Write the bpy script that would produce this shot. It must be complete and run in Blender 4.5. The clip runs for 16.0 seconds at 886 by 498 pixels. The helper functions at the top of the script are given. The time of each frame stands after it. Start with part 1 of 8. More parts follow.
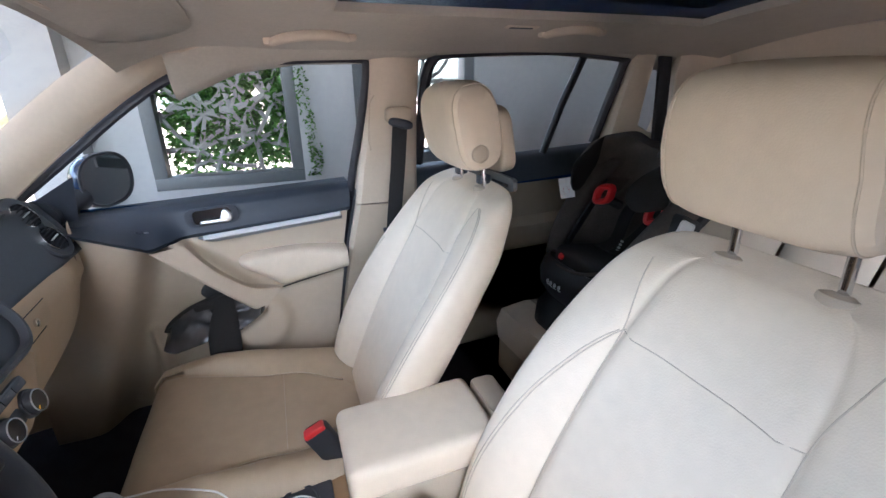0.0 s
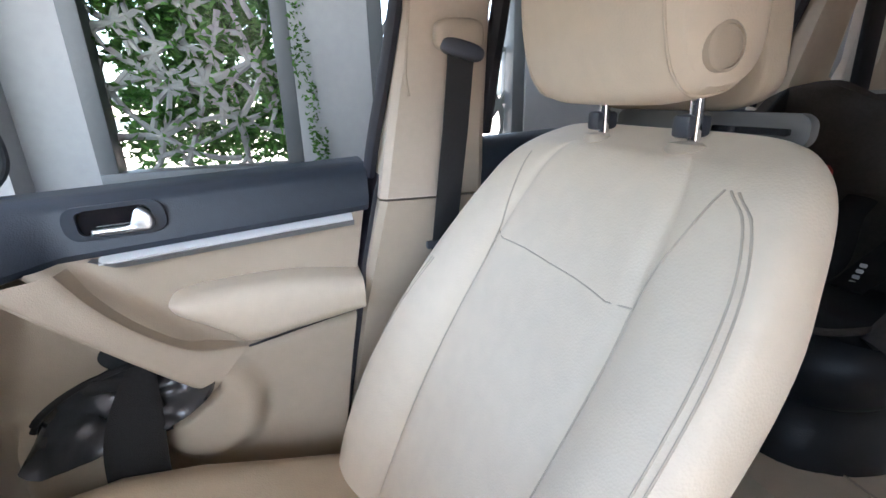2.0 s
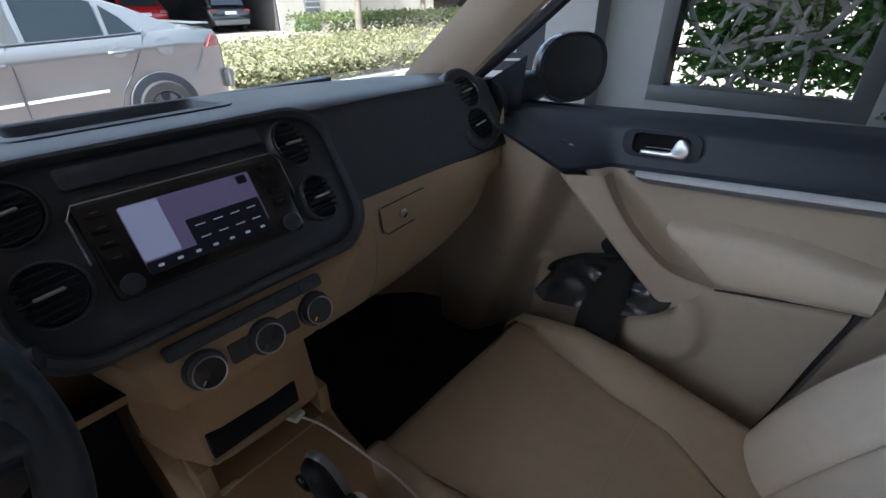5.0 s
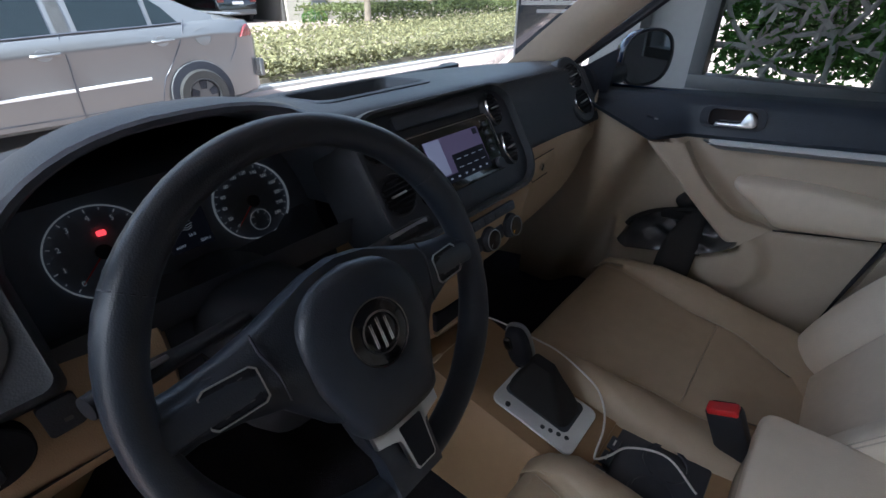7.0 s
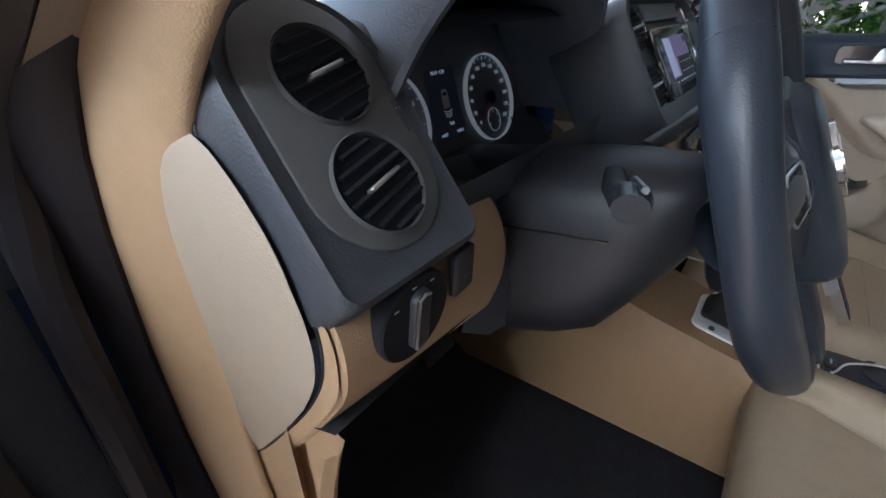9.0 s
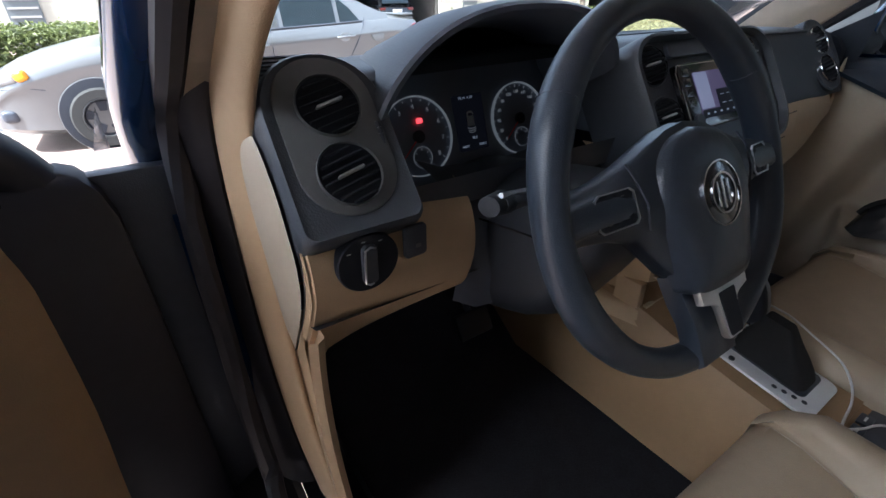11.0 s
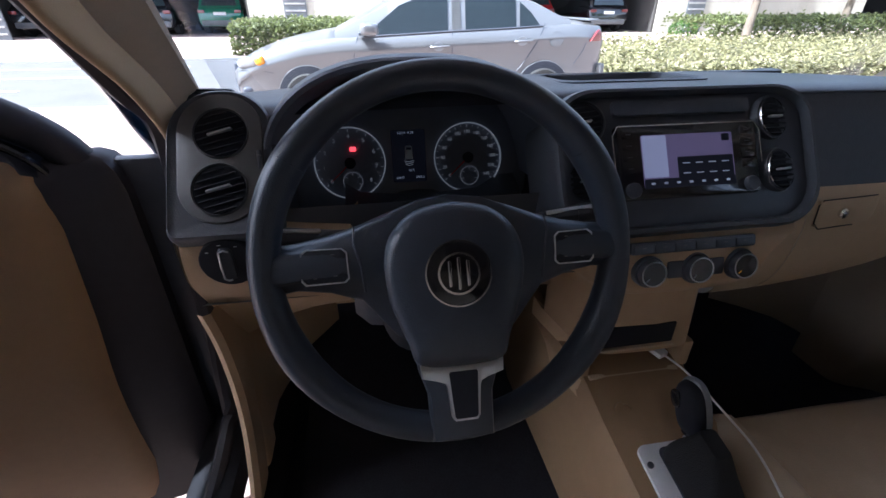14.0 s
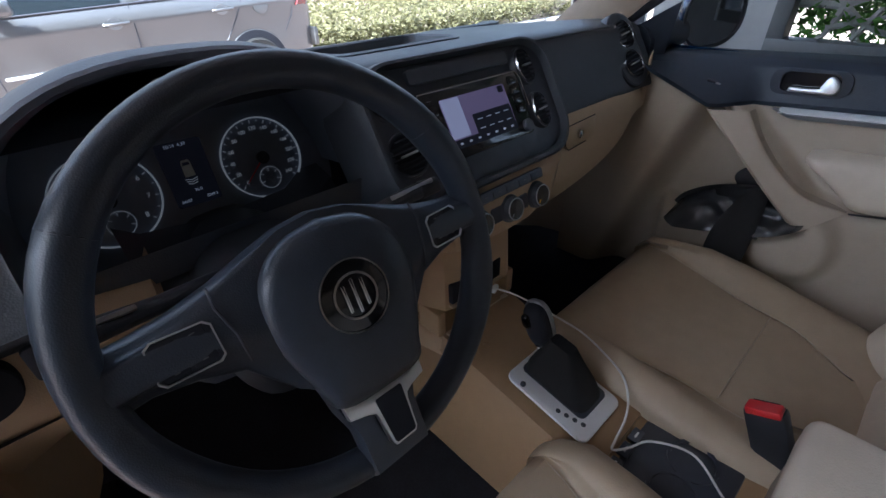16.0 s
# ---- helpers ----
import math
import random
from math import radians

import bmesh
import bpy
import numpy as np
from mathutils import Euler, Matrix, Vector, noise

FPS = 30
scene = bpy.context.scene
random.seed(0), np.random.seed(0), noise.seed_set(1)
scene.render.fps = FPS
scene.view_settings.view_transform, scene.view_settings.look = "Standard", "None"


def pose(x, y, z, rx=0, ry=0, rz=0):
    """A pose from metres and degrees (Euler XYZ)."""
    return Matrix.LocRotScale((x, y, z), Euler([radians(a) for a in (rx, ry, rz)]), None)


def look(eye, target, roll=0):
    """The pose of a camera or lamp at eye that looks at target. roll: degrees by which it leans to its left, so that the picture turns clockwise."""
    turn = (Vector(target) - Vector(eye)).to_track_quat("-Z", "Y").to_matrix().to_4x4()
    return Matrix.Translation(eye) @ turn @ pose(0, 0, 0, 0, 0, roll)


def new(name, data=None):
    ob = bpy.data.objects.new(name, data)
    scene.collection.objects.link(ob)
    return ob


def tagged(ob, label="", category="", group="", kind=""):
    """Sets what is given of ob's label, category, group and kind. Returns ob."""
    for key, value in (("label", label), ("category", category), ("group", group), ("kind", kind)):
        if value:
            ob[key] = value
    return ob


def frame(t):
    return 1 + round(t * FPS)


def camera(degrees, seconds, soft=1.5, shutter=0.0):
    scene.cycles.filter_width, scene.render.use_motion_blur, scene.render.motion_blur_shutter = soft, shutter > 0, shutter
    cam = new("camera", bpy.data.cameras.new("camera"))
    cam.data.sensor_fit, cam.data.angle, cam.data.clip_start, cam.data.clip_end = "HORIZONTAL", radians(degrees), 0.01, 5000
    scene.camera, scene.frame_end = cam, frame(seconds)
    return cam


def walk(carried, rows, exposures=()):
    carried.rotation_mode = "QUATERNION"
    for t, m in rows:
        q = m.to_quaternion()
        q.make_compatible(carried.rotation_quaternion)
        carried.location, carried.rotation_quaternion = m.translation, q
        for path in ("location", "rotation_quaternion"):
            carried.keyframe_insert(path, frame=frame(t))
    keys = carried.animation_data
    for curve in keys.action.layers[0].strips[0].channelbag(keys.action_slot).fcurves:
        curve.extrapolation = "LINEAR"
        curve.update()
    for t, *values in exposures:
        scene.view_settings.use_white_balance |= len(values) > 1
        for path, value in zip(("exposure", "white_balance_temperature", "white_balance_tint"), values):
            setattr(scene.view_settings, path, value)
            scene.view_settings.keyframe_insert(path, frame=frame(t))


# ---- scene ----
cam = camera(89.7, 16.0)
PATH = [
    (0, (-0.6765, -0.3119, 1.3291), (1.0845, -0.9541, 0.6316), -0.75),
    (0.5, (-0.5520, -0.3272, 1.3042), (1.1997, -1.0182, 0.6303), -1.15),
    (1, (-0.3646, -0.3665, 1.2371), (1.3716, -1.1137, 0.5837), -1.04),
    (1.5, (-0.1835, -0.4018, 1.1930), (1.5431, -1.1713, 0.5397), -1.11),
    (2, (-0.0805, -0.3805, 1.1491), (1.7122, -0.9846, 0.5002), -1.26),
    (2.5, (-0.0376, -0.3443, 1.1327), (1.8600, -0.4014, 0.5036), -1.12),
    (3, (-0.0102, -0.3417, 1.1351), (1.7900, 0.2377, 0.4843), -1.44),
    (3.5, (-0.0100, -0.3734, 1.1572), (1.5261, 0.5933, 0.3170), -1.21),
    (4, (-0.0360, -0.3927, 1.1782), (1.3475, 0.6911, 0.2236), -1.50),
    (4.2, (-0.0614, -0.3744, 1.1891), (1.2971, 0.7322, 0.2248), -1.66),
    (6.3, (-0.4084, -0.3041, 1.2471), (0.8996, 0.8200, 0.2343), 0.17),
    (6.5, (-0.4564, -0.2913, 1.2481), (0.8580, 0.8275, 0.2379), 0.12),
    (7, (-0.5631, -0.2779, 1.2500), (0.7559, 0.8347, 0.2390), -0.11),
    (7.5, (-0.6592, -0.2572, 1.2623), (0.6715, 0.8432, 0.2532), -0.38),
    (8, (-0.7531, -0.1997, 1.2349), (0.5963, 0.8797, 0.2279), -0.28),
    (8.5, (-0.8303, -0.0971, 1.1795), (0.5396, 0.9667, 0.1835), -0.43),
    (9, (-0.8274, 0.0086, 1.0974), (0.5690, 1.0408, 0.1050), 0.39),
    (9.2, (-0.8221, 0.0200, 1.0562), (0.5815, 1.0554, 0.0776), 0.59),
    (11.3, (-0.7852, -0.2444, 1.1985), (0.0287, 1.2994, 0.2216), -0.23),
    (11.5, (-0.7577, -0.2496, 1.2253), (-0.0476, 1.3454, 0.2498), 0.46),
    (12, (-0.6136, -0.2646, 1.1844), (-0.1823, 1.4249, 0.2049), 0.50),
    (12.5, (-0.5191, -0.3094, 1.1627), (-0.2288, 1.4100, 0.1832), 0.62),
    (13, (-0.4623, -0.3242, 1.1846), (-0.2385, 1.4056, 0.2060), 0.09),
    (13.5, (-0.4445, -0.3634, 1.2017), (-0.2305, 1.3687, 0.2251), 0.34),
    (14, (-0.4372, -0.3787, 1.2060), (-0.1557, 1.3446, 0.2308), -0.04),
    (14.5, (-0.4590, -0.3593, 1.2268), (0.1437, 1.2802, 0.2527), -0.13),
    (15, (-0.4885, -0.3447, 1.2570), (0.3969, 1.1588, 0.2795), -0.87),
    (15.5, (-0.5091, -0.3383, 1.2612), (0.5056, 1.0267, 0.2089), -0.70),
    (16, (-0.5042, -0.2960, 1.2157), (0.6235, 0.9354, 0.1148), -1.34),
]
EXPOSURES = [(0, 4.3, 5650, 7), (1, 4.25, 5650, 6), (1.5, 4.4, 5700, 6), (2, 4.35, 5800, 6), (2.5, 3.8, 5850, 6), (3, 3.15, 5550, 4), (3.5, 2.9, 5500, 2), (4.2, 2.85, 5550, 3), (6.3, 2.6, 5500, 6), (7.5, 2.55, 5550, 6), (8, 2.6, 5550, 5), (8.5, 2.95, 5400, 4), (9, 3.4, 5650, 4), (9.4, 3.4, 5750, 4), (11.3, 2.95, 5550, 7), (12.5, 3.0, 5400, 12), (14, 3.0, 5450, 12), (15, 2.98, 5450, 11), (16, 2.92, 5450, 9)]
walk(cam, [(t, look(eye, target, roll)) for t, eye, target, roll in PATH], EXPOSURES)

# ---- world, sun, large lights ----
world = bpy.data.worlds.new("sky")
scene.world = world
world.use_nodes = True
wn = world.node_tree.nodes
sky = wn.new("ShaderNodeTexSky")
sky.sky_type = "NISHITA"
sky.sun_disc = False
sky.sun_elevation = radians(54.5)
sky.sun_rotation = radians(257)
sky.air_density, sky.dust_density = 1.0, 4.0
wn["Background"].inputs["Strength"].default_value = 0.10
haze = wn.new("ShaderNodeHueSaturation")
haze.inputs["Saturation"].default_value = 0.62
world.node_tree.links.new(sky.outputs["Color"], haze.inputs["Color"])
world.node_tree.links.new(haze.outputs["Color"], wn["Background"].inputs["Color"])
sun_data = bpy.data.lights.new("sun", "SUN")
sun_data.energy, sun_data.angle, sun_data.color = 3.2, radians(0.5), (1.0, 0.96, 0.9)
sun = new("sun", sun_data)
sun.matrix_world = look((-11.4, -2.6, 16.4), (0.0, 0.0, 0.0))

# ---- materials ----


def mat(name, color, rough=0.5, metal=0.0, vary=0.12, grain=60.0, bump=0.0, bump_scale=250.0, coat=0.0, spec=0.5, island=0.0, stain=0.0):
    """A plain surface with colour variation at two scales and a fine relief."""
    m = bpy.data.materials.new(name)
    m.use_nodes = True
    nt = m.node_tree
    n, l = nt.nodes, nt.links
    b = n["Principled BSDF"]
    b.inputs["Roughness"].default_value = rough
    b.inputs["Metallic"].default_value = metal
    b.inputs["Coat Weight"].default_value = coat
    b.inputs["Specular IOR Level"].default_value = spec
    tc = n.new("ShaderNodeTexCoord")
    big = n.new("ShaderNodeTexNoise")
    big.inputs["Scale"].default_value = grain * 0.12
    big.inputs["Detail"].default_value = 4
    small = n.new("ShaderNodeTexNoise")
    small.inputs["Scale"].default_value = grain
    small.inputs["Detail"].default_value = 5
    for t in (big, small):
        l.new(tc.outputs["Object"], t.inputs["Vector"])
    mix = n.new("ShaderNodeMath")
    mix.operation = "ADD"
    l.new(big.outputs["Fac"], mix.inputs[0])
    l.new(small.outputs["Fac"], mix.inputs[1])
    ramp = n.new("ShaderNodeMapRange")
    ramp.inputs["From Min"].default_value, ramp.inputs["From Max"].default_value = 0.6, 1.4
    ramp.inputs["To Min"].default_value, ramp.inputs["To Max"].default_value = 1 - vary, 1 + vary
    l.new(mix.outputs[0], ramp.inputs["Value"])
    hsv = n.new("ShaderNodeHueSaturation")
    hsv.inputs["Color"].default_value = (*color, 1)
    l.new(ramp.outputs["Result"], hsv.inputs["Value"])
    out = hsv.outputs["Color"]
    if island:
        geo = n.new("ShaderNodeNewGeometry")
        r2 = n.new("ShaderNodeMapRange")
        r2.inputs["To Min"].default_value, r2.inputs["To Max"].default_value = 1 - island, 1 + island
        l.new(geo.outputs["Random Per Island"], r2.inputs["Value"])
        h2 = n.new("ShaderNodeHueSaturation")
        l.new(out, h2.inputs["Color"])
        l.new(r2.outputs["Result"], h2.inputs["Value"])
        out = h2.outputs["Color"]
    if stain:
        st = n.new("ShaderNodeTexNoise")
        st.inputs["Scale"].default_value = 1.3
        st.inputs["Detail"].default_value = 8
        l.new(tc.outputs["Object"], st.inputs["Vector"])
        r3 = n.new("ShaderNodeMapRange")
        r3.inputs["From Min"].default_value, r3.inputs["From Max"].default_value = 0.45, 0.7
        r3.inputs["To Min"].default_value, r3.inputs["To Max"].default_value = 1.0, 1.0 - stain
        l.new(st.outputs["Fac"], r3.inputs["Value"])
        h3 = n.new("ShaderNodeHueSaturation")
        l.new(out, h3.inputs["Color"])
        l.new(r3.outputs["Result"], h3.inputs["Value"])
        out = h3.outputs["Color"]
    l.new(out, b.inputs["Base Color"])
    rr = n.new("ShaderNodeMapRange")
    dr = 0.015 if coat or metal > 0.5 else 0.07
    rr.inputs["To Min"].default_value, rr.inputs["To Max"].default_value = max(0.0, rough - dr), min(1.0, rough + dr)
    l.new(big.outputs["Fac"], rr.inputs["Value"])
    l.new(rr.outputs["Result"], b.inputs["Roughness"])
    if bump:
        vo = n.new("ShaderNodeTexVoronoi")
        vo.inputs["Scale"].default_value = bump_scale
        l.new(tc.outputs["Object"], vo.inputs["Vector"])
        bp = n.new("ShaderNodeBump")
        bp.inputs["Strength"].default_value = bump
        bp.inputs["Distance"].default_value = 0.001
        l.new(vo.outputs["Distance"], bp.inputs["Height"])
        l.new(bp.outputs["Normal"], b.inputs["Normal"])
    return m


def leafy(m, share=0.45):
    """Lets light through leaves."""
    n, l = m.node_tree.nodes, m.node_tree.links
    b = n["Principled BSDF"]
    tr = n.new("ShaderNodeBsdfTranslucent")
    l.new(b.inputs["Base Color"].links[0].from_socket, tr.inputs["Color"])
    mx = n.new("ShaderNodeMixShader")
    mx.inputs["Fac"].default_value = share
    l.new(b.outputs["BSDF"], mx.inputs[1])
    l.new(tr.outputs["BSDF"], mx.inputs[2])
    l.new(mx.outputs["Shader"], n["Material Output"].inputs["Surface"])


def glow(name, color, strength):
    m = bpy.data.materials.new(name)
    m.use_nodes = True
    b = m.node_tree.nodes["Principled BSDF"]
    b.inputs["Base Color"].default_value = (*color, 1)
    b.inputs["Emission Color"].default_value = (*color, 1)
    b.inputs["Emission Strength"].default_value = strength
    b.inputs["Specular IOR Level"].default_value = 0.15
    return m


def glass(name, color=(1, 1, 1), rough=0.0):
    """A thin pane: clear with a mirror gloss that grows at grazing angles."""
    m = bpy.data.materials.new(name)
    m.use_nodes = True
    nt = m.node_tree
    n, l = nt.nodes, nt.links
    n.remove(n["Principled BSDF"])
    tr = n.new("ShaderNodeBsdfTransparent")
    tr.inputs["Color"].default_value = (*color, 1)
    gl = n.new("ShaderNodeBsdfGlossy")
    gl.inputs["Roughness"].default_value = rough
    lw = n.new("ShaderNodeLayerWeight")
    lw.inputs["Blend"].default_value = 0.5
    pw = n.new("ShaderNodeMath")
    pw.operation = "POWER"
    pw.inputs[1].default_value = 4.5
    l.new(lw.outputs["Facing"], pw.inputs[0])
    fr = n.new("ShaderNodeMapRange")
    fr.inputs["To Min"].default_value, fr.inputs["To Max"].default_value = 0.008, 0.75
    l.new(pw.outputs[0], fr.inputs["Value"])
    mx = n.new("ShaderNodeMixShader")
    l.new(fr.outputs["Result"], mx.inputs["Fac"])
    l.new(tr.outputs["BSDF"], mx.inputs[1])
    l.new(gl.outputs["BSDF"], mx.inputs[2])
    l.new(mx.outputs["Shader"], n["Material Output"].inputs["Surface"])
    return m


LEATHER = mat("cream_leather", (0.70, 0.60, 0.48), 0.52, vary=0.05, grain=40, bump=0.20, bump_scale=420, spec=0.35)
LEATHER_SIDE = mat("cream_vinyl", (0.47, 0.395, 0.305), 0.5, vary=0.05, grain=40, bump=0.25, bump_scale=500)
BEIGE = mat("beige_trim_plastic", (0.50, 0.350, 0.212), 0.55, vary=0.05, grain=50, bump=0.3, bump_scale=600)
HEADLINER = mat("headliner_cloth", (0.46, 0.42, 0.36), 0.9, vary=0.07, grain=120, bump=0.3, bump_scale=700)
PILLAR = mat("pillar_trim", (0.56, 0.475, 0.38), 0.6, vary=0.05, grain=80, bump=0.2, bump_scale=600)
DASH = mat("dark_dash_foam", (0.056, 0.063, 0.077), 0.46, vary=0.12, grain=80, bump=0.22, bump_scale=450)
DOORTRIM = mat("dark_door_vinyl", (0.025, 0.034, 0.050), 0.5, vary=0.12, grain=80, bump=0.22, bump_scale=450)
BLACK = mat("black_plastic", (0.047, 0.053, 0.069), 0.4, vary=0.15, grain=60, bump=0.15, bump_scale=500)
GLOSSBLACK = mat("gloss_black", (0.013, 0.013, 0.016), 0.12, vary=0.1, coat=0.3)
GREYTRIM = mat("grey_satin_trim", (0.105, 0.107, 0.109), 0.4, vary=0.08, grain=80)
RUBBER = mat("rubber_seal", (0.018, 0.018, 0.026), 0.55, vary=0.2, grain=60)
WHEELSKIN = mat("wheel_leather", (0.033, 0.041, 0.056), 0.36, vary=0.12, grain=80, bump=0.14, bump_scale=700)
CHROME = mat("chrome", (0.75, 0.76, 0.78), 0.12, 1.0, vary=0.04)
# Black instruments lifted to grey: the haze over them is in the colour.
CLUSTER = mat("hazy_instrument_black", (0.14, 0.155, 0.195), 0.45, vary=0.1, spec=0.5)
VENTBLACK = mat("vent_black", (0.018, 0.020, 0.027), 0.6, vary=0.1, spec=0.2)
SATIN = mat("satin_silver", (0.62, 0.64, 0.66), 0.32, 1.0, vary=0.05)
STRIP = mat("bright_trim_strip", (0.80, 0.81, 0.83), 0.34, 0.15, vary=0.04)
CARPET = mat("dark_carpet", (0.032, 0.032, 0.040), 0.95, vary=0.35, grain=220, bump=0.8, bump_scale=500)
STITCH = mat("stitching", (0.62, 0.53, 0.42), 0.7, vary=0.1)
SEAM = mat("seam_shadow", (0.50, 0.425, 0.335), 0.8, vary=0.1)
RED = mat("red_plastic", (0.62, 0.02, 0.025), 0.4, vary=0.06)
BELT = mat("black_webbing", (0.018, 0.018, 0.020), 0.7, vary=0.2, grain=200, bump=0.5, bump_scale=800)
CLOTH_BROWN = mat("charcoal_brown_cloth", (0.078, 0.066, 0.058), 0.85, vary=0.25, grain=180, bump=0.6, bump_scale=700)
CLOTH_BLACK = mat("black_cloth", (0.012, 0.012, 0.013), 0.85, vary=0.25, grain=180, bump=0.6, bump_scale=700)
FOIL = mat("silver_foil_cloth", (0.085, 0.09, 0.10), 0.24, 0.6, vary=0.25, grain=25, bump=0.3, bump_scale=60)
WHITE = mat("white_plastic", (0.75, 0.75, 0.74), 0.4, vary=0.04)
PRINT = mat("pale_print", (0.62, 0.63, 0.64), 0.6, vary=0.02)
PAINT_BLUE = mat("dark_blue_paint", (0.008, 0.035, 0.11), 0.22, 0.1, vary=0.05, coat=1.0)
PAINT_SILVER = mat("silver_paint", (0.145, 0.150, 0.156), 0.32, 0.45, vary=0.03, coat=0.5)
WALLPAINT = mat("white_wall_paint", (0.37, 0.38, 0.385), 0.85, vary=0.06, grain=30, bump=0.3, bump_scale=90, stain=0.12)
CREAM = mat("cream_render", (0.36, 0.335, 0.275), 0.9, vary=0.05, grain=20, bump=0.3, bump_scale=60, stain=0.1)
FRAMEGREY = mat("grey_window_frame", (0.11, 0.12, 0.125), 0.5, vary=0.08)
LATTICE = mat("grey_lattice_steel", (0.22, 0.23, 0.215), 0.55, vary=0.12)
LEAF = mat("climber_leaf", (0.07, 0.17, 0.03), 0.55, vary=0.2, grain=30, island=0.5)
HEDGE = mat("hedge_leaf", (0.12, 0.14, 0.05), 0.6, vary=0.2, grain=30, island=0.5)
SHRUB = mat("dry_shrub_leaf", (0.23, 0.22, 0.11), 0.7, vary=0.2, grain=30, island=0.5)
TREELEAF = mat("tree_leaf", (0.07, 0.14, 0.025), 0.55, vary=0.2, grain=30, island=0.5)
BARK = mat("bark", (0.15, 0.12, 0.09), 0.9, vary=0.3, grain=50, bump=0.8, bump_scale=80)
ASPHALT = mat("asphalt", (0.060, 0.060, 0.062), 0.9, vary=0.15, grain=90, bump=0.6, bump_scale=150, stain=0.15)
PAVER = mat("pink_paver", (0.27, 0.205, 0.178), 0.9, vary=0.1, grain=40, bump=0.4, bump_scale=120, stain=0.1)
SOIL = mat("sandy_soil", (0.20, 0.165, 0.115), 0.95, vary=0.25, grain=30, bump=0.8, bump_scale=60)
KERB = mat("kerb_concrete", (0.30, 0.29, 0.275), 0.9, vary=0.12, grain=40, stain=0.1)
TYRE = mat("tyre_rubber", (0.02, 0.02, 0.02), 0.85, vary=0.2)
ALLOY = mat("alloy_rim", (0.10, 0.102, 0.105), 0.4, 0.6, vary=0.08)
SIGNGREY = mat("sign_board_grey", (0.045, 0.05, 0.06), 0.55, vary=0.08)
for leaf_mat in (LEAF, HEDGE, SHRUB, TREELEAF):
    leafy(leaf_mat)
CLEAR = glass("clear_glass", (0.93, 0.95, 0.94))
TINT = glass("tinted_glass", (0.10, 0.12, 0.13))
SMOKE = glass("lightly_smoked_glass", (0.82, 0.84, 0.84))
SHELL = mat("dark_moulded_plastic", (0.018, 0.020, 0.025), 0.45, vary=0.15, grain=60, bump=0.15, bump_scale=500)
# Same leather as the backrest; the cushion's shade is in its browner colour.
LEATHER_SEAT = mat("shaded_cushion_leather", (0.43, 0.342, 0.243), 0.50, vary=0.08, grain=30, bump=0.25, bump_scale=420)
# Darker copy of the dash plastic: the console's weaker light is in it.
CONSOLE = mat("shaded_tan_plastic", (0.31, 0.200, 0.108), 0.55, vary=0.06, grain=50, bump=0.3, bump_scale=600)
# Paler copy of BEIGE; the light on the glovebox is put into it.
GLOVE = mat("lit_beige_plastic", (0.52, 0.405, 0.275), 0.55, vary=0.05, grain=50, bump=0.3, bump_scale=600)
STRIPGREY = mat("grey_trim_strip", (0.23, 0.24, 0.255), 0.38, 0.5, vary=0.04)
DARKGLASS = mat("dark_car_glass", (0.02, 0.03, 0.035), 0.06, vary=0.05, coat=0.5)
MIRROR = mat("mirror", (0.42, 0.45, 0.47), 0.03, 1.0, vary=0.01)
LAMP_RED = mat("red_lamp_lens", (0.13, 0.010, 0.010), 0.15, vary=0.05, coat=1.0)
LAMP_CLEAR = mat("clear_lamp_lens", (0.20, 0.21, 0.215), 0.1, vary=0.1, coat=1.0)
LAMP_AMBER = mat("amber_lamp_lens", (0.75, 0.30, 0.02), 0.2, vary=0.05)
DISPLAY = glow("display_purple", (0.13, 0.105, 0.19), 0.050)
DISPLAY_PALE = glow("display_pale", (0.24, 0.25, 0.36), 0.075)
DISPLAY_DARK = glow("display_dark", (0.014, 0.015, 0.024), 0.02)
DISPLAY_LIGHT = glow("display_text", (0.60, 0.66, 0.80), 0.022)
# Also lends a faint glow to the dial rings, which are no lamps.
DIALPRINT = glow("dial_print", (0.46, 0.48, 0.51), 0.021)
WARN_RED = glow("warning_red", (0.9, 0.05, 0.06), 0.3)
AMBER_LED = glow("amber_led", (1.0, 0.50, 0.06), 0.03)

# ---- building helpers ----
from mathutils.bvhtree import BVHTree



def thing(name, base, label, category, group="", kind=""):
    e = new(name)
    e.location = base
    e.empty_display_size = 0.05
    return tagged(e, label, category, group, kind)


def link_mesh(name, bm, material, smooth=True):
    me = bpy.data.meshes.new(name)
    bmesh.ops.recalc_face_normals(bm, faces=bm.faces)
    bm.to_mesh(me)
    bm.free()
    me.materials.append(material)
    if smooth:
        me.polygons.foreach_set("use_smooth", [True] * len(me.polygons))
        me.set_sharp_from_angle(angle=radians(40))
    return new(name, me)


def part(name, bm, material, parent, label="", smooth=True):
    """Links a bmesh, whose coordinates are the place's, as one mesh under a thing or part."""
    ob = link_mesh(name, bm, material, smooth)
    ob.parent = parent
    top = parent
    off = Vector((0, 0, 0))
    while top is not None:
        off = off + top.location
        top = top.parent
    ob.location = -off
    if label:
        tagged(ob, label)
    return ob


def solid(name, bm, material, label, category, kind="", group="", smooth=True):
    return tagged(link_mesh(name, bm, material, smooth), label, category, group, kind)


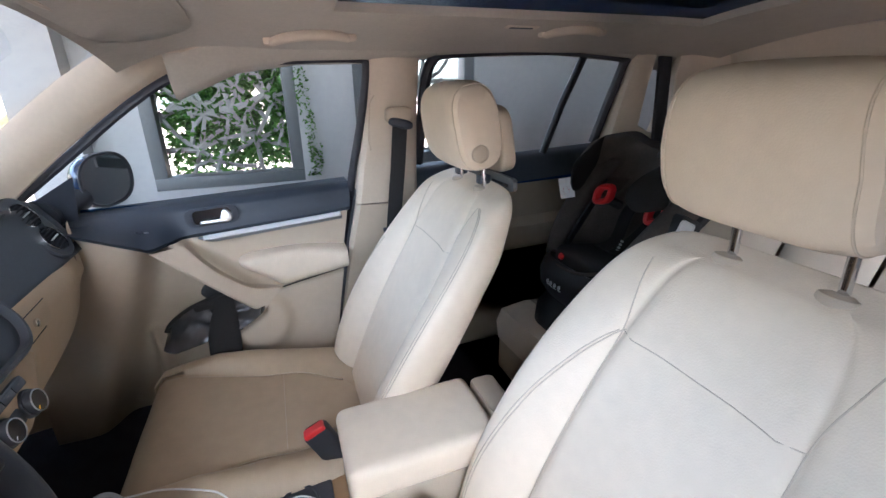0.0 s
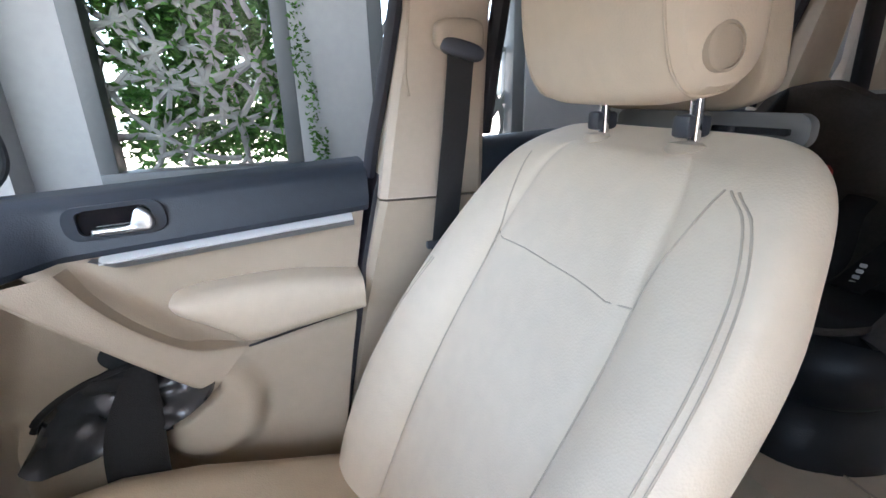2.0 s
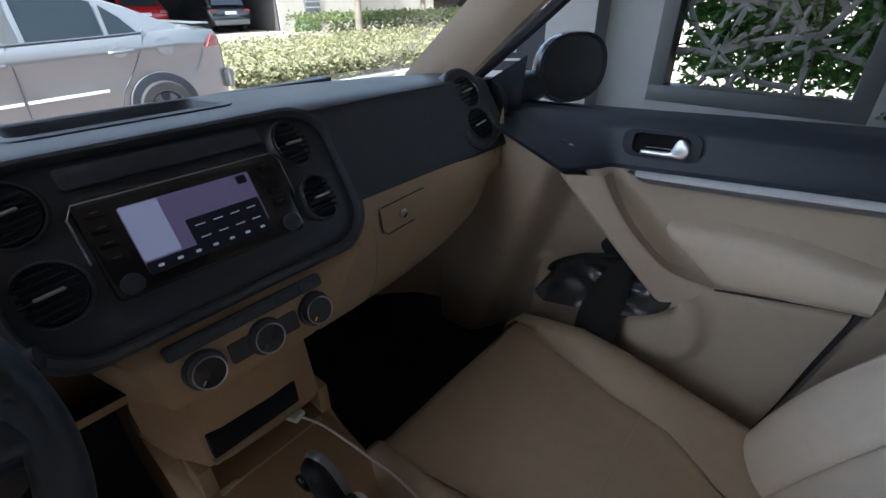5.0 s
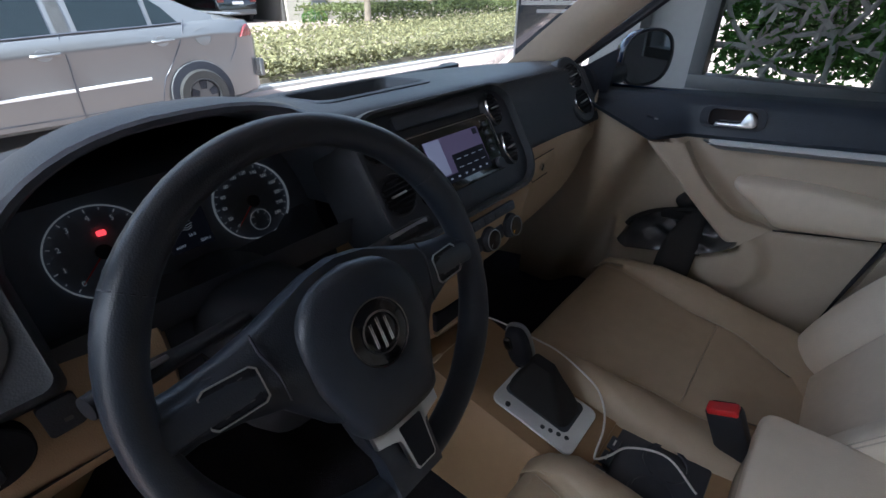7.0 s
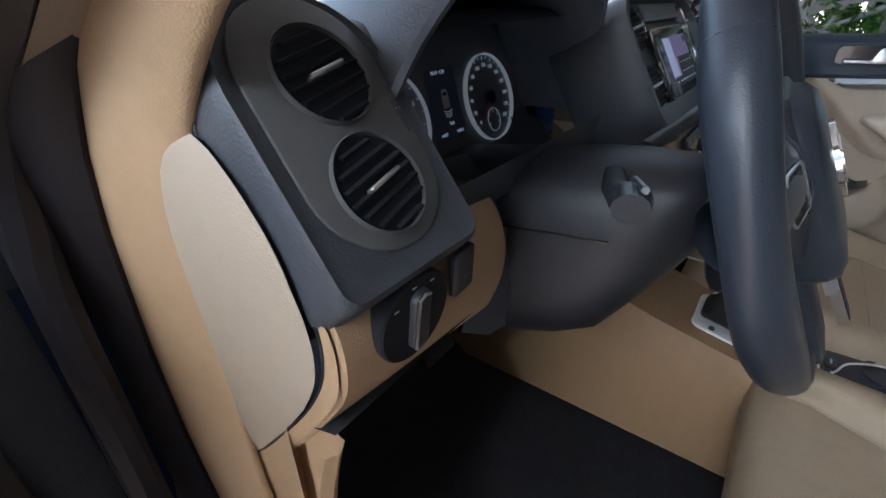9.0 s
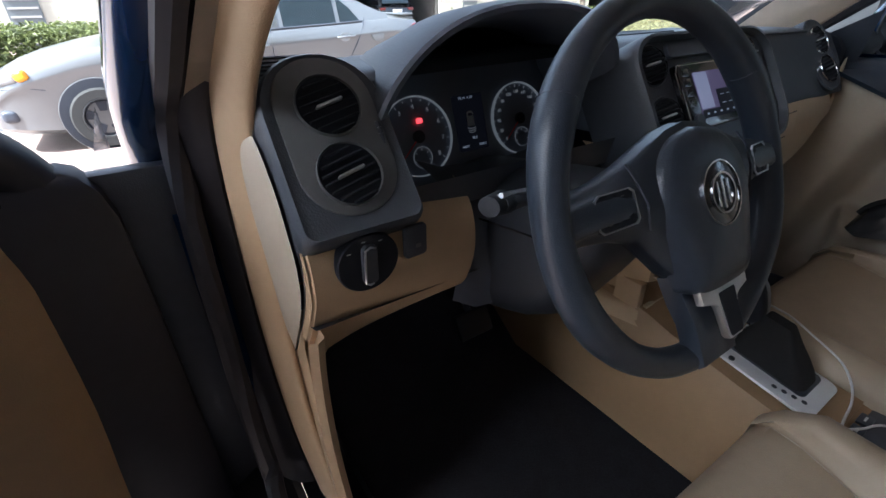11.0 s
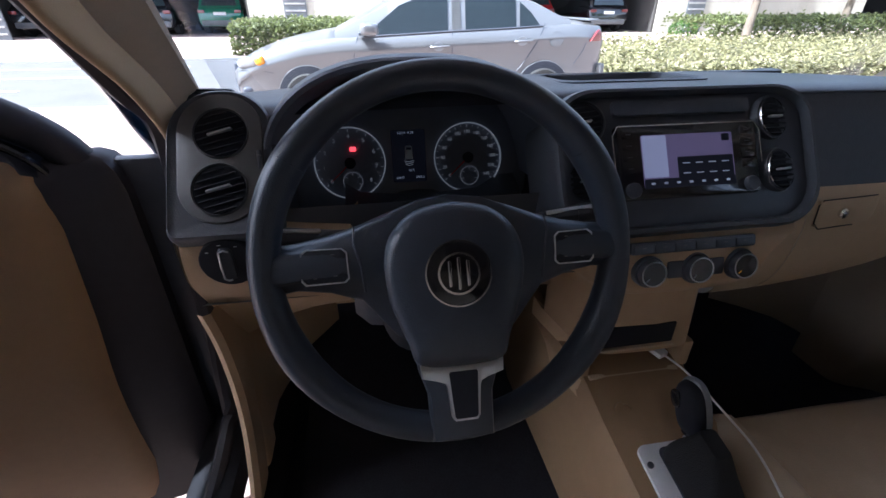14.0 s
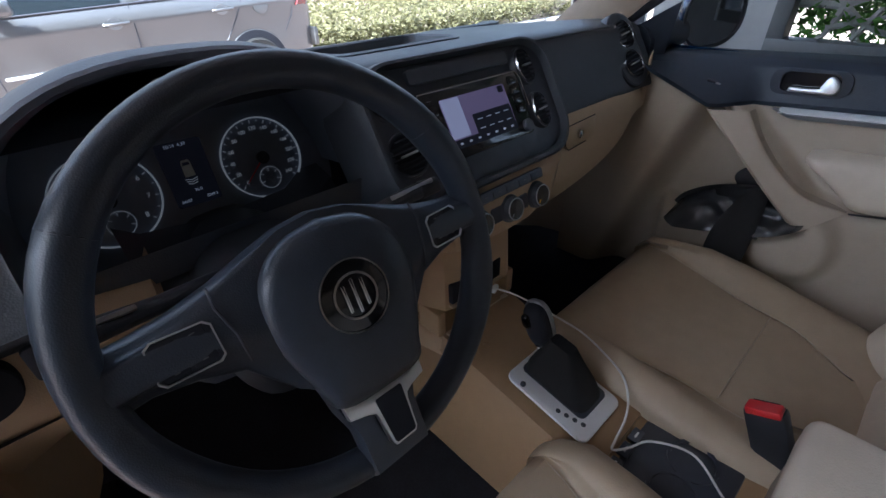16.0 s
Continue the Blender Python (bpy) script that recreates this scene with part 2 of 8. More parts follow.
def grid(rows, close_u=False, close_v=False, caps=False, bm=None):
    """A surface through rows of points."""
    bm = bm or bmesh.new()
    vs = [[bm.verts.new(p) for p in r] for r in rows]
    nu, nv = len(rows), len(rows[0])
    for i in range(nu - (0 if close_u else 1)):
        for j in range(nv - (0 if close_v else 1)):
            a, b = vs[i], vs[(i + 1) % nu]
            k = (j + 1) % nv
            try:
                bm.faces.new((a[j], a[k], b[k], b[j]))
            except ValueError:
                pass
    if caps:
        for r in (vs[0], vs[-1]):
            try:
                bm.faces.new(r)
            except ValueError:
                pass
    return bm


def smooth_line(pts, n):
    """n + 1 points along a Catmull-Rom curve through pts."""
    pts = [Vector(p) for p in pts]
    out = []
    m = len(pts) - 1
    for i in range(n + 1):
        s = i / n * m
        k = min(int(s), m - 1)
        t = s - k
        p1, p2 = pts[k], pts[k + 1]
        p0 = pts[k - 1] if k > 0 else p1 * 2 - p2
        p3 = pts[k + 2] if k + 2 <= m else p2 * 2 - p1
        out.append(0.5 * (2 * p1 + (p2 - p0) * t + (2 * p0 - 5 * p1 + 4 * p2 - p3) * t * t + (3 * p1 - p0 - 3 * p2 + p3) * t ** 3))
    return out


def tube(pts, r, sides=8, close=False, bm=None, flat=1.0, ref=None):
    """A tube along points; r a radius or one for each point; flat squeezes it along ref."""
    pts = [Vector(p) for p in pts]
    n = len(pts)
    rows = []
    up = Vector(ref) if ref else Vector((0.3, 0.2, 1)).normalized()
    for i, p in enumerate(pts):
        a = pts[(i - 1) % n] if close or i > 0 else p
        b = pts[(i + 1) % n] if close or i < n - 1 else p
        d = (b - a).normalized()
        s = d.cross(up)
        if s.length < 1e-4:
            s = d.cross(Vector((1, 0, 0)))
        s.normalize()
        q = s.cross(d).normalized()
        rr = r[i] if isinstance(r, (list, tuple)) else r
        rows.append([p + s * (rr * math.cos(2 * math.pi * k / sides)) + q * (rr * flat * math.sin(2 * math.pi * k / sides)) for k in range(sides)])
    return grid(rows, close_u=close, close_v=True, caps=not close, bm=bm)


def box(c, s, bevel=0.0, m=None, seg=2, bm=None):
    """A box at centre c of size s, with rounded edges, turned by m about its centre."""
    b2 = bmesh.new()
    bmesh.ops.create_cube(b2, size=1.0)
    bmesh.ops.scale(b2, vec=s, verts=b2.verts)
    if bevel:
        bmesh.ops.bevel(b2, geom=b2.edges[:], offset=bevel, segments=seg, profile=0.5, affect="EDGES")
    if m is not None:
        bmesh.ops.transform(b2, matrix=m, verts=b2.verts)
    bmesh.ops.translate(b2, vec=c, verts=b2.verts)
    if bm is None:
        return b2
    me = bpy.data.meshes.new("tmp")
    b2.to_mesh(me)
    b2.free()
    bm.from_mesh(me)
    bpy.data.meshes.remove(me)
    return bm


def turned(profile, m, sides=24, bm=None, caps=True):
    """A turned shape: profile of (radius, height) about the z axis of the pose m."""
    rows = [[m @ Vector((r * math.cos(2 * math.pi * k / sides), r * math.sin(2 * math.pi * k / sides), h)) for k in range(sides)] for r, h in profile]
    return grid(rows, close_v=True, caps=caps, bm=bm)


def plate(outline, m, thick, bevel=0.0, bm=None, seg=2):
    """A flat outline (x, y) given thickness along z of the pose m, its front edge rounded."""
    b2 = bmesh.new()
    low = [b2.verts.new((x, y, 0)) for x, y in outline]
    f = b2.faces.new(low)
    r = bmesh.ops.extrude_face_region(b2, geom=[f])
    vs = [v for v in r["geom"] if isinstance(v, bmesh.types.BMVert)]
    bmesh.ops.translate(b2, vec=(0, 0, thick), verts=vs)
    if bevel:
        es = [e for e in b2.edges if all(abs(v.co.z - thick) < 1e-6 for v in e.verts)]
        bmesh.ops.bevel(b2, geom=es, offset=bevel, segments=seg, profile=0.5, affect="EDGES")
    bmesh.ops.transform(b2, matrix=m, verts=b2.verts)
    if bm is None:
        return b2
    me = bpy.data.meshes.new("tmp")
    b2.to_mesh(me)
    b2.free()
    bm.from_mesh(me)
    bpy.data.meshes.remove(me)
    return bm


def rrect(w, h, r, n=5):
    """The outline of a rounded rectangle about the origin."""
    out = []
    for cx, cy, a in ((w / 2 - r, h / 2 - r, 0), (-w / 2 + r, h / 2 - r, 90), (-w / 2 + r, -h / 2 + r, 180), (w / 2 - r, -h / 2 + r, 270)):
        for k in range(n + 1):
            t = radians(a + 90 * k / n)
            out.append((cx + r * math.cos(t), cy + r * math.sin(t)))
    return out


def ring(outer, inner, m, thick, bm=None):
    """A frame between two outlines with the same number of points."""
    bm = bm or bmesh.new()
    rows = [[m @ Vector((x, y, z)) for x, y in o] for o, z in ((inner, 0), (inner, thick), (outer, thick), (outer, 0))]
    return grid(rows, close_v=True, close_u=True, bm=bm)


def facing(p, right, up):
    """A pose at p whose x axis is right, y axis near up, z axis towards the viewer."""
    x = Vector(right).normalized()
    z = x.cross(Vector(up)).normalized()
    y = z.cross(x)
    m = Matrix((x, y, z)).transposed().to_4x4()
    m.translation = Vector(p)
    return m


def text_mesh(body, size, m, material, parent, name="lettering", width=1.0):
    """Writing as a mesh, centred on the pose m."""
    cu = bpy.data.curves.new(name, "FONT")
    cu.body, cu.size, cu.align_x, cu.align_y = body, size, "CENTER", "CENTER"
    cu.extrude = 0.0003
    tmp = bpy.data.objects.new(name, cu)
    me = bpy.data.meshes.new_from_object(tmp)
    bpy.data.objects.remove(tmp)
    bm = bmesh.new()
    bm.from_mesh(me)
    bpy.data.meshes.remove(me)
    bmesh.ops.scale(bm, vec=(width, 1, 1), verts=bm.verts)
    bmesh.ops.transform(bm, matrix=m, verts=bm.verts)
    return part(name, bm, material, parent, smooth=False)


def pillow(c, size, m, e1=0.34, e2=0.42, n=26):
    """A soft box."""
    rows = []
    sg = lambda v, e: math.copysign(abs(v) ** e, v)
    for i in range(1, n):
        t = -math.pi / 2 + math.pi * i / n
        rows.append([(sg(math.cos(t), e1) * sg(math.cos(q), e2) * size[0] / 2, sg(math.cos(t), e1) * sg(math.sin(q), e2) * size[1] / 2, sg(math.sin(t), e1) * size[2] / 2) for q in [2 * math.pi * k / 40 for k in range(40)]])
    bm = grid(rows, close_v=True, caps=True)
    bmesh.ops.transform(bm, matrix=m, verts=bm.verts)
    bmesh.ops.translate(bm, vec=c, verts=bm.verts)
    return bm

# ---- the car's cabin ----
XM = -0.045  # the line about which the driver's side mirrors the plan below
XC = 0.0     # the roof's middle line
WIDE = Vector((0.045, -0.02, -0.008))  # the passenger side stands this much further out


def moved(ob, by):
    """Shifts a thing or a piece of the setting."""
    ob.location = ob.location + Vector(by)
    return ob


def mirror_x(p):
    return (2 * XM - p[0], p[1], p[2])


# floor pan
bm = grid([[(x, y, z) for x in (-0.74, -0.70, -0.45, -0.20, 0.0, 0.16, 0.41, 0.66, 0.86)] for y, z in ((-1.75, 0.34), (-0.9, 0.34), (-0.5, 0.33), (0.1, 0.31), (0.45, 0.33), (0.72, 0.52), (0.78, 0.75), (0.76, 1.0))])
bmesh.ops.solidify(bm, geom=bm.faces[:], thickness=0.03)
solid("floor", bm, CARPET, "dark carpeted floor of the car cabin", "floor", "structure")

# headliner, with its sunroof opening
def roof_z(x, y):
    u = (x - XC) / 0.645
    return 1.52 - 0.085 * u * u - 0.05 * max(0.0, (y + 0.25) / 0.25) ** 2 - 0.03 * max(0.0, (-1.3 - y) / 0.6) ** 2


ys = [0.02 - 0.06 * k for k in range(32)]
xs = [XC - 0.645 + 0.05375 * k for k in range(25)]
bm = bmesh.new()
vs = {}
for i, y in enumerate(ys):
    for j, x in enumerate(xs):
        vs[i, j] = bm.verts.new((x, y, roof_z(x, y)))
for i in range(len(ys) - 1):
    for j in range(len(xs) - 1):
        if 8 <= i <= 24 and 5 <= j < 19:
            continue
        bm.faces.new((vs[i, j], vs[i, j + 1], vs[i + 1, j + 1], vs[i + 1, j]))
bmesh.ops.delete(bm, geom=[v for v in bm.verts if not v.link_faces], context="VERTS")
bmesh.ops.solidify(bm, geom=bm.faces[:], thickness=-0.02)
solid("ceiling", bm, HEADLINER, "beige cloth headliner under the car roof", "headliner", "structure")
roof = thing("car_roof", (XM, -0.9, 1.6), "dark blue car roof with a dark glass sunroof", "car roof", kind="structure")
bm = grid([[(x, y, roof_z(x, y) + 0.035) for x in xs] for y in ys])
bmesh.ops.solidify(bm, geom=bm.faces[:], thickness=-0.01)
part("roof_skin", bm, PAINT_BLUE, roof)
bm = grid([[(x, y, roof_z(x, y) + 0.026) for x in xs[5:20]] for y in ys[8:26]])
bmesh.ops.solidify(bm, geom=bm.faces[:], thickness=-0.005)
part("sunroof_glass", bm, DARKGLASS, roof, "dark glass sunroof panel")

# front pillars: from the dash corner up to the roof
AP_IN = [(0.640, 0.59, 0.985), (0.640, 0.50, 1.06), (0.640, 0.430, 1.12), (0.640, 0.356, 1.18), (0.640, 0.283, 1.24), (0.618, 0.12, 1.36), (0.575, -0.06, 1.455)]
AP_OUT = [(0.672, 0.42, 0.98), (0.662, 0.330, 1.056), (0.652, 0.195, 1.170), (0.642, 0.040, 1.288), (0.626, -0.085, 1.362), (0.600, -0.20, 1.41)]

AP_IN_LEFT = [(-0.700, 0.45, 1.04), (-0.695, 0.42, 1.06), (-0.677, 0.33, 1.12), (-0.660, 0.24, 1.18), (-0.643, 0.15, 1.24), (-0.625, 0.015, 1.345), (-0.62, -0.11, 1.43)]
AP_OUT_LEFT = [(-0.736, 0.378, 1.05), (-0.734, 0.360, 1.06), (-0.724, 0.260, 1.12), (-0.713, 0.168, 1.18), (-0.702, 0.079, 1.24), (-0.692, -0.07, 1.335), (-0.68, -0.22, 1.39)]


def pillar(inner, outer, bulge):
    a, b = smooth_line(inner, 16), smooth_line(outer, 16)
    rows = []
    for p, q in zip(a, b):
        mid = (p + q) / 2 + Vector(bulge)
        back = Vector((-bulge[0], 0, 0)).normalized() * 0.02
        rows.append([p + back, p, p.lerp(mid, 0.55) + Vector(bulge) * 0.35, mid, q.lerp(mid, 0.55) + Vector(bulge) * 0.3, q, q + back])
    return grid(rows)


for side in (0, 1):
    f = (lambda p: p) if side else mirror_x
    s = 1 if side else -1
    bm = pillar(AP_IN if side else AP_IN_LEFT, AP_OUT if side else AP_OUT_LEFT, (-0.022 * s, -0.012, 0.0))
    bmesh.ops.solidify(bm, geom=bm.faces[:], thickness=0.004)
    ob = solid("pillar_front_" + ("right" if side else "left"), bm, PILLAR, "beige trim of the windscreen pillar", "pillar trim", "structure")
    if side:
        moved(ob, (0.03, 0, 0))

# roof rails over the doors
for side in (0, 1):
    f = (lambda p: p) if side else mirror_x
    s = 1 if side else -1
    rows = []
    for y, z in ((-0.07, 1.307), (-0.22, 1.372), (-0.37, 1.393), (-0.59, 1.398), (-0.85, 1.415), (-1.2, 1.425), (-1.48, 1.405), (-1.7, 1.37)):
        x = 0.632 - 0.03 * (z - 1.3)
        rows.append([f((x + 0.05, y, z - 0.012)), f((x + 0.006, y, z - 0.006)), f((x - 0.012, y, z + 0.004)), f((x - 0.045, y, z + 0.04)), f((0.56, y, roof_z(0.605, y) + 0.004)), f((0.50, y, roof_z(0.545, y) + 0.012)), f((0.56, y, roof_z(0.605, y) + 0.06)), f((x + 0.05, y, z + 0.06))])
    bm = grid(rows, close_v=True, caps=True)
    ob = solid("roof_rail_" + ("right" if side else "left"), bm, HEADLINER, "beige cloth-covered roof rail above the doors", "roof rail", "structure")
    if side:
        moved(ob, (0.045, -0.02, 0))

# centre and rear pillars, right and left
def b_pillar(f, name):
    st = [(1.42, -0.565, -0.72, 0.615), (1.30, -0.562, -0.712, 0.624), (1.19, -0.541, -0.710, 0.632), (1.10, -0.525, -0.708, 0.636), (0.997, -0.506, -0.705, 0.632), (0.79, -0.456, -0.70, 0.640), (0.55, -0.411, -0.70, 0.650), (0.36, -0.38, -0.70, 0.655)]
    rows = []
    for z, y0, y1, x in st:
        rows.append([f((x + 0.07, y0, z)), f((x + 0.004, y0, z)), f((x - 0.008, y0 - 0.012, z)), f((x - 0.014, (y0 + y1) / 2, z)), f((x - 0.008, y1 + 0.012, z)), f((x + 0.004, y1, z)), f((x + 0.07, y1, z))])
    up, low = rows[:5], rows[4:]
    p = thing(name, f((0.65, -0.6, 0.36)), "beige two-piece trim of the door pillar", "pillar trim", kind="structure")
    for nm, rr in (("upper_trim", up), ("lower_trim", [[(a, b, c - (0.004 if k == 0 else 0)) for a, b, c in r] for k, r in enumerate(low)])):
        bm = grid(rr, close_v=True, caps=True)
        part(nm, bm, PILLAR if nm == "upper_trim" else LEATHER_SIDE, p)
    return p


moved(b_pillar(lambda p: p, "pillar_centre_right"), (0.065, -0.02, -0.02))
b_pillar(lambda p: (mirror_x(p)[0] - 0.03, p[1] - 0.10, p[2]), "pillar_centre_left")
for side in (0, 1):
    f = (lambda p: p) if side else mirror_x
    rows = []
    for z, y0, y1, x in ((1.43, -1.50, -1.575, 0.60), (1.30, -1.47, -1.562, 0.615), (1.18, -1.45, -1.56, 0.63), (1.08, -1.43, -1.80, 0.64), (0.9, -1.42, -1.9, 0.65), (0.4, -1.42, -1.9, 0.66)):
        rows.append([f((x + 0.08, y0, z)), f((x, y0, z)), f((x - 0.015, y0 - 0.02, z)), f((x - 0.015, y1 + 0.015, z)), f((x, y1, z)), f((x + 0.08, y1, z))])
    bm = grid(rows, close_v=True, caps=True)
    ob = solid("pillar_rear_" + ("right" if side else "left"), bm, PILLAR, "beige rear pillar trim beside the back seat", "pillar trim", "structure")
    if side:
        moved(ob, WIDE)
    rows = []
    for z, y0, y1, x in ((1.45, -1.66, -1.98, 0.57), (1.35, -1.66, -2.0, 0.585), (1.22, -1.68, -2.03, 0.60), (1.15, -1.66, -2.05, 0.61)):
        rows.append([f((x + 0.08, y0, z)), f((x, y0, z)), f((x - 0.02, y0 - 0.03, z)), f((x - 0.02, y1, z)), f((x + 0.08, y1, z))])
    bm = grid(rows, close_v=True, caps=True)
    ob = solid("pillar_tail_" + ("right" if side else "left"), bm, PILLAR, "beige trim of the tailgate pillar", "pillar trim", "structure")
    if side:
        moved(ob, WIDE)

# windscreen and fixed panes
def pane(name, pts, mate, label, n=8):
    a, b, c, d = [Vector(p) for p in pts]
    rows = []
    for i in range(n + 1):
        u = i / n
        rows.append([a.lerp(b, v / n).lerp(d.lerp(c, v / n), u) for v in range(n + 1)])
    bm = grid(rows)
    bmesh.ops.solidify(bm, geom=bm.faces[:], thickness=0.004)
    ob = solid(name, bm, mate, label, "window", "structure")
    ob.visible_shadow = False
    return ob


pane("window_front", [(-0.70, 0.60, 1.0), (0.66, 0.60, 1.0), (0.61, 0.0, 1.44), (-0.65, 0.0, 1.44)], CLEAR, "clear windscreen raked back over the dashboard")
pane("window_quarter_right", [(0.66, -1.60, 1.1), (0.65, -1.95, 1.15), (0.62, -1.9, 1.40), (0.63, -1.6, 1.42)], CLEAR, "small clear rear quarter window")
tg = facing((-0.02, -1.960, 1.265), (-1, 0, 0), (0, 0.31, 0.95))
hole = [(a, b - 0.050) for a, b in rrect(0.98, 0.270, 0.06)]
tail = thing("window_back", (-0.02, -2.02, 1.06), "lightly smoked tailgate window in a black frame", "window", kind="structure")
pb = part("pane", plate([(a * 1.005, b) for a, b in hole], tg @ pose(0, 0, -0.012), 0.004), SMOKE, tail, smooth=False)
pb.visible_shadow = False
part("surround", ring(rrect(1.27, 0.44, 0.03), hole, tg @ pose(0, 0, 0.0), 0.02), PILLAR, tail, "beige tailgate trim")
part("frame", ring(hole, [(a, b - 0.050) for a, b in rrect(0.90, 0.215, 0.05)], tg @ pose(0, 0, -0.004), 0.012), RUBBER, tail, "black window frame")
part("quarter_frame", box((0.642, -1.640, 1.265), (0.016, 0.055, 0.32), 0.006, pose(0, 0, 0, -4)), RUBBER, tail, "black edge of the quarter window")
bm = grid([[(x, y, z) for x in (-0.68, -0.3, 0.0, 0.3, 0.64)] for y, z in ((-2.02, 1.08), (-2.06, 0.9), (-2.08, 0.35), (-1.7, 0.33))])
bmesh.ops.solidify(bm, geom=bm.faces[:], thickness=0.03)
solid("tailgate_trim", bm, PILLAR, "beige inner trim of the tailgate", "tailgate", "structure")

# ---- passenger's front door ----
def belt(y):
    return 1.019 - 0.052 * (y - 0.0) if y < 0.0 else 1.019 - 0.05 * y


def door_trim_bottom(y):
    """Lower edge of the dark upper trim: level behind the pull grip, rising towards the dash ahead of it."""
    if y < -0.03:
        return 0.923 - 0.080 * (y + 0.03)
    if y < 0.049:
        return 0.923 - 0.005 * (y + 0.03) / 0.079
    return 0.918 + 0.385 * min(0.18, y - 0.049)


door_r = thing("door_1", (0.74, 0.3, 0.35), "closed passenger door with cream lower trim and dark upper trim", "car door", kind="structure")
rows = []
ys = [0.33 - 0.02 * k for k in range(43)]
for y in ys:
    zb, zt = door_trim_bottom(y), belt(y)
    zm = zt - 0.02
    k = max(0.0, min(1.0, (0.050 - y) / 0.085))
    k = k * k * (3 - 2 * k)
    xi = 0.604 + 0.082 * k
    rows.append([(px, max(py, -0.513 + (1.0 - pz) * 0.19), pz) for px, py, pz in [(0.80, y, zt + 0.003), (0.742, y, zt + 0.003), (0.722, y, zt), (0.706, y, zt - 0.010), (0.699, y, zm), (0.696 * k + 0.655 * (1 - k), y, (zm + zb) / 2), (xi, y, zb + 0.012), (xi + 0.004, y, zb + 0.002), (xi + 0.03, y, zb), (0.80, y, zb)]])
bm = grid(rows, close_v=True, caps=True)
part("upper_trim", bm, DOORTRIM, door_r, "dark soft upper door trim")

# cream lower trim: a bulging skin
def rise(v, w):
    return 1 / (1 + math.exp(max(-40.0, min(40.0, -v / w))))


def pocket_rim(y):
    """Height of the map pocket's rim, which climbs to a point under the pull grip."""
    return 0.606 + 0.265 * max(0.0, 0.04 - y) + 0.02 * max(0.0, (-0.137 - y) / 0.07) ** 2 + 0.4 * max(0.0, y - 0.04)


def door_x(y, z):
    """The skin's depth: a hollow with the map pocket ahead of the slanting grip, an insert above the armrest, a proud lower panel."""
    s = -0.677 * (y - 0.049) + 0.737 * (z - 0.918)
    hollow = 0.740 - 0.105 * rise(y - 0.062 - 0.35 * (0.918 - z), 0.012)
    wall = rise(pocket_rim(y) - z, 0.004) * rise(0.112 - y, 0.008)
    low = 0.646 - 0.030 * rise(0.088 - math.hypot(y + 0.195, z - 0.650), 0.007) * rise(0.74 - z, 0.01) - 0.022 * rise(0.62 - z, 0.03) + 0.03 * rise(0.44 - z, 0.03)
    hollow += (low - hollow) * wall
    x = hollow + (low - hollow) * rise(s - 0.012, 0.004)
    return x + (0.694 - x) * rise(s - 0.050, 0.004) * rise(z - 0.752 - 0.155 * max(0.0, -0.27 - y), 0.004)


rows = []
for q in range(141):
    u = q / 140
    r = []
    for k in range(91):
        v = k / 90
        z0 = 0.95 + (0.36 - 0.95) * v
        y_end = -0.508 + (1.0 - z0) * 0.19
        y = 0.40 + (y_end - 0.40) * u
        zt = door_trim_bottom(min(y, 0.33)) + 0.004
        z = zt + (0.36 - zt) * v
        r.append((door_x(y, z), y, z))
    r.append((0.78, r[-1][1], 0.36))
    rows.append(r)
bm = grid(rows)
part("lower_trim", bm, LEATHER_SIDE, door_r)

# bright strip under the dark trim
rows = []
for k in range(25):
    y = -0.075 - 0.40 * k / 24
    z = door_trim_bottom(y) + 0.002
    h = 0.011
    x = 0.681
    rows.append([(x + 0.03, y, z), (x + 0.002, y, z - 0.001), (x - 0.006, y, z - h * 0.7), (x - 0.005, y, z - h), (x + 0.03, y, z - h)])
bm = grid(rows, close_v=True, caps=True)
part("trim_strip", bm, STRIP, door_r, "satin silver trim strip")
rows = []
for k in range(25):
    y = -0.062 - 0.415 * k / 24
    z = door_trim_bottom(min(y, -0.065)) - 0.009 + 0.009 * max(0.0, 1 - k / 2)
    h = 0.011 * min(1.0, 0.2 + k / 3)
    rows.append([(x + 0.03, y, z), (x - 0.004, y, z), (x - 0.006, y, z - h * 0.15), (x - 0.003, y, z - h * 0.9), (x, y, z - h), (x + 0.03, y, z - h)])
part("strip_carrier", grid(rows, close_v=True, caps=True), STRIPGREY, door_r, "grey carrier of the trim strip")

# armrest pad: a rounded tip in front, a joint beneath
top = [(-0.158, 0.838), (-0.165, 0.850), (-0.195, 0.859), (-0.26, 0.865), (-0.335, 0.867), (-0.40, 0.862), (-0.480, 0.851)]
low = [(-0.160, 0.831), (-0.178, 0.824), (-0.206, 0.808), (-0.245, 0.776), (-0.278, 0.754), (-0.36, 0.766), (-0.480, 0.786)]
rows = []
for k, (a, c) in enumerate(zip(smooth_line([(y, z, 0) for y, z in top], 30), smooth_line([(y, z, 0) for y, z in low], 30))):
    w = 0.022 + 0.050 * math.sin(math.pi * 0.5 * min(1.0, k / 10)) ** 0.8
    r = [(0.72, a.x, a.y)]
    for q in range(13):
        t = math.pi * q / 12
        f = 0.5 - 0.5 * math.copysign(abs(math.cos(t)) ** 0.7, math.cos(t))
        r.append((0.698 - w * math.sin(t) ** 0.38, a.x + (c.x - a.x) * f, a.y + (c.y - a.y) * f))
    rows.append(r + [(0.72, c.x, c.y)])
part("armrest", grid(rows, close_v=True, caps=True), LEATHER, door_r, "padded cream armrest")
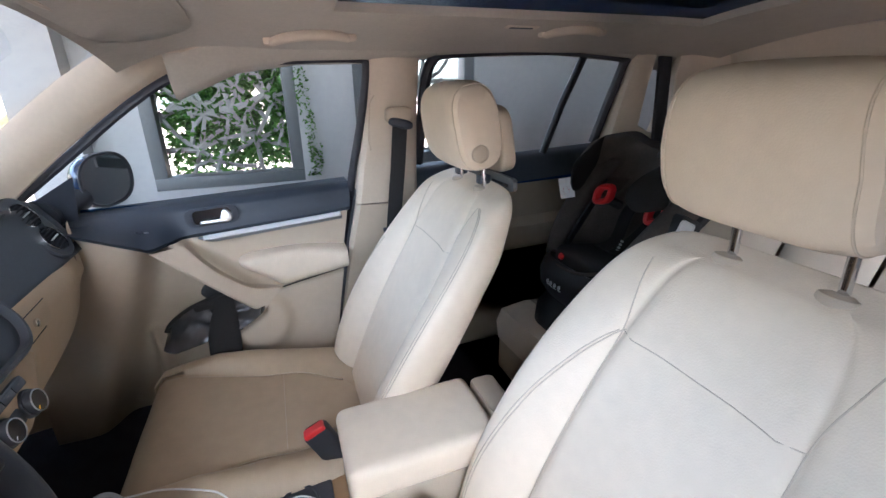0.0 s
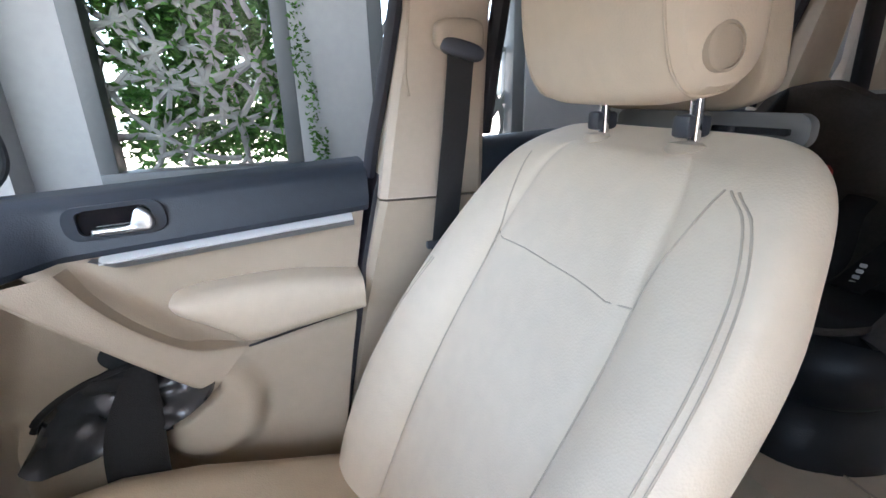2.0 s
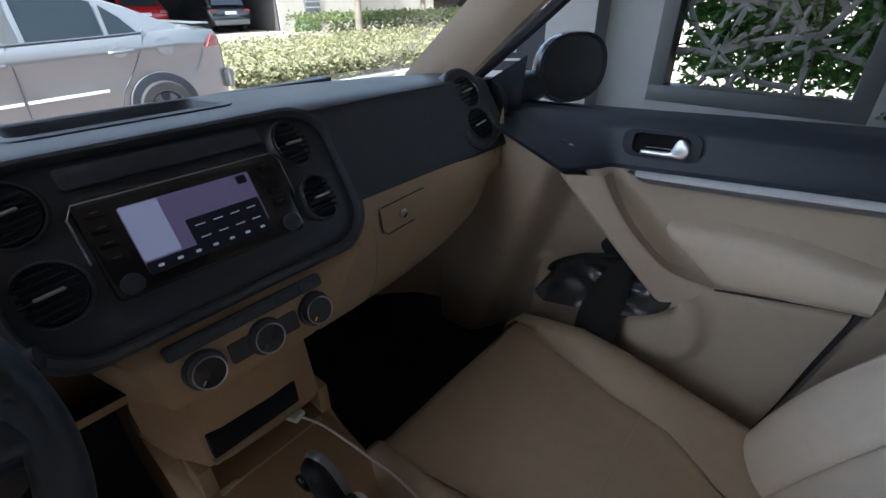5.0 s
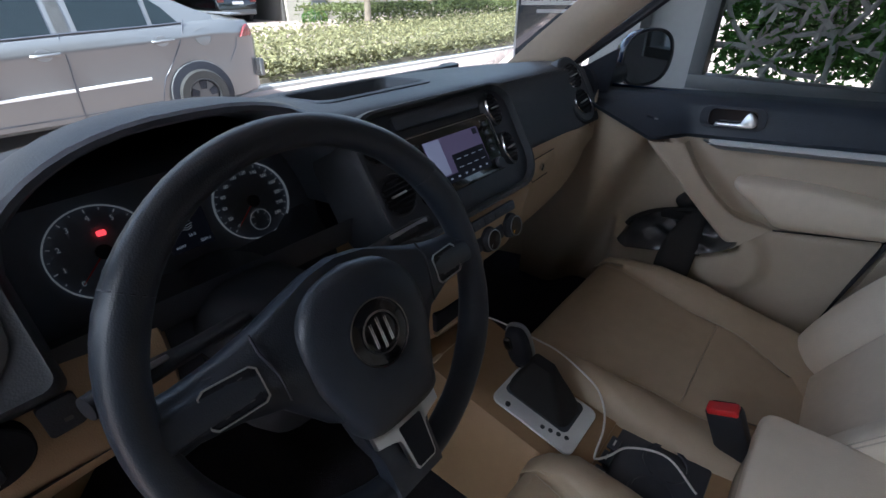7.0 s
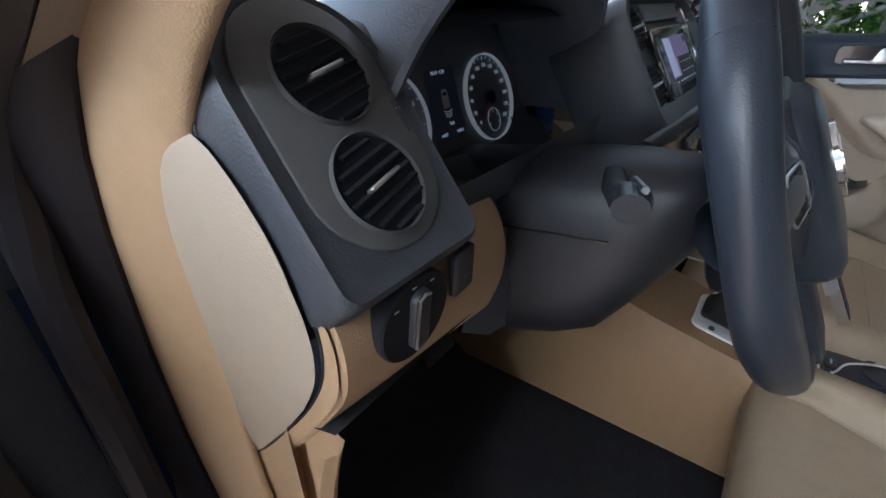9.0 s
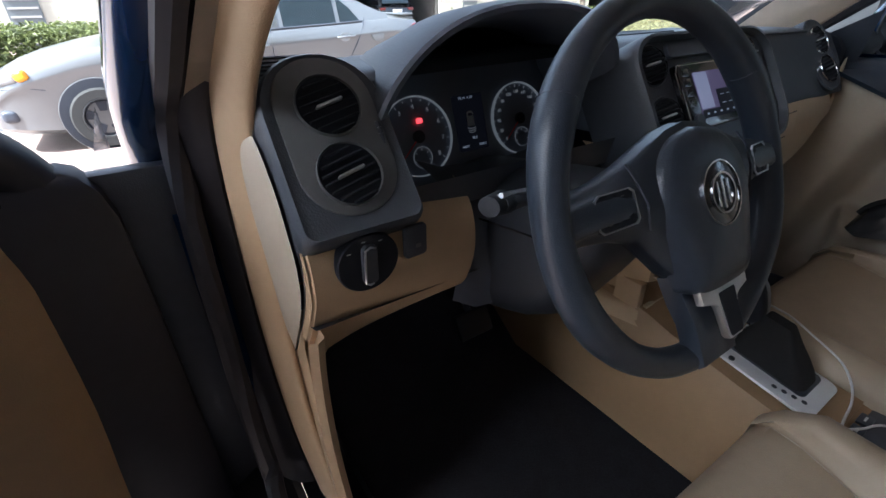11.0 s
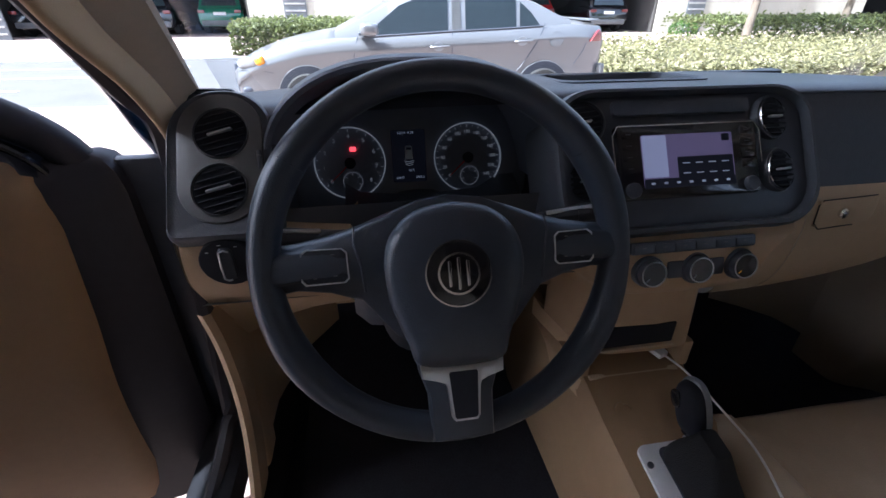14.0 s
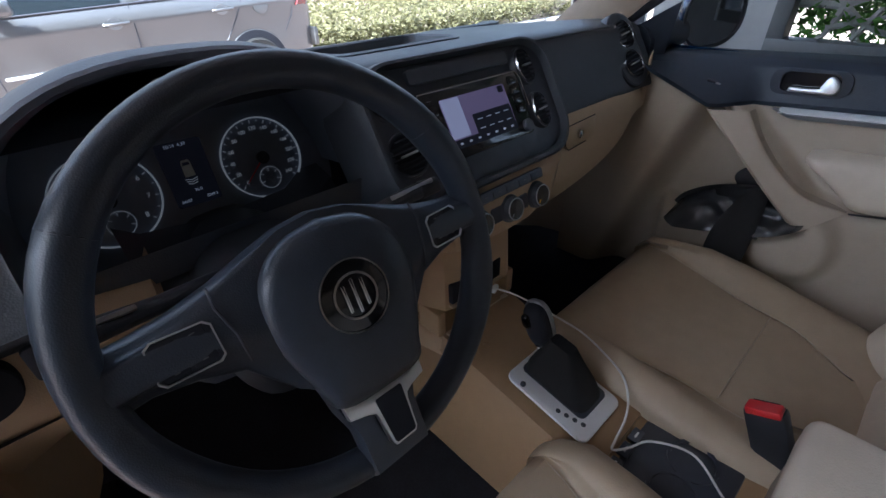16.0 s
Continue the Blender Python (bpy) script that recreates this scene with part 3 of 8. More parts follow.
part("armrest_gap", tube([(0.640 + 0.0012 * k, -0.272 - 0.0122 * k, 0.7515 + 0.0019 * k) for k in range(18)], 0.0022, 6), RUBBER, door_r, "dark joint under the armrest")

# pull grip: a padded band from the switch panel down to the pocket, with a slot behind it
lo = smooth_line([(0.606, 0.049, 0.9175), (0.606, -0.020, 0.853), (0.607, -0.090, 0.789), (0.609, -0.150, 0.734), (0.614, -0.204, 0.686)], 24)
hi = smooth_line([(0.634, -0.030, 0.922), (0.622, -0.070, 0.872), (0.620, -0.122, 0.818), (0.626, -0.190, 0.768), (0.640, -0.268, 0.752)], 24)
rows = []
for k, (a, c) in enumerate(zip(lo, hi)):
    mid = (a + c) / 2 + Vector((-0.004, 0, 0))
    deep = Vector((0.085, 0, 0)) * (1 - 0.6 * (k / 24) ** 3)
    rows.append([a + deep + Vector((0, 0.004, 0.004)), a + Vector((0.009, 0.001, -0.001)), a + Vector((0.001, 0, 0.002)), a.lerp(c, 0.14) + Vector((-0.004, 0, 0)), mid, c.lerp(a, 0.14) + Vector((-0.003, 0, 0)), c + Vector((0.001, 0, 0)), c + Vector((0.010, 0, -0.002)), c + deep * 0.8 + Vector((0, -0.001, -0.004))])
part("pull_grip", grid([smooth_line(r, 24) for r in rows]), LEATHER_SIDE, door_r, "cream pull grip")

# handle: a recess with a chrome lever
bm = ring([(x * 1.0, y) for x, y in rrect(0.142, 0.054, 0.022)], rrect(0.104, 0.041, 0.012), facing((0.6935, -0.108, 0.985), (0, -1, 0.05), (0, 0, 1)), 0.005)
part("handle_bezel", bm, DOORTRIM, door_r)
bm = plate(rrect(0.108, 0.044, 0.014), facing((0.6958, -0.112, 0.983), (0, -1, 0.05), (0, 0, 1)), 0.002)
part("handle_recess", bm, GLOSSBLACK, door_r)
hp = smooth_line([(-0.036, -0.009, 0), (0.012, -0.0085, 0), (0.018, -0.004, 0), (0.024, 0.010, 0), (0.030, 0.0165, 0), (0.038, 0.0155, 0), (0.048, 0.005, 0), (0.050, -0.008, 0), (0.044, -0.0175, 0), (0.030, -0.0195, 0), (-0.032, -0.0185, 0), (-0.037, -0.014, 0), (-0.036, -0.009, 0)], 48)[:-1]
bm = plate([(p.x, p.y) for p in hp], facing((0.6880, -0.112, 0.984), (0, -1, 0.05), (0.12, 0, 1)), 0.010, 0.004)
part("door_handle", bm, SATIN, door_r, "chrome door pull lever")
bm = box((0.667, 0.062, 0.958), (0.006, 0.046, 0.020), 0.002, pose(0, 0, 0, 20, -35, 0))
sw = part("window_switch", bm, BLACK, door_r)
bm = box((0.663, 0.057, 0.960), (0.005, 0.014, 0.010), 0.002, pose(0, 0, 0, 20, -35, 0))
part("rocker", bm, SATIN, sw)
# door edge and its seal
rows = [[(x, yy, z) for x, yy in ((xs_, y - 0.010), (0.78, y - 0.010), (0.78, y - 0.019), (xs_, y - 0.019))] for z, y, xs_ in ((1.03, -0.522, 0.69), (0.997, -0.508, 0.685), (0.86, -0.475, 0.680), (0.82, -0.465, 0.655), (0.55, -0.412, 0.653), (0.36, -0.382, 0.68))]
bm = grid(rows, close_v=True, caps=True)
for v in bm.verts:
    v.co.y -= 0.001
part("edge_seal", bm, RUBBER, door_r)
# window frame and pane
fr = [(0.685, 0.42, 1.0), (0.688, 0.300, 1.090), (0.676, 0.180, 1.180), (0.664, 0.035, 1.290), (0.655, -0.085, 1.362), (0.648, -0.22, 1.395), (0.645, -0.37, 1.404), (0.645, -0.55, 1.408), (0.648, -0.580, 1.385), (0.672, -0.562, 1.25), (0.700, -0.530, 1.10), (0.715, -0.516, 1.02)]
bm = tube(smooth_line(fr, 60), 0.011, 8, flat=1.2)
part("window_frame", bm, RUBBER, door_r)
bm = grid([[(0.725 - 0.075 * (k / 8), 0.36 + (a - 0.36) * 1.0, 0.99 + 0.43 * k / 8) for a in (0.38 - 0.42 * k / 8, 0.0, -0.25, -0.56)] for k in range(9)])
wp = part("window_pane", bm, CLEAR, door_r)
wp.visible_shadow = False
# black sail in the corner of the window
bm = bmesh.new()
tri = [(0.685, 0.40, 1.0), (0.705, 0.215, 1.004), (0.692, 0.195, 1.125)]
v1 = [bm.verts.new(p) for p in tri]
bm.faces.new(v1)
bmesh.ops.solidify(bm, geom=bm.faces[:], thickness=0.015)
part("window_sail", bm, BLACK, door_r, smooth=False)
# outer skin
bm = grid([[(x, y, z) for y in (0.62, 0.2, -0.2, -0.56)] for x, z in ((0.765, 1.02), (0.81, 0.9), (0.83, 0.7), (0.83, 0.5), (0.80, 0.34))])
bmesh.ops.solidify(bm, geom=bm.faces[:], thickness=0.01)
part("outer_skin", bm, PAINT_BLUE, door_r)
moved(door_r, (0.040, -0.002, -0.010))

# door mirror
mir = thing("wing_mirror", (0.80, 0.24, 1.03), "dark blue oval wing mirror with a black housing", "wing mirror")
mm = facing((0.900, 0.185, 1.068), (0.93, -0.37, 0), (0.04, 0, 1))


def oval(w, h, n=28, e=2.4):
    return [(w / 2 * math.copysign(abs(math.cos(t)) ** (2 / e), math.cos(t)), h / 2 * math.copysign(abs(math.sin(t)) ** (2 / e), math.sin(t))) for t in [2 * math.pi * k / n for k in range(n)]]


rows = [[mm @ Vector((x * s, y * s, -d)) for x, y in oval(0.222, 0.166)] for s, d in ((0.90, -0.004), (0.97, -0.006), (1.0, 0.004), (0.985, 0.016), (0.90, 0.034), (0.68, 0.052), (0.3, 0.062))]
bm = grid(rows, close_v=True)
bm.faces.new([v for v in bm.verts][-28:])
part("housing", bm, PAINT_BLUE, mir)
rows = [[mm @ Vector((x * s, y * s, d)) for x, y in oval(0.218, 0.162)] for s, d in ((0.88, 0.0), (0.93, 0.006), (1.0, 0.006), (1.0, -0.012), (0.88, -0.012))]
part("rim", grid(rows, close_v=True, close_u=True), BLACK, mir, "black mirror rim")
bm = plate(oval(0.198, 0.144), mm, 0.002)
part("mirror_glass", bm, MIRROR, mir)
bm = tube([(0.70, 0.29, 1.01), (0.76, 0.27, 1.02), (0.83, 0.235, 1.035)], [0.05, 0.045, 0.035], 10)
part("mirror_foot", bm, BLACK, mir)
moved(mir, (0.04, 0, 0))

# ---- rear right door ----
door_b = thing("door_2", (0.74, -0.75, 0.35), "closed rear door with dark upper trim and cream insert", "car door", kind="structure")
rows = []
for y, zt in ((-0.70, 1.075), (-1.0, 1.088), (-1.25, 1.100), (-1.46, 1.11)):
    rows.append([(0.76, y, zt), (0.69, y, zt), (0.668, y, zt - 0.015), (0.655, y, zt - 0.06), (0.652, y, zt - 0.085), (0.76, y, zt - 0.09)])
part("upper_trim", grid(rows, close_v=True, caps=True), DOORTRIM, door_b, "dark soft upper door trim")
rows = [[(x, y, z + 0.1 * (-0.7 - y) * 0.3) for z, x in ((0.985, 0.668), (0.93, 0.675), (0.86, 0.67), (0.84, 0.62), (0.78, 0.625), (0.74, 0.66), (0.5, 0.66), (0.36, 0.69))] for y in (-0.70, -0.9, -1.1, -1.3, -1.46)]
bm = grid(rows)
bmesh.ops.solidify(bm, geom=bm.faces[:], thickness=-0.01)
part("lower_trim", bm, LEATHER_SIDE, door_b)
fr = [(0.70, -0.725, 1.09), (0.668, -0.735, 1.25), (0.648, -0.76, 1.395), (0.645, -0.85, 1.425), (0.643, -1.18, 1.434), (0.643, -1.46, 1.414), (0.648, -1.475, 1.39), (0.675, -1.445, 1.25), (0.70, -1.42, 1.12)]
part("window_frame", tube(smooth_line(fr, 50), 0.017, 8), RUBBER, door_b)
part("window_bar", tube([(0.695, -1.20, 1.095), (0.675, -1.25, 1.26), (0.65, -1.315, 1.43)], 0.013, 8), RUBBER, door_b)
part("blue_edge", tube([(0.715, -1.485, 1.12), (0.69, -1.50, 1.25), (0.665, -1.515, 1.40)], 0.022, 8), PAINT_BLUE, door_b, "dark blue door edge")
bm = grid([[(0.715 - 0.06 * k / 4, y, 1.08 + 0.35 * k / 4) for y in (-0.72, -1.0, -1.25, -1.46)] for k in range(5)])
wp = part("window_pane", bm, CLEAR, door_b)
wp.visible_shadow = False
bm = grid([[(x, y, z) for y in (-0.58, -0.9, -1.2, -1.5, -2.05)] for x, z in ((0.765, 1.06), (0.81, 0.9), (0.83, 0.7), (0.83, 0.5), (0.80, 0.34))])
bmesh.ops.solidify(bm, geom=bm.faces[:], thickness=0.01)
part("outer_skin", bm, PAINT_BLUE, door_b)
moved(door_b, WIDE)

# ---- driver's side: sill, seals, the open door ----
f = lambda p: (mirror_x(p)[0] - 0.012, p[1], p[2])
seal = [(-0.785, 0.36, 0.42), (-0.788, 0.40, 0.60), (-0.785, 0.41, 0.80), (-0.778, 0.425, 0.95), (-0.772, 0.40, 1.04), (-0.762, 0.31, 1.10), (-0.746, 0.19, 1.185), (-0.728, 0.04, 1.29), (-0.712, -0.10, 1.37), f((0.635, -0.24, 1.405)), f((0.63, -0.45, 1.415)), f((0.635, -0.66, 1.40)), f((0.665, -0.64, 1.1)), f((0.675, -0.56, 0.8)), f((0.675, -0.50, 0.42)), f((0.695, -0.2, 0.36)), f((0.695, 0.2, 0.36))]
bm = tube(smooth_line(seal + seal[:1], 110)[:-1], 0.016, 8, close=True)
solid("door_seal", bm, RUBBER, "black rubber seal round the open doorway", "door seal", "structure")
bm = grid([[f((0.64, y, 0.345)), f((0.655, y, 0.375)), f((0.69, y, 0.372)), f((0.76, y, 0.33)), f((0.80, y, 0.25))] for y in (0.45, 0.1, -0.3, -0.62)])
bmesh.ops.solidify(bm, geom=bm.faces[:], thickness=0.02)
# Blue painted sill in a dark colour that stands for its shade.
solid("door_sill", bm, SHELL, "darkened sill under the open driver's door", "door sill", "structure")
# beige trim down the front edge of the doorway
rows = []
for z, y, xi in ((1.22, 0.04, -0.680), (1.178, 0.100, -0.688), (1.12, 0.195, -0.695), (1.06, 0.262, -0.700), (1.0, 0.298, -0.702), (0.93, 0.320, -0.703), (0.80, 0.333, -0.704), (0.68, 0.333, -0.704), (0.55, 0.318, -0.702), (0.46, 0.29, -0.698), (0.38, 0.25, -0.69)):
    rows.append([(xi, y + 0.06, z), (xi, y + 0.004, z), (xi - 0.008, y - 0.005, z), (xi - 0.017, y + 0.010, z), (xi - 0.025, y + 0.038, z), (xi - 0.030, y + 0.066, z), (xi - 0.028, y + 0.11, z)])
jamb = []
for r in rows[1:]:
    x0, y0, z0 = r[-2]
    jamb.append([(x0 + 0.012, y0 + 0.03, z0), (x0 - 0.004, y0 + 0.022, z0), (x0 - 0.022, y0 + 0.03, z0), (x0 - 0.04, y0 + 0.05, z0), (x0 - 0.07, y0 + 0.10, z0)])
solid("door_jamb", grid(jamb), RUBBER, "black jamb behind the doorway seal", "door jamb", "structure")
cols = [smooth_line([r[q] for r in rows], 40) for q in range(len(rows[0]))]
solid("doorway_trim", grid([smooth_line([c[k] for c in cols], 24) for k in range(41)]), BEIGE, "tan trim down the front edge of the doorway", "pillar trim", "structure")
# front body side behind the hinge, and the scuttle
rows = [[f((0.66, 0.43, z)), f((0.70, 0.44, z)), f((0.75, 0.50, z)), f((0.79, 0.55, z)), f((0.80, 1.4, z))] for z in (0.30, 0.5, 0.75, 0.86, 0.90)]
bm = grid(rows)
bmesh.ops.solidify(bm, geom=bm.faces[:], thickness=0.01)
solid("front_wing_left", bm, PAINT_BLUE, "dark blue front wing with the door hinge recess", "car wing", "structure")
rows = [[(0.79, 0.62, z), (0.81, 0.9, z), (0.79, 1.4, z)] for z in (0.30, 0.5, 0.70, 0.80, 0.84)]
bm = grid(rows)
bmesh.ops.solidify(bm, geom=bm.faces[:], thickness=0.01)
solid("front_wing_right", bm, PAINT_BLUE, "dark blue front wing of the car", "car wing", "structure")
bm = grid([[(x, y, z - 0.05 * ((x - XM) / 0.8) ** 2) for x in (-0.83, -0.5, -0.2, 0.2, 0.5, 0.79)] for y, z in ((0.58, 0.94), (0.75, 0.925), (1.1, 0.90), (1.45, 0.82), (1.52, 0.66), (1.53, 0.35))])
bmesh.ops.solidify(bm, geom=bm.faces[:], thickness=0.01)
solid("bonnet", bm, PAINT_BLUE, "dark blue bonnet of the car", "bonnet", "structure")
# Body-blue post in black; its shade is put into the colour.
solid("hinge_post", box((-0.825, 0.455, 0.635), (0.135, 0.03, 0.67), 0.008), BLACK, "shaded hinge post of the open door", "door post", "structure")
# outer A-pillar skin on the driver's side
bm = tube(smooth_line([(-0.800, 0.50, 0.97), (-0.794, 0.425, 1.05), (-0.777, 0.345, 1.12), (-0.760, 0.27, 1.185), (-0.744, 0.20, 1.245), (-0.72, 0.05, 1.36), (-0.70, -0.15, 1.44)], 20), 0.033, 12)
solid("pillar_skin_left", bm, PAINT_BLUE, "dark blue outer skin of the windscreen pillar", "pillar", "structure")

OPEN = pose(-0.84, 0.50, 0, 0, 0, 0) @ pose(0, 0, 0, 0, 0, -76) @ pose(0.84, -0.50, 0)
door_l = thing("door_3", (-0.84, 0.5, 0.35), "open driver's door with tan lower trim and black window frame", "car door", kind="structure")


def swung(bm):
    bmesh.ops.transform(bm, matrix=OPEN, verts=bm.verts)
    return bm


rows = [[(-0.735, y, zt), (-0.722, y, zt - 0.02), (-0.718, y, zt - 0.05), (-0.735, y, zt - 0.07), (-0.80, y, zt - 0.07), (-0.80, y, zt)] for y, zt in ((0.30, 0.965), (0.24, 0.992), (0.1, 1.02), (-0.2, 1.04), (-0.6, 1.06))]
part("upper_trim", swung(grid(rows, close_v=True, caps=True)), DOORTRIM, door_l, "dark soft upper door trim")
rows = []
for u in (0.0, 0.012, 0.03, 0.055, 0.20, 0.45, 0.70, 0.93):
    r = []
    for z, dx, y0 in ((1.0, -0.03, 0.320), (0.995, -0.012, 0.335), (0.97, 0.0, 0.348), (0.92, 0.010, 0.360), (0.85, 0.022, 0.361), (0.70, 0.04, 0.357), (0.55, 0.045, 0.344), (0.40, 0.035, 0.338), (0.25, 0.01, 0.335), (0.18, -0.02, 0.335)):
        edge = 0.045 * max(0.0, 1 - u / 0.05) ** 2
        r.append((-0.72 + dx - edge, y0 - u, z))
    rows.append(smooth_line(r, 27))
bm = grid(rows)
bmesh.ops.solidify(bm, geom=bm.faces[:], thickness=0.02)
part("lower_trim", swung(bm), BEIGE, door_l, "tan moulded lower trim")
rows = [[(-0.745 - d, 0.43 - d, z), (-0.76 - d * 0.6, 0.465 - d, z), (-0.80, 0.475 - d, z), (-0.84 + d * 0.4, 0.475 - d, z), (-0.85 + d * 0.4, -0.62, z), (-0.745 - d, -0.62, z)] for z, d in ((0.985, 0.042), (0.975, 0.024), (0.955, 0.010), (0.92, 0.002), (0.8, 0.0), (0.6, 0.0), (0.15, 0.0))]
# Blue painted edge drawn rubber black to carry the shade on it.
part("shell", swung(grid(rows, close_v=True, caps=True)), RUBBER, door_l, "shaded door shell edge")
fr = [(-0.815, 0.44, 0.88), (-0.800, 0.410, 0.955), (-0.792, 0.375, 1.015), (-0.780, 0.30, 1.075), (-0.755, 0.15, 1.180), (-0.720, -0.05, 1.30), (-0.685, -0.25, 1.40), (-0.675, -0.42, 1.42), (-0.68, -0.60, 1.41), (-0.70, -0.63, 1.25), (-0.74, -0.62, 1.04)]
part("window_frame", swung(tube(smooth_line(fr, 50), 0.030, 10)), RUBBER, door_l, "black window frame")
part("frame_lip", swung(tube(smooth_line([(p[0] + 0.030, p[1] - 0.030, p[2] - 0.018) for p in fr[1:6]], 24), 0.006, 8)), GLOSSBLACK, door_l)
bm = bmesh.new()
bm.faces.new([bm.verts.new(p) for p in [(-0.800, 0.42, 0.92), (-0.750, 0.34, 0.97), (-0.740, 0.02, 1.0), (-0.735, 0.02, 1.24), (-0.780, 0.31, 1.05)]])
bmesh.ops.solidify(bm, geom=bm.faces[:], thickness=0.02)
part("window_sail", swung(bm), BLACK, door_l, smooth=False)
bm = grid([[(-0.765 + 0.075 * k / 4, 0.36 + (a - 0.36), 1.0 + 0.40 * k / 4) for a in (0.36 - 0.48 * k / 4, -0.2, -0.4, -0.62)] for k in range(5)])
wp = part("window_pane", swung(bm), TINT, door_l, "tinted window pane")

# ---- dashboard ----
dash = thing("dashboard", (XM, 0.45, 0.7), "dark soft dashboard over tan lower panels", "dashboard")
XR = 0.685


def pad_profile(x):
    """The upper pad's section from the windscreen to its lower edge, in y and z."""
    e = abs(x - XM) / 0.68
    back = 0.62 - 0.10 * e * e
    drop = -0.012 * e ** 3
    return [(back + 0.02, 0.985), (back, 1.040 + drop), (back - 0.06, 1.072 + drop), (0.42 - 0.03 * e, 1.084 + drop), (0.33, 1.086 + drop), (0.290, 1.084 + drop), (0.268, 1.074 + drop), (0.256, 1.056 + drop), (0.235, 1.010), (0.212, 0.965), (0.200, 0.940), (0.206, 0.932), (0.26, 0.925)]


def pad(x0, x1, n):
    xs = [x0 + (x1 - x0) * k / n for k in range(n + 1)]
    rows = [[Vector((x, y, z)) for y, z in smooth2(pad_profile(x))] for x in xs]
    return grid(rows)


def smooth2(pr, n=36):
    return [(p.x, p.y) for p in smooth_line([(a, b, 0) for a, b in pr], n)]


# passenger side pad in one piece
part("upper_pad", pad(0.17, XR, 14), DASH, dash)
# bright fold line along the pad
part("pad_fold", tube([(0.20 + 0.34 * k / 10, 0.2665, 1.0755 - 0.004 * (k / 10) ** 2) for k in range(11)], 0.0025, 6), DASH, dash)
# top deck over middle and driver, with a tray let into it
TX0, TX1, TY0, TY1 = -0.105, 0.145, 0.365, 0.50
rows = []
deck_x = [-0.688 + (0.17 + 0.688) * k / 40 for k in range(41)]
bm = bmesh.new()
prof = lambda x: smooth2(pad_profile(x)[:7], 30)
vs = [[bm.verts.new((x, y, z)) for y, z in prof(x)] for x in deck_x]
for i in range(40):
    for j in range(30):
        c = (vs[i][j].co + vs[i + 1][j + 1].co) / 2
        if TX0 < c.x < TX1 and TY0 < c.y < TY1:
            continue
        bm.faces.new((vs[i][j], vs[i + 1][j], vs[i + 1][j + 1], vs[i][j + 1]))
part("top_deck", bm, DASH, dash)
bm = bmesh.new()
out, low = rrect(TX1 - TX0 + 0.03, TY1 - TY0 + 0.03, 0.03), rrect(TX1 - TX0 - 0.02, TY1 - TY0 - 0.02, 0.02)
tm = pose((TX0 + TX1) / 2, (TY0 + TY1) / 2, 1.0810, -4.0)
rows = [[tm @ Vector((x, y, z)) for x, y in o] for o, z in ((out, -0.006), (out, 0.001), (rrect(TX1 - TX0 + 0.014, TY1 - TY0 + 0.014, 0.025), 0.0035), (rrect(TX1 - TX0 + 0.004, TY1 - TY0 + 0.004, 0.022), 0.001), (low, -0.030))]
grid(rows, close_v=True, bm=bm)
bm.faces.new([bm.verts.new(tm @ Vector((x, y, -0.030))) for x, y in low])
part("storage_tray", bm, DASH, dash, "open storage tray on the dash top")
part("light_sensor", box((0.445, 0.55, 1.066), (0.055, 0.03, 0.014), 0.005), BLACK, dash)
part("demist_grille", box((-0.30, 0.54, 1.068), (0.30, 0.022, 0.010), 0.004), BLACK, dash)
part("demist_grille", box((0.32, 0.53, 1.070), (0.26, 0.022, 0.008), 0.004), BLACK, dash)

# rounded left end of the deck
rows = []
for y in [0.275 + 0.0185 * k for k in range(14)]:
    pr = pad_profile(-0.69)
    z = 1.06
    for (ya, za), (yb, zb) in zip(pr, pr[1:]):
        if yb <= y <= ya:
            z = za + (zb - za) * (ya - y) / (ya - yb)
            break
    rows.append([(-0.686, y, z + 0.0005), (-0.697, y, z - 0.004), (-0.704, y, z - 0.014), (-0.707, y, z - 0.035), (-0.707, y, z - 0.09)])
part("deck_end", grid(rows), DASH, dash)


def round_vent(name, m, r, parent, tilt, bright=True):
    """A round air vent: a bezel, a deep barrel, slanted slats and a bright tab."""
    v = part(name, turned([(r, -0.012), (r * 1.01, 0.002), (r * 0.985, 0.0045), (r * 0.955, 0.002), (r * 0.95, -0.012)], m, 36, caps=False), CHROME if bright else GREYTRIM, parent, "slim bright vent ring")
    part("barrel", turned([(r * 0.94, 0.0022), (r * 0.80, 0.0016), (0.001, 0.0012)], m, 28, caps=False), VENTBLACK, v)
    t = m @ pose(0, 0, 0.0, 0, 0, tilt)
    for k in range(-3, 4):
        h = r * 0.26 * k
        w = 2 * math.sqrt(max(0.0, (r * 0.88) ** 2 - h * h))
        part("slat", plate([(-w / 2, -0.0010), (w / 2, -0.0010), (w / 2, 0.0010), (-w / 2, 0.0010)], t @ pose(0, h, 0.0005, 35), 0.0050), VENTBLACK, v, smooth=False)
    part("tab", box((0, 0, 0), (r * 0.90, 0.0032, 0.008), 0.0012, None, 1, None), SATIN, v, "bright adjusting tab").matrix_basis = t @ pose(0, 0, 0.006)
    return v


# driver's outer vent pod
UPL = (0, 0.62, 0.785)
lm = facing((-0.634, 0.2285, 1.020), (1, 0, 0), UPL)


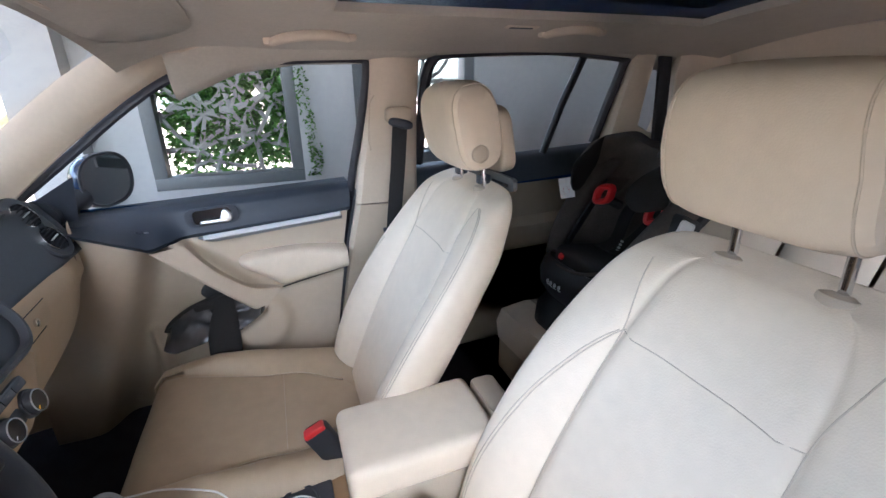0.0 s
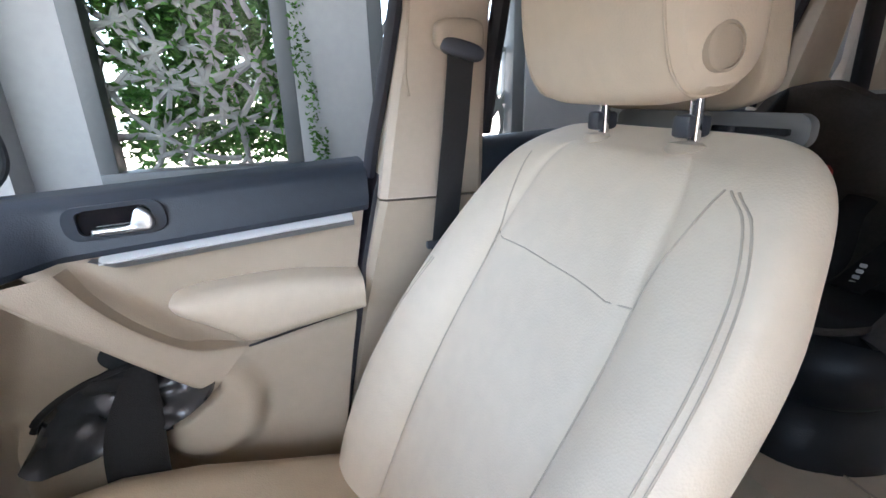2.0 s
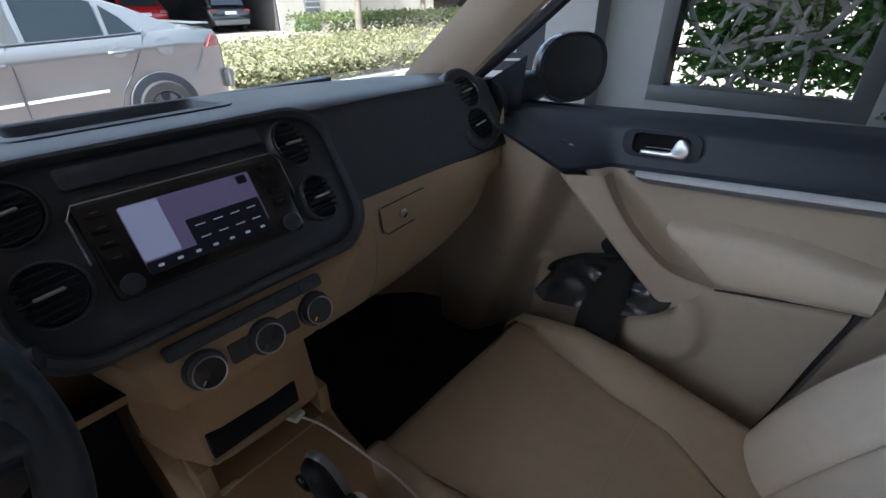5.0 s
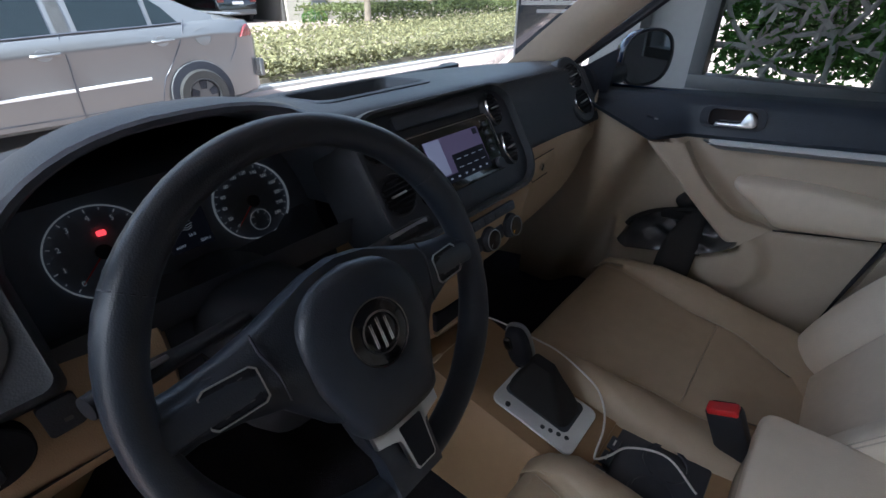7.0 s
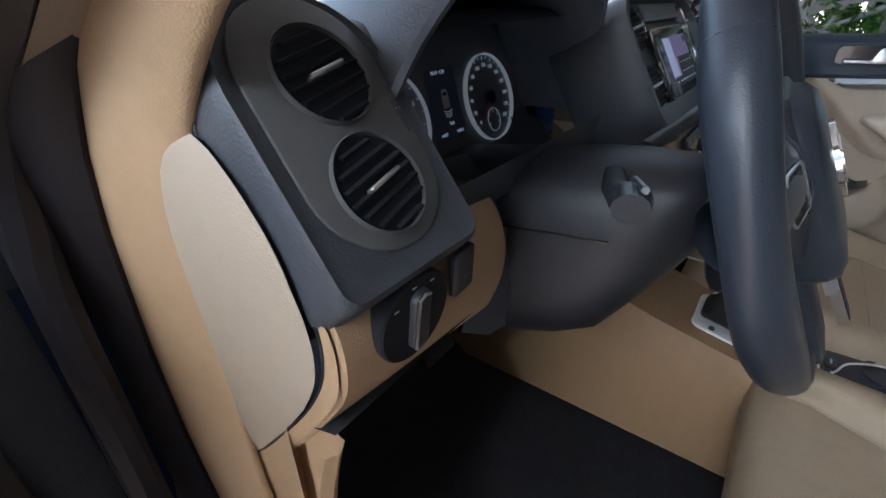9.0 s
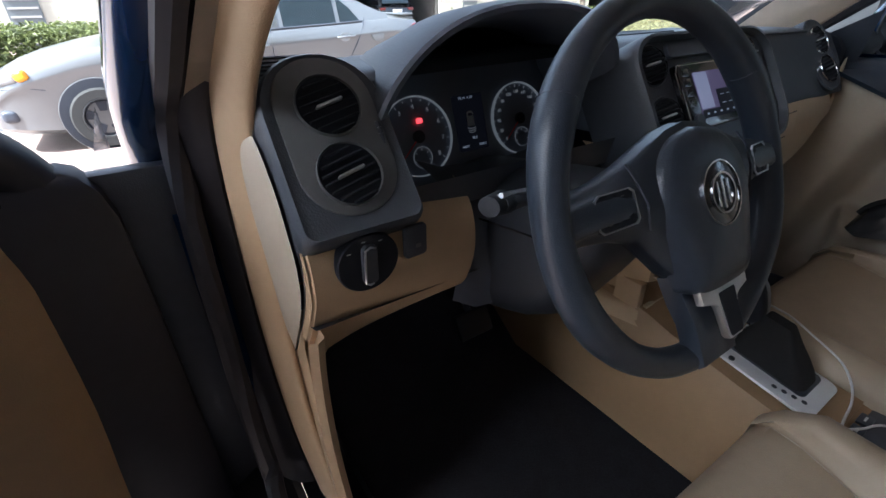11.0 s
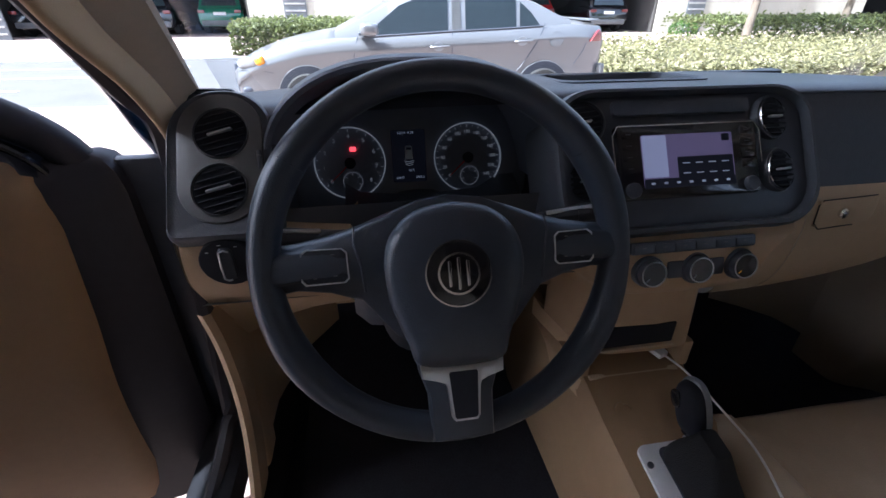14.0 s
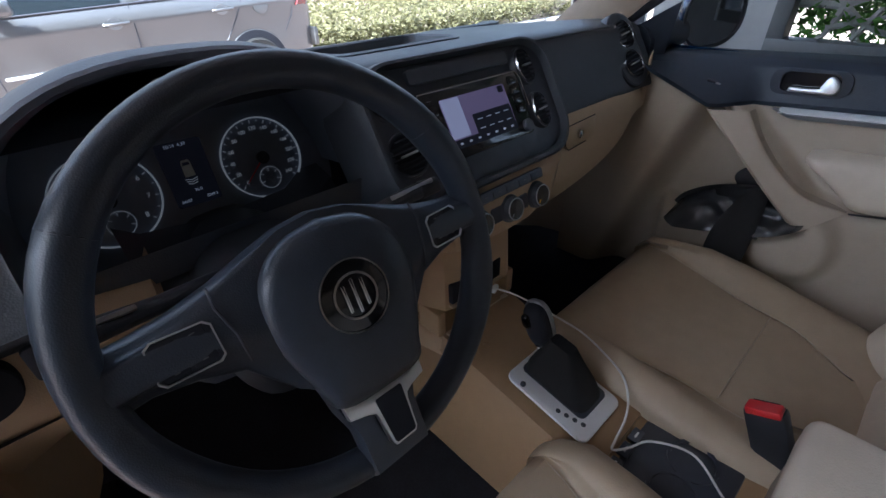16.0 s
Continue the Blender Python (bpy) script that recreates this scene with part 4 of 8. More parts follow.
def pod_outline(w, h, rt, rb):
    out = []
    for cx, cy, r, a in ((w / 2 - rt, h / 2 - rt, rt, 0), (-w / 2 + rt, h / 2 - rt, rt, 90), (-w / 2 + rb, -h / 2 + rb, rb, 180), (w / 2 - rb, -h / 2 + rb, rb, 270)):
        for k in range(9):
            t = radians(a + 90 * k / 8)
            out.append((cx + r * math.cos(t), cy + r * math.sin(t)))
    return out


rows = [[lm @ Vector((x * s, y * t + 0.0, d)) for x, y in pod_outline(0.136, 0.204, 0.064, 0.014)] for s, t, d in ((1.08, 1.06, -0.20), (1.075, 1.05, -0.10), (1.06, 1.035, -0.035), (1.035, 1.018, -0.012), (1.0, 1.0, -0.001), (0.96, 0.965, 0.003), (0.90, 0.92, 0.001))]
part("vent_pod", grid(rows, close_v=True, caps=True), DASH, dash)
pod = part("vent_panel", plate(pod_outline(0.108, 0.178, 0.052, 0.052), lm @ pose(0, 0.006, -0.001), 0.0045, 0.002), GREYTRIM, dash, "grey satin vent panel")
round_vent("air_vent", lm @ pose(0.002, 0.0385, 0.003), 0.0350, pod, 14, False)
round_vent("air_vent", lm @ pose(-0.001, -0.0385, 0.003), 0.0350, pod, 14, False)
part("vent_wheel", box((-0.585, 0.228, 1.018), (0.008, 0.01, 0.032), 0.003, pose(0, 0, 0, -35)), BLACK, dash)
for k in range(4):
    part("wheel_mark", box((-0.585, 0.2185 + 0.004 * k, 1.0085 + 0.006 * k), (0.004, 0.004, 0.002)), PRINT, dash, smooth=False)
# side window demister
dm = facing((-0.655, 0.322, 1.083), (0.95, -0.25, 0.0), (0.22, 0.70, 0.42))
v = part("demist_vent", plate(rrect(0.070, 0.040, 0.016), dm, 0.004, 0.002), DASH, dash)
for k in range(5):
    part("slat", box((0, 0, 0), (0.054, 0.002, 0.006)), BLACK, v, smooth=False).matrix_basis = dm @ pose(0, -0.014 + 0.007 * k, 0.003)

# tan lower panel, driver's side: it sweeps back and down towards the door
edge = smooth_line([(-0.698, 0.195, 0.942), (-0.698, 0.182, 0.916), (-0.698, 0.179, 0.888), (-0.698, 0.187, 0.856), (-0.698, 0.228, 0.795), (-0.698, 0.285, 0.720), (-0.698, 0.345, 0.645)], 20)
inner_edge = smooth_line([(-0.474, 0.236, 0.938), (-0.476, 0.206, 0.920), (-0.479, 0.190, 0.888), (-0.481, 0.188, 0.855), (-0.484, 0.194, 0.825), (-0.488, 0.206, 0.798), (-0.494, 0.232, 0.782)], 20)
rows = []
for k, (a, c) in enumerate(zip(edge, inner_edge)):
    r = [a + Vector((-0.004, 0.012, 0)), a]
    for u in (0.12, 0.30, 0.50, 0.70, 0.88):
        q = a.lerp(c, u)
        q.y -= 0.007 * math.sin(math.pi * u) * (1 - (k / 20) ** 2)
        q.z += (c.z - q.z) * 0.30 * u * (k / 20) ** 2
        r.append(q)
    rows.append(r + [c, c + Vector((0.010, 0.030, 0))])
part("lower_panel", grid(rows), BEIGE, dash, "tan lower dash panel")
rows = [[(x, 0.30 - 0.02 * k / 6, 0.90 - 0.16 * k / 6) for k in range(7)] for x in (-0.52, -0.4, -0.3, -0.18, -0.12)]
part("knee_panel", grid(rows), BEIGE, dash, "tan knee panel")
# dark shroud under the cluster, and the lower cover
rows = [[(x, y + o, z + o * 0.3) for y, z in ((0.30, 0.935), (0.240, 0.920), (0.205, 0.88), (0.190, 0.80), (0.205, 0.74), (0.30, 0.715))] for x, o in ((-0.484, 0.03), (-0.46, 0.005), (-0.37, -0.01), (-0.27, 0.0), (-0.20, 0.05))]
part("column_shroud", grid(rows), BLACK, dash)
rows = [[(x, y, z) for y, z in ((0.20, 0.815), (0.30, 0.77), (0.42, 0.70), (0.55, 0.66))] for x in (-0.70, -0.5, -0.3, -0.12)]
part("under_cover", grid(rows), BLACK, dash)
# dash end panel, seen with the door open: a cream bulge, a joint and a tan return beside it
inner = smooth_line([(0.330, 1.036, 0), (0.300, 1.030, 0), (0.268, 1.023, 0), (0.240, 1.002, 0), (0.217, 0.974, 0), (0.205, 0.947, 0), (0.197, 0.922, 0), (0.196, 0.895, 0), (0.206, 0.863, 0), (0.237, 0.813, 0), (0.310, 0.719, 0), (0.372, 0.650, 0)], 36)
rows = []
for k, q in enumerate(inner):
    t = k / 36
    rows.append([(-0.7045 - 0.016 * math.sin(math.pi * min(1.0, 0.06 + 0.94 * u)) ** 0.7 * math.sin(math.pi * min(1.0, t + 0.06)) ** 0.5, q.x + (0.40 - q.x) * u, q.y) for u in [(j / 10) ** 1.6 for j in range(11)]])
part("end_panel", grid(rows), LEATHER_SIDE, dash, "pale cream dash end cover")
part("end_joint", tube([(-0.7035, q.x - 0.0015, q.y) for q in inner[14:36]], 0.0016, 6), RUBBER, dash)
rows = [[(-0.7035, q.x, q.y), (-0.7035, (q.x + a.y) / 2, (q.y + a.z) / 2), (-0.702, a.y + 0.004, a.z)] for q, a in zip(smooth_line([(q.x, q.y, 0) for q in inner[15:]], 20), edge)]
part("side_panel", grid(rows), BEIGE, dash, "tan return of the dash end")
# light switch and its neighbour
km = facing((-0.638, 0.1735, 0.900), (1, 0.0, 0), (0, -0.08, 1.0))
ls = part("light_switch", turned([(0.0365, -0.012), (0.0365, 0.0015), (0.035, 0.003), (0.001, 0.003)], km, 36), VENTBLACK, dash, "round black light switch")
part("knob", plate(rrect(0.018, 0.050, 0.007), km @ pose(0, 0, 0.002), 0.007, 0.003), BLACK, ls, "upright turning knob")
part("knob_trim", tube([km @ Vector(p) for p in ((0.0062, 0.021, 0.0085), (0.0, 0.0235, 0.0090), (-0.0062, 0.021, 0.0095), (-0.0074, 0.0, 0.0097), (-0.0074, -0.021, 0.0095), (-0.003, -0.0240, 0.0090), (0.002, -0.0235, 0.0085))], 0.0013, 6), SATIN, ls, "bright knob edge")
for a in (60, 100, 140):
    part("switch_mark", plate(rrect(0.0045, 0.0011, 0.0003, 1), km @ pose(0.029 * math.cos(radians(a)), 0.029 * math.sin(radians(a)), 0.003), 0.0003), PRINT, ls, smooth=False)
sm = facing((-0.578, 0.1745, 0.908), (1, 0.06, 0), (0, -0.02, 1.0))
ds = part("dimmer_switch", plate(rrect(0.030, 0.040, 0.005), sm @ pose(0, 0, -0.002), 0.005, 0.0015), BLACK, dash, "small black rocker switch")
part("switch_mark", plate(rrect(0.007, 0.005, 0.001, 1), sm @ pose(0.003, -0.006, 0.003), 0.0003), GREYTRIM, ds, smooth=False)

# instrument cluster under its hood
CX = -0.377
rows = []
N = 28
def arch(s, y, lift=0.0):
    """A hood outline of relative size s with its front edge at y, leaning back at the sides."""
    r = []
    for k in range(N + 1):
        t = math.pi * k / N
        e = 0.80
        r.append((CX - 0.215 * s * math.copysign(abs(math.cos(t)) ** e, math.cos(t)), y + 0.055 * (1 - math.sin(t)) ** 1.5, 0.950 + (0.196 * s + lift) * math.sin(t) ** e))
    return r


rows = [arch(1.0, 0.212), arch(1.01, 0.235), arch(1.0, 0.30, -0.006), arch(0.99, 0.38, -0.028), arch(0.97, 0.45, -0.055), arch(0.95, 0.52, -0.085)]
part("cluster_hood", grid(rows), DASH, dash, "dark arched instrument hood")
rows = [arch(1.0, 0.212), arch(0.985, 0.207), arch(0.955, 0.210), arch(0.93, 0.222), arch(0.89, 0.27), arch(0.85, 0.31), arch(0.83, 0.345)]
part("hood_lining", grid(rows), CLUSTER, dash, "dark lining of the instrument hood")
gm = facing((CX, 0.334, 0.964), (1, 0, 0), (0, 0.30, 0.95))
cl = part("instrument_panel", plate(rrect(0.40, 0.20, 0.07), gm @ pose(0, 0.005, -0.012), 0.010), CLUSTER, dash, "black instrument panel with two dials")
rows = [[(x, y, z) for y, z in ((0.33, 0.905), (0.27, 0.89), (0.215, 0.915), (0.208, 0.945), (0.205, 0.958))] for x in (CX - 0.188, CX - 0.15, CX, CX + 0.15, CX + 0.188)]
part("cluster_sill", grid(rows), DASH, dash)


def dial(cx, labels, first, last, red_at=None):
    m = gm @ pose(cx - CX, 0.011, 0)
    # Chrome ring kept bright by an added glow.
    d = part("dial", turned([(0.0572, -0.002), (0.0575, 0.004), (0.0562, 0.005), (0.0555, 0.0)], m, 56, caps=False), DIALPRINT, cl, "round dial with a faintly glowing thin ring")
    n = len(labels)
    for k in range((n - 1) * 2 + 1):
        a = radians(first + (last - first) * k / ((n - 1) * 2))
        big = k % 2 == 0
        part("tick", plate([(-0.0005, 0.0495 if big else 0.051), (0.0005, 0.0495 if big else 0.051), (0.0005, 0.0535), (-0.0005, 0.0535)], m @ pose(0, 0, 0, 0, 0, math.degrees(a) - 90), 0.0006), DIALPRINT, d, smooth=False)
        if big:
            text_mesh(labels[k // 2], 0.0088 if n < 10 else 0.0072, m @ pose(0.0425 * math.cos(a), 0.0425 * math.sin(a), 0.0005), DIALPRINT, d)
    part("needle", plate([(-0.0012, -0.008), (0.0012, -0.008), (0.0005, 0.044), (-0.0005, 0.044)], m @ pose(0, 0, 0.003, 0, 0, first - 90), 0.001), RED, d, smooth=False)
    part("needle_hub", turned([(0.009, 0.0), (0.009, 0.005), (0.001, 0.006)], m, 20), VENTBLACK, d)
    sub = m @ pose(0.002, -0.030, 0)
    part("small_gauge", ring([(0.016 * math.cos(2 * math.pi * q / 20), 0.016 * math.sin(2 * math.pi * q / 20)) for q in range(20)], [(0.0152 * math.cos(2 * math.pi * q / 20), 0.0152 * math.sin(2 * math.pi * q / 20)) for q in range(20)], sub, 0.0006), DIALPRINT, d)
    for q in range(5):
        part("tick", plate([(-0.0004, 0.010), (0.0004, 0.010), (0.0004, 0.014), (-0.0004, 0.014)], sub @ pose(0, 0, 0, 0, 0, 110 - 55 * q), 0.0005), DIALPRINT, d, smooth=False)
    return m, d


m, d = dial(-0.473, ["0", "1", "2", "3", "4", "5", "6", "7", "8"], 222, -42)
part("warning_lamp", plate(rrect(0.010, 0.007, 0.002), m @ pose(0.006, 0.022, 0.001), 0.001), WARN_RED, d, "lit red warning lamp")
dial(-0.278, ["0", "20", "40", "60", "80", "100", "120", "140", "160", "180", "200", "220", "240"], 222, -42)
di = part("driver_display", plate(rrect(0.056, 0.084, 0.003), gm @ pose(0, 0.018, -0.001), 0.002), DISPLAY_DARK, cl, "small dark driver display")
dm2 = gm @ pose(0, 0.018, 0.0016)
text_mesh("10:14  4.39", 0.0060, dm2 @ pose(-0.004, 0.037, 0), DISPLAY_LIGHT, di)
part("car_symbol", plate([(-0.0065, -0.011), (0.0065, -0.011), (0.0058, 0.008), (0.004, 0.011), (-0.004, 0.011), (-0.0058, 0.008)], dm2 @ pose(0, 0.006, 0), 0.0006), PRINT, di, smooth=False)
part("screen_symbol", plate([(-0.0045, 0.004), (0.0045, 0.004), (0.0038, 0.008), (-0.0038, 0.008)], dm2 @ pose(0, 0.006, 0.0006), 0.0003), DISPLAY_DARK, di, smooth=False)
for k in range(3):
    part("wave_symbol", tube([dm2 @ Vector((-0.008 + 0.001 * k, -0.0075 - 0.003 * k, 0.0006)), dm2 @ Vector((0, -0.0095 - 0.003 * k, 0.0006)), dm2 @ Vector((0.008 - 0.001 * k, -0.0075 - 0.003 * k, 0.0006))], 0.0005, 5), DIALPRINT, di)
text_mesh("36.0", 0.0056, dm2 @ pose(0.003, -0.0235, 0), DISPLAY_LIGHT, di)
text_mesh("64697", 0.0052, dm2 @ pose(-0.016, -0.035, 0), DISPLAY_LIGHT, di)
text_mesh("5269.3", 0.0052, dm2 @ pose(0.017, -0.035, 0), DISPLAY_LIGHT, di)

# centre pod with the radio
PUP = (0, 0.52, 0.855)
pm = facing((0.006, 0.1765, 1.020), (1, 0, 0), PUP)


def on_pod(x, z, d=0.0):
    """A pose on the pod's face at car x and height z."""
    return pm @ pose(x - 0.006, (z - 1.020) / 0.855, d)


rows = [[pm @ Vector((x * s, (y * 0.78 if y > 0 else y) * t, d)) for x, y in rrect(0.395, 0.225, 0.060, 8)] for s, t, d in ((1.03, 1.06, -0.10), (1.03, 1.05, -0.02), (1.02, 1.03, 0.002), (1.0, 1.0, 0.010), (0.97, 0.95, 0.011), (0.955, 0.92, -0.004))]
part("centre_pod", grid(rows, close_v=True, caps=True), DASH, dash, "dark rounded centre pod")
pf = part("pod_face", plate([(x, y * 0.78 if y > 0 else y) for x, y in rrect(0.376, 0.205, 0.050, 8)], pm @ pose(0, 0, -0.005), 0.003, 0.001), BLACK, dash)
for x, z, turn in ((-0.150, 1.058, -10), (-0.148, 0.990, -10), (0.144, 1.056, 14), (0.148, 0.990, 14)):
    vp = on_pod(x, z, 0.000) @ pose(0, 0, 0, 0, turn, 0)
    round_vent("air_vent", vp, 0.0285, pf, 4)
    part("vent_collar", turned([(0.0335, -0.020), (0.0325, 0.0), (0.0315, 0.0018), (0.0300, 0.0018), (0.0287, -0.002)], vp, 36, caps=False), DASH, pf)
ra = part("radio", plate(rrect(0.212, 0.105, 0.008), on_pod(0.000, 1.008, -0.003), 0.013, 0.002), GLOSSBLACK, dash, "black radio with a lit touch screen")
part("trim_line", tube([on_pod(-0.112, 1.0, 0.009).translation, on_pod(-0.112, 1.040, 0.009).translation, on_pod(-0.104, 1.050, 0.009).translation, on_pod(0.104, 1.050, 0.009).translation, on_pod(0.112, 1.040, 0.009).translation, on_pod(0.112, 1.0, 0.009).translation], 0.0014, 6), CHROME, ra)
part("hazard_panel", plate(rrect(0.21, 0.022, 0.006), on_pod(0.0, 1.0735, -0.003), 0.008, 0.0015), BLACK, dash)
sc = part("screen", plate(rrect(0.139, 0.073, 0.003), on_pod(-0.003, 1.007, 0.010), 0.001), DISPLAY, ra, "lit pale screen")
part("side_column", plate(rrect(0.036, 0.058, 0.001, 1), on_pod(-0.0535, 1.0125, 0.0110), 0.0005), DISPLAY_PALE, sc)
part("menu_block", plate(rrect(0.085, 0.030, 0.002), on_pod(0.022, 0.998, 0.011), 0.0006), DISPLAY_DARK, sc)
part("corner_icon", plate(rrect(0.012, 0.010, 0.002), on_pod(0.056, 1.032, 0.0110), 0.0004), DISPLAY_DARK, sc, smooth=False)
for k in range(2):
    for q in range(4):
        part("text_bar", plate(rrect(0.011, 0.0012, 0.0004, 1), on_pod(-0.008 + 0.02 * q, 1.003 - 0.012 * k, 0.0117), 0.0003), DISPLAY_LIGHT, sc, smooth=False)
part("icon_bar", plate(rrect(0.139, 0.013, 0.002), on_pod(-0.003, 0.9805, 0.0110), 0.0005), DISPLAY_DARK, sc)
for q in range(7):
    part("icon", plate(rrect(0.006, 0.0030, 0.001, 1), on_pod(-0.060 + 0.019 * q, 0.9805, 0.0117), 0.0003), DISPLAY_LIGHT, sc, smooth=False)
for s in (-1, 1):
    for k in range(4):
        part("key", plate(rrect(0.020, 0.0125, 0.002), on_pod(s * 0.090, 1.040 - 0.0135 * k, 0.0095), 0.0012, 0.0005), GLOSSBLACK, ra)
        part("key_mark", plate(rrect(0.008, 0.0014, 0.0004, 1), on_pod(s * 0.090, 1.040 - 0.0135 * k, 0.0108), 0.0003), GREYTRIM, ra, smooth=False)
    part("knob", turned([(0.0105, 0.0), (0.0105, 0.006), (0.0095, 0.0075), (0.001, 0.0072)], on_pod(s * 0.090, 0.974, 0.009), 24), BLACK, ra)

# tan centre stack with the climate controls
rows = []
for z, y, w, wr in ((0.932, 0.145, 0.155, 0.21), (0.908, 0.113, 0.15, 0.195), (0.890, 0.104, 0.135, 0.165), (0.850, 0.098, 0.13, 0.135), (0.832, 0.104, 0.125, 0.122), (0.818, 0.122, 0.118, 0.114), (0.806, 0.146, 0.110, 0.106), (0.79, 0.152, 0.106, 0.102), (0.74, 0.150, 0.106, 0.105), (0.674, 0.148, 0.107, 0.108), (0.670, 0.160, 0.107, 0.108), (0.668, 0.205, 0.107, 0.108), (0.622, 0.205, 0.107, 0.109), (0.619, 0.150, 0.107, 0.109), (0.612, 0.120, 0.107, 0.109), (0.585, 0.085, 0.107, 0.109)):
    rows.append([(-w - 0.02, y + 0.14, z), (-w, y + 0.05, z), (-w + 0.02, y + 0.008, z), (-0.06, y, z), (0.01, y - 0.003, z), (0.07, y, z), (wr - 0.02, y + 0.008, z), (wr, y + 0.05, z), (wr + 0.02, y + 0.14, z)])
part("centre_panel", grid(rows), BEIGE, dash, "tan centre panel")
cm = facing((0.006, 0.100, 0.872), (1, 0, 0), (0, 0.25, 0.97))
bp = part("button_bar", plate(rrect(0.192, 0.017, 0.004), cm @ pose(-0.006, 0.034, -0.003, -8), 0.007, 0.0015), BLACK, dash, "black row of flat buttons")
for k in range(6):
    part("button", plate(rrect(0.029, 0.012, 0.002), cm @ pose(-0.084 + 0.0312 * k, 0.034, 0.004, -8), 0.0012, 0.0005), BLACK, bp)
    part("button_mark", plate(rrect(0.006, 0.0014, 0.0004, 1), cm @ pose(-0.084 + 0.0312 * k, 0.0355, 0.0054, -8), 0.0003), GREYTRIM, bp, smooth=False)
for x in (0.030, -0.012):
    part("button_lamp", plate(rrect(0.006, 0.0016, 0.0005, 1), cm @ pose(x, 0.0295, 0.0050, -8), 0.0004), AMBER_LED, bp, smooth=False)
part("dial_frame", plate(rrect(0.088, 0.025, 0.003), cm @ pose(0.0, 0, -0.003), 0.0065, 0.001), BLACK, dash, "black switch frame behind the middle dial")
for k, x in enumerate((-0.072, 0.0, 0.070)):
    kn = part("climate_dial", turned([(0.0230, -0.01), (0.0230, 0.003), (0.0218, 0.005), (0.0195, 0.005)], cm @ pose(x, 0, 0), 36), BLACK, dash, "round climate dial with a bright ring")
    part("dial_skirt", turned([(0.0200, 0.003), (0.0192, 0.013), (0.0186, 0.0145), (0.0180, 0.0145)], cm @ pose(x, 0, 0), 36, caps=False), BLACK, kn)
    part("dial_ring", turned([(0.0186, 0.0135), (0.0184, 0.0158), (0.0176, 0.0162), (0.0166, 0.0150)], cm @ pose(x, 0, 0), 36, caps=False), SATIN, kn, "thin bright ring")
    part("dial_face", turned([(0.0168, 0.012), (0.0168, 0.0148), (0.001, 0.0140)], cm @ pose(x, 0, 0), 28), GLOSSBLACK, kn)
    part("dial_mark", plate(rrect(0.0014, 0.006, 0.0004, 1), cm @ pose(x - 0.009, -0.008, 0.0148, 0, 0, -45), 0.0004), AMBER_LED if k == 2 else PRINT, kn, smooth=False)
# slot with a bright lip, and the open tray below it
# Solid black box in place of the slot's shaded inside.
part("coin_slot", box((-0.015, 0.180, 0.711), (0.130, 0.070, 0.042), 0.003), VENTBLACK, dash, "black box for the shaded slot")
part("slot_lip", box((-0.015, 0.147, 0.6865), (0.136, 0.012, 0.005), 0.002), GLOVE, dash, "pale slot lip")
for x in (-0.096, 0.097):
    part("tray_cheek", box((x, 0.184, 0.645), (0.020, 0.056, 0.056), 0.004), BEIGE, dash)
part("tray_lip", box((-0.004, 0.150, 0.6205), (0.170, 0.010, 0.006), 0.002), GLOVE, dash)
part("socket", turned([(0.016, -0.01), (0.016, 0.004), (0.0125, 0.005), (0.0115, -0.004), (0.001, -0.004)], facing((-0.055, 0.086, 0.602), (1, 0, 0), (0, 0.75, 0.66)), 24), CONSOLE, dash, "round power socket cover")

# glovebox side: the lid's lower edge rises to a round corner by the door
def lid_foot(x):
    return 0.728 + 0.10 * max(0.0, (x - 0.15) / 0.53) ** 2.2 + 0.10 * max(0.0, (x - 0.56) / 0.12) ** 2


def lid_section(x):
    """The lid's section from its top edge to where it tucks under, in y and z."""
    zf = lid_foot(x)
    b = 0.035 * max(0.0, (x - 0.45) / 0.23) ** 2
    return [(0.215 + b, 0.945), (0.192 + b, 0.934), (0.177 + b, 0.912), (0.174 + b, 0.885), (0.179 + b, zf + 0.075), (0.192 + b, zf + 0.03), (0.215 + b, zf + 0.006), (0.26 + b, zf), (0.40, zf + 0.01)]


xs_lid = [0.140 + (0.684 - 0.140) * k / 22 for k in range(23)]
part("glovebox", grid([[(x, y, z) for y, z in smooth2(lid_section(x), 22)] for x in xs_lid]), GLOVE, dash, "tan glovebox lid")
gx = []
for x, k in ((0.246, 3), (0.252, 8), (0.250, 11), (0.236, 14), (0.212, 17)):
    y, z = smooth2(lid_section(x), 22)[k]
    gx.append((x, y - 0.0006, z))
part("lid_gap", tube(smooth_line(gx, 18), 0.0010, 6), SEAM, dash)
lk = facing((0.322, 0.1745, 0.902), (1, 0, 0), (0, 0.10, 1))
lc = part("glovebox_latch", plate([(-0.055, 0.022), (0.05, 0.027), (0.056, 0.02), (0.056, -0.008), (0.048, -0.018), (-0.045, -0.026), (-0.055, -0.02)], lk @ pose(0, 0, -0.001), 0.004, 0.002), GLOVE, dash)
part("latch_gap", tube([lk @ Vector((x, y, 0.0025)) for x, y in ((0.05, 0.027), (-0.05, 0.023), (-0.056, 0.015), (-0.056, -0.015), (-0.045, -0.026), (0.02, -0.022))], 0.0011, 6), RUBBER, lc)
part("lock", turned([(0.0085, 0.0), (0.0085, 0.005), (0.004, 0.0055), (0.0035, 0.002)], lk @ pose(-0.008, 0, 0.002), 20), CHROME, lc, "round chrome lock")
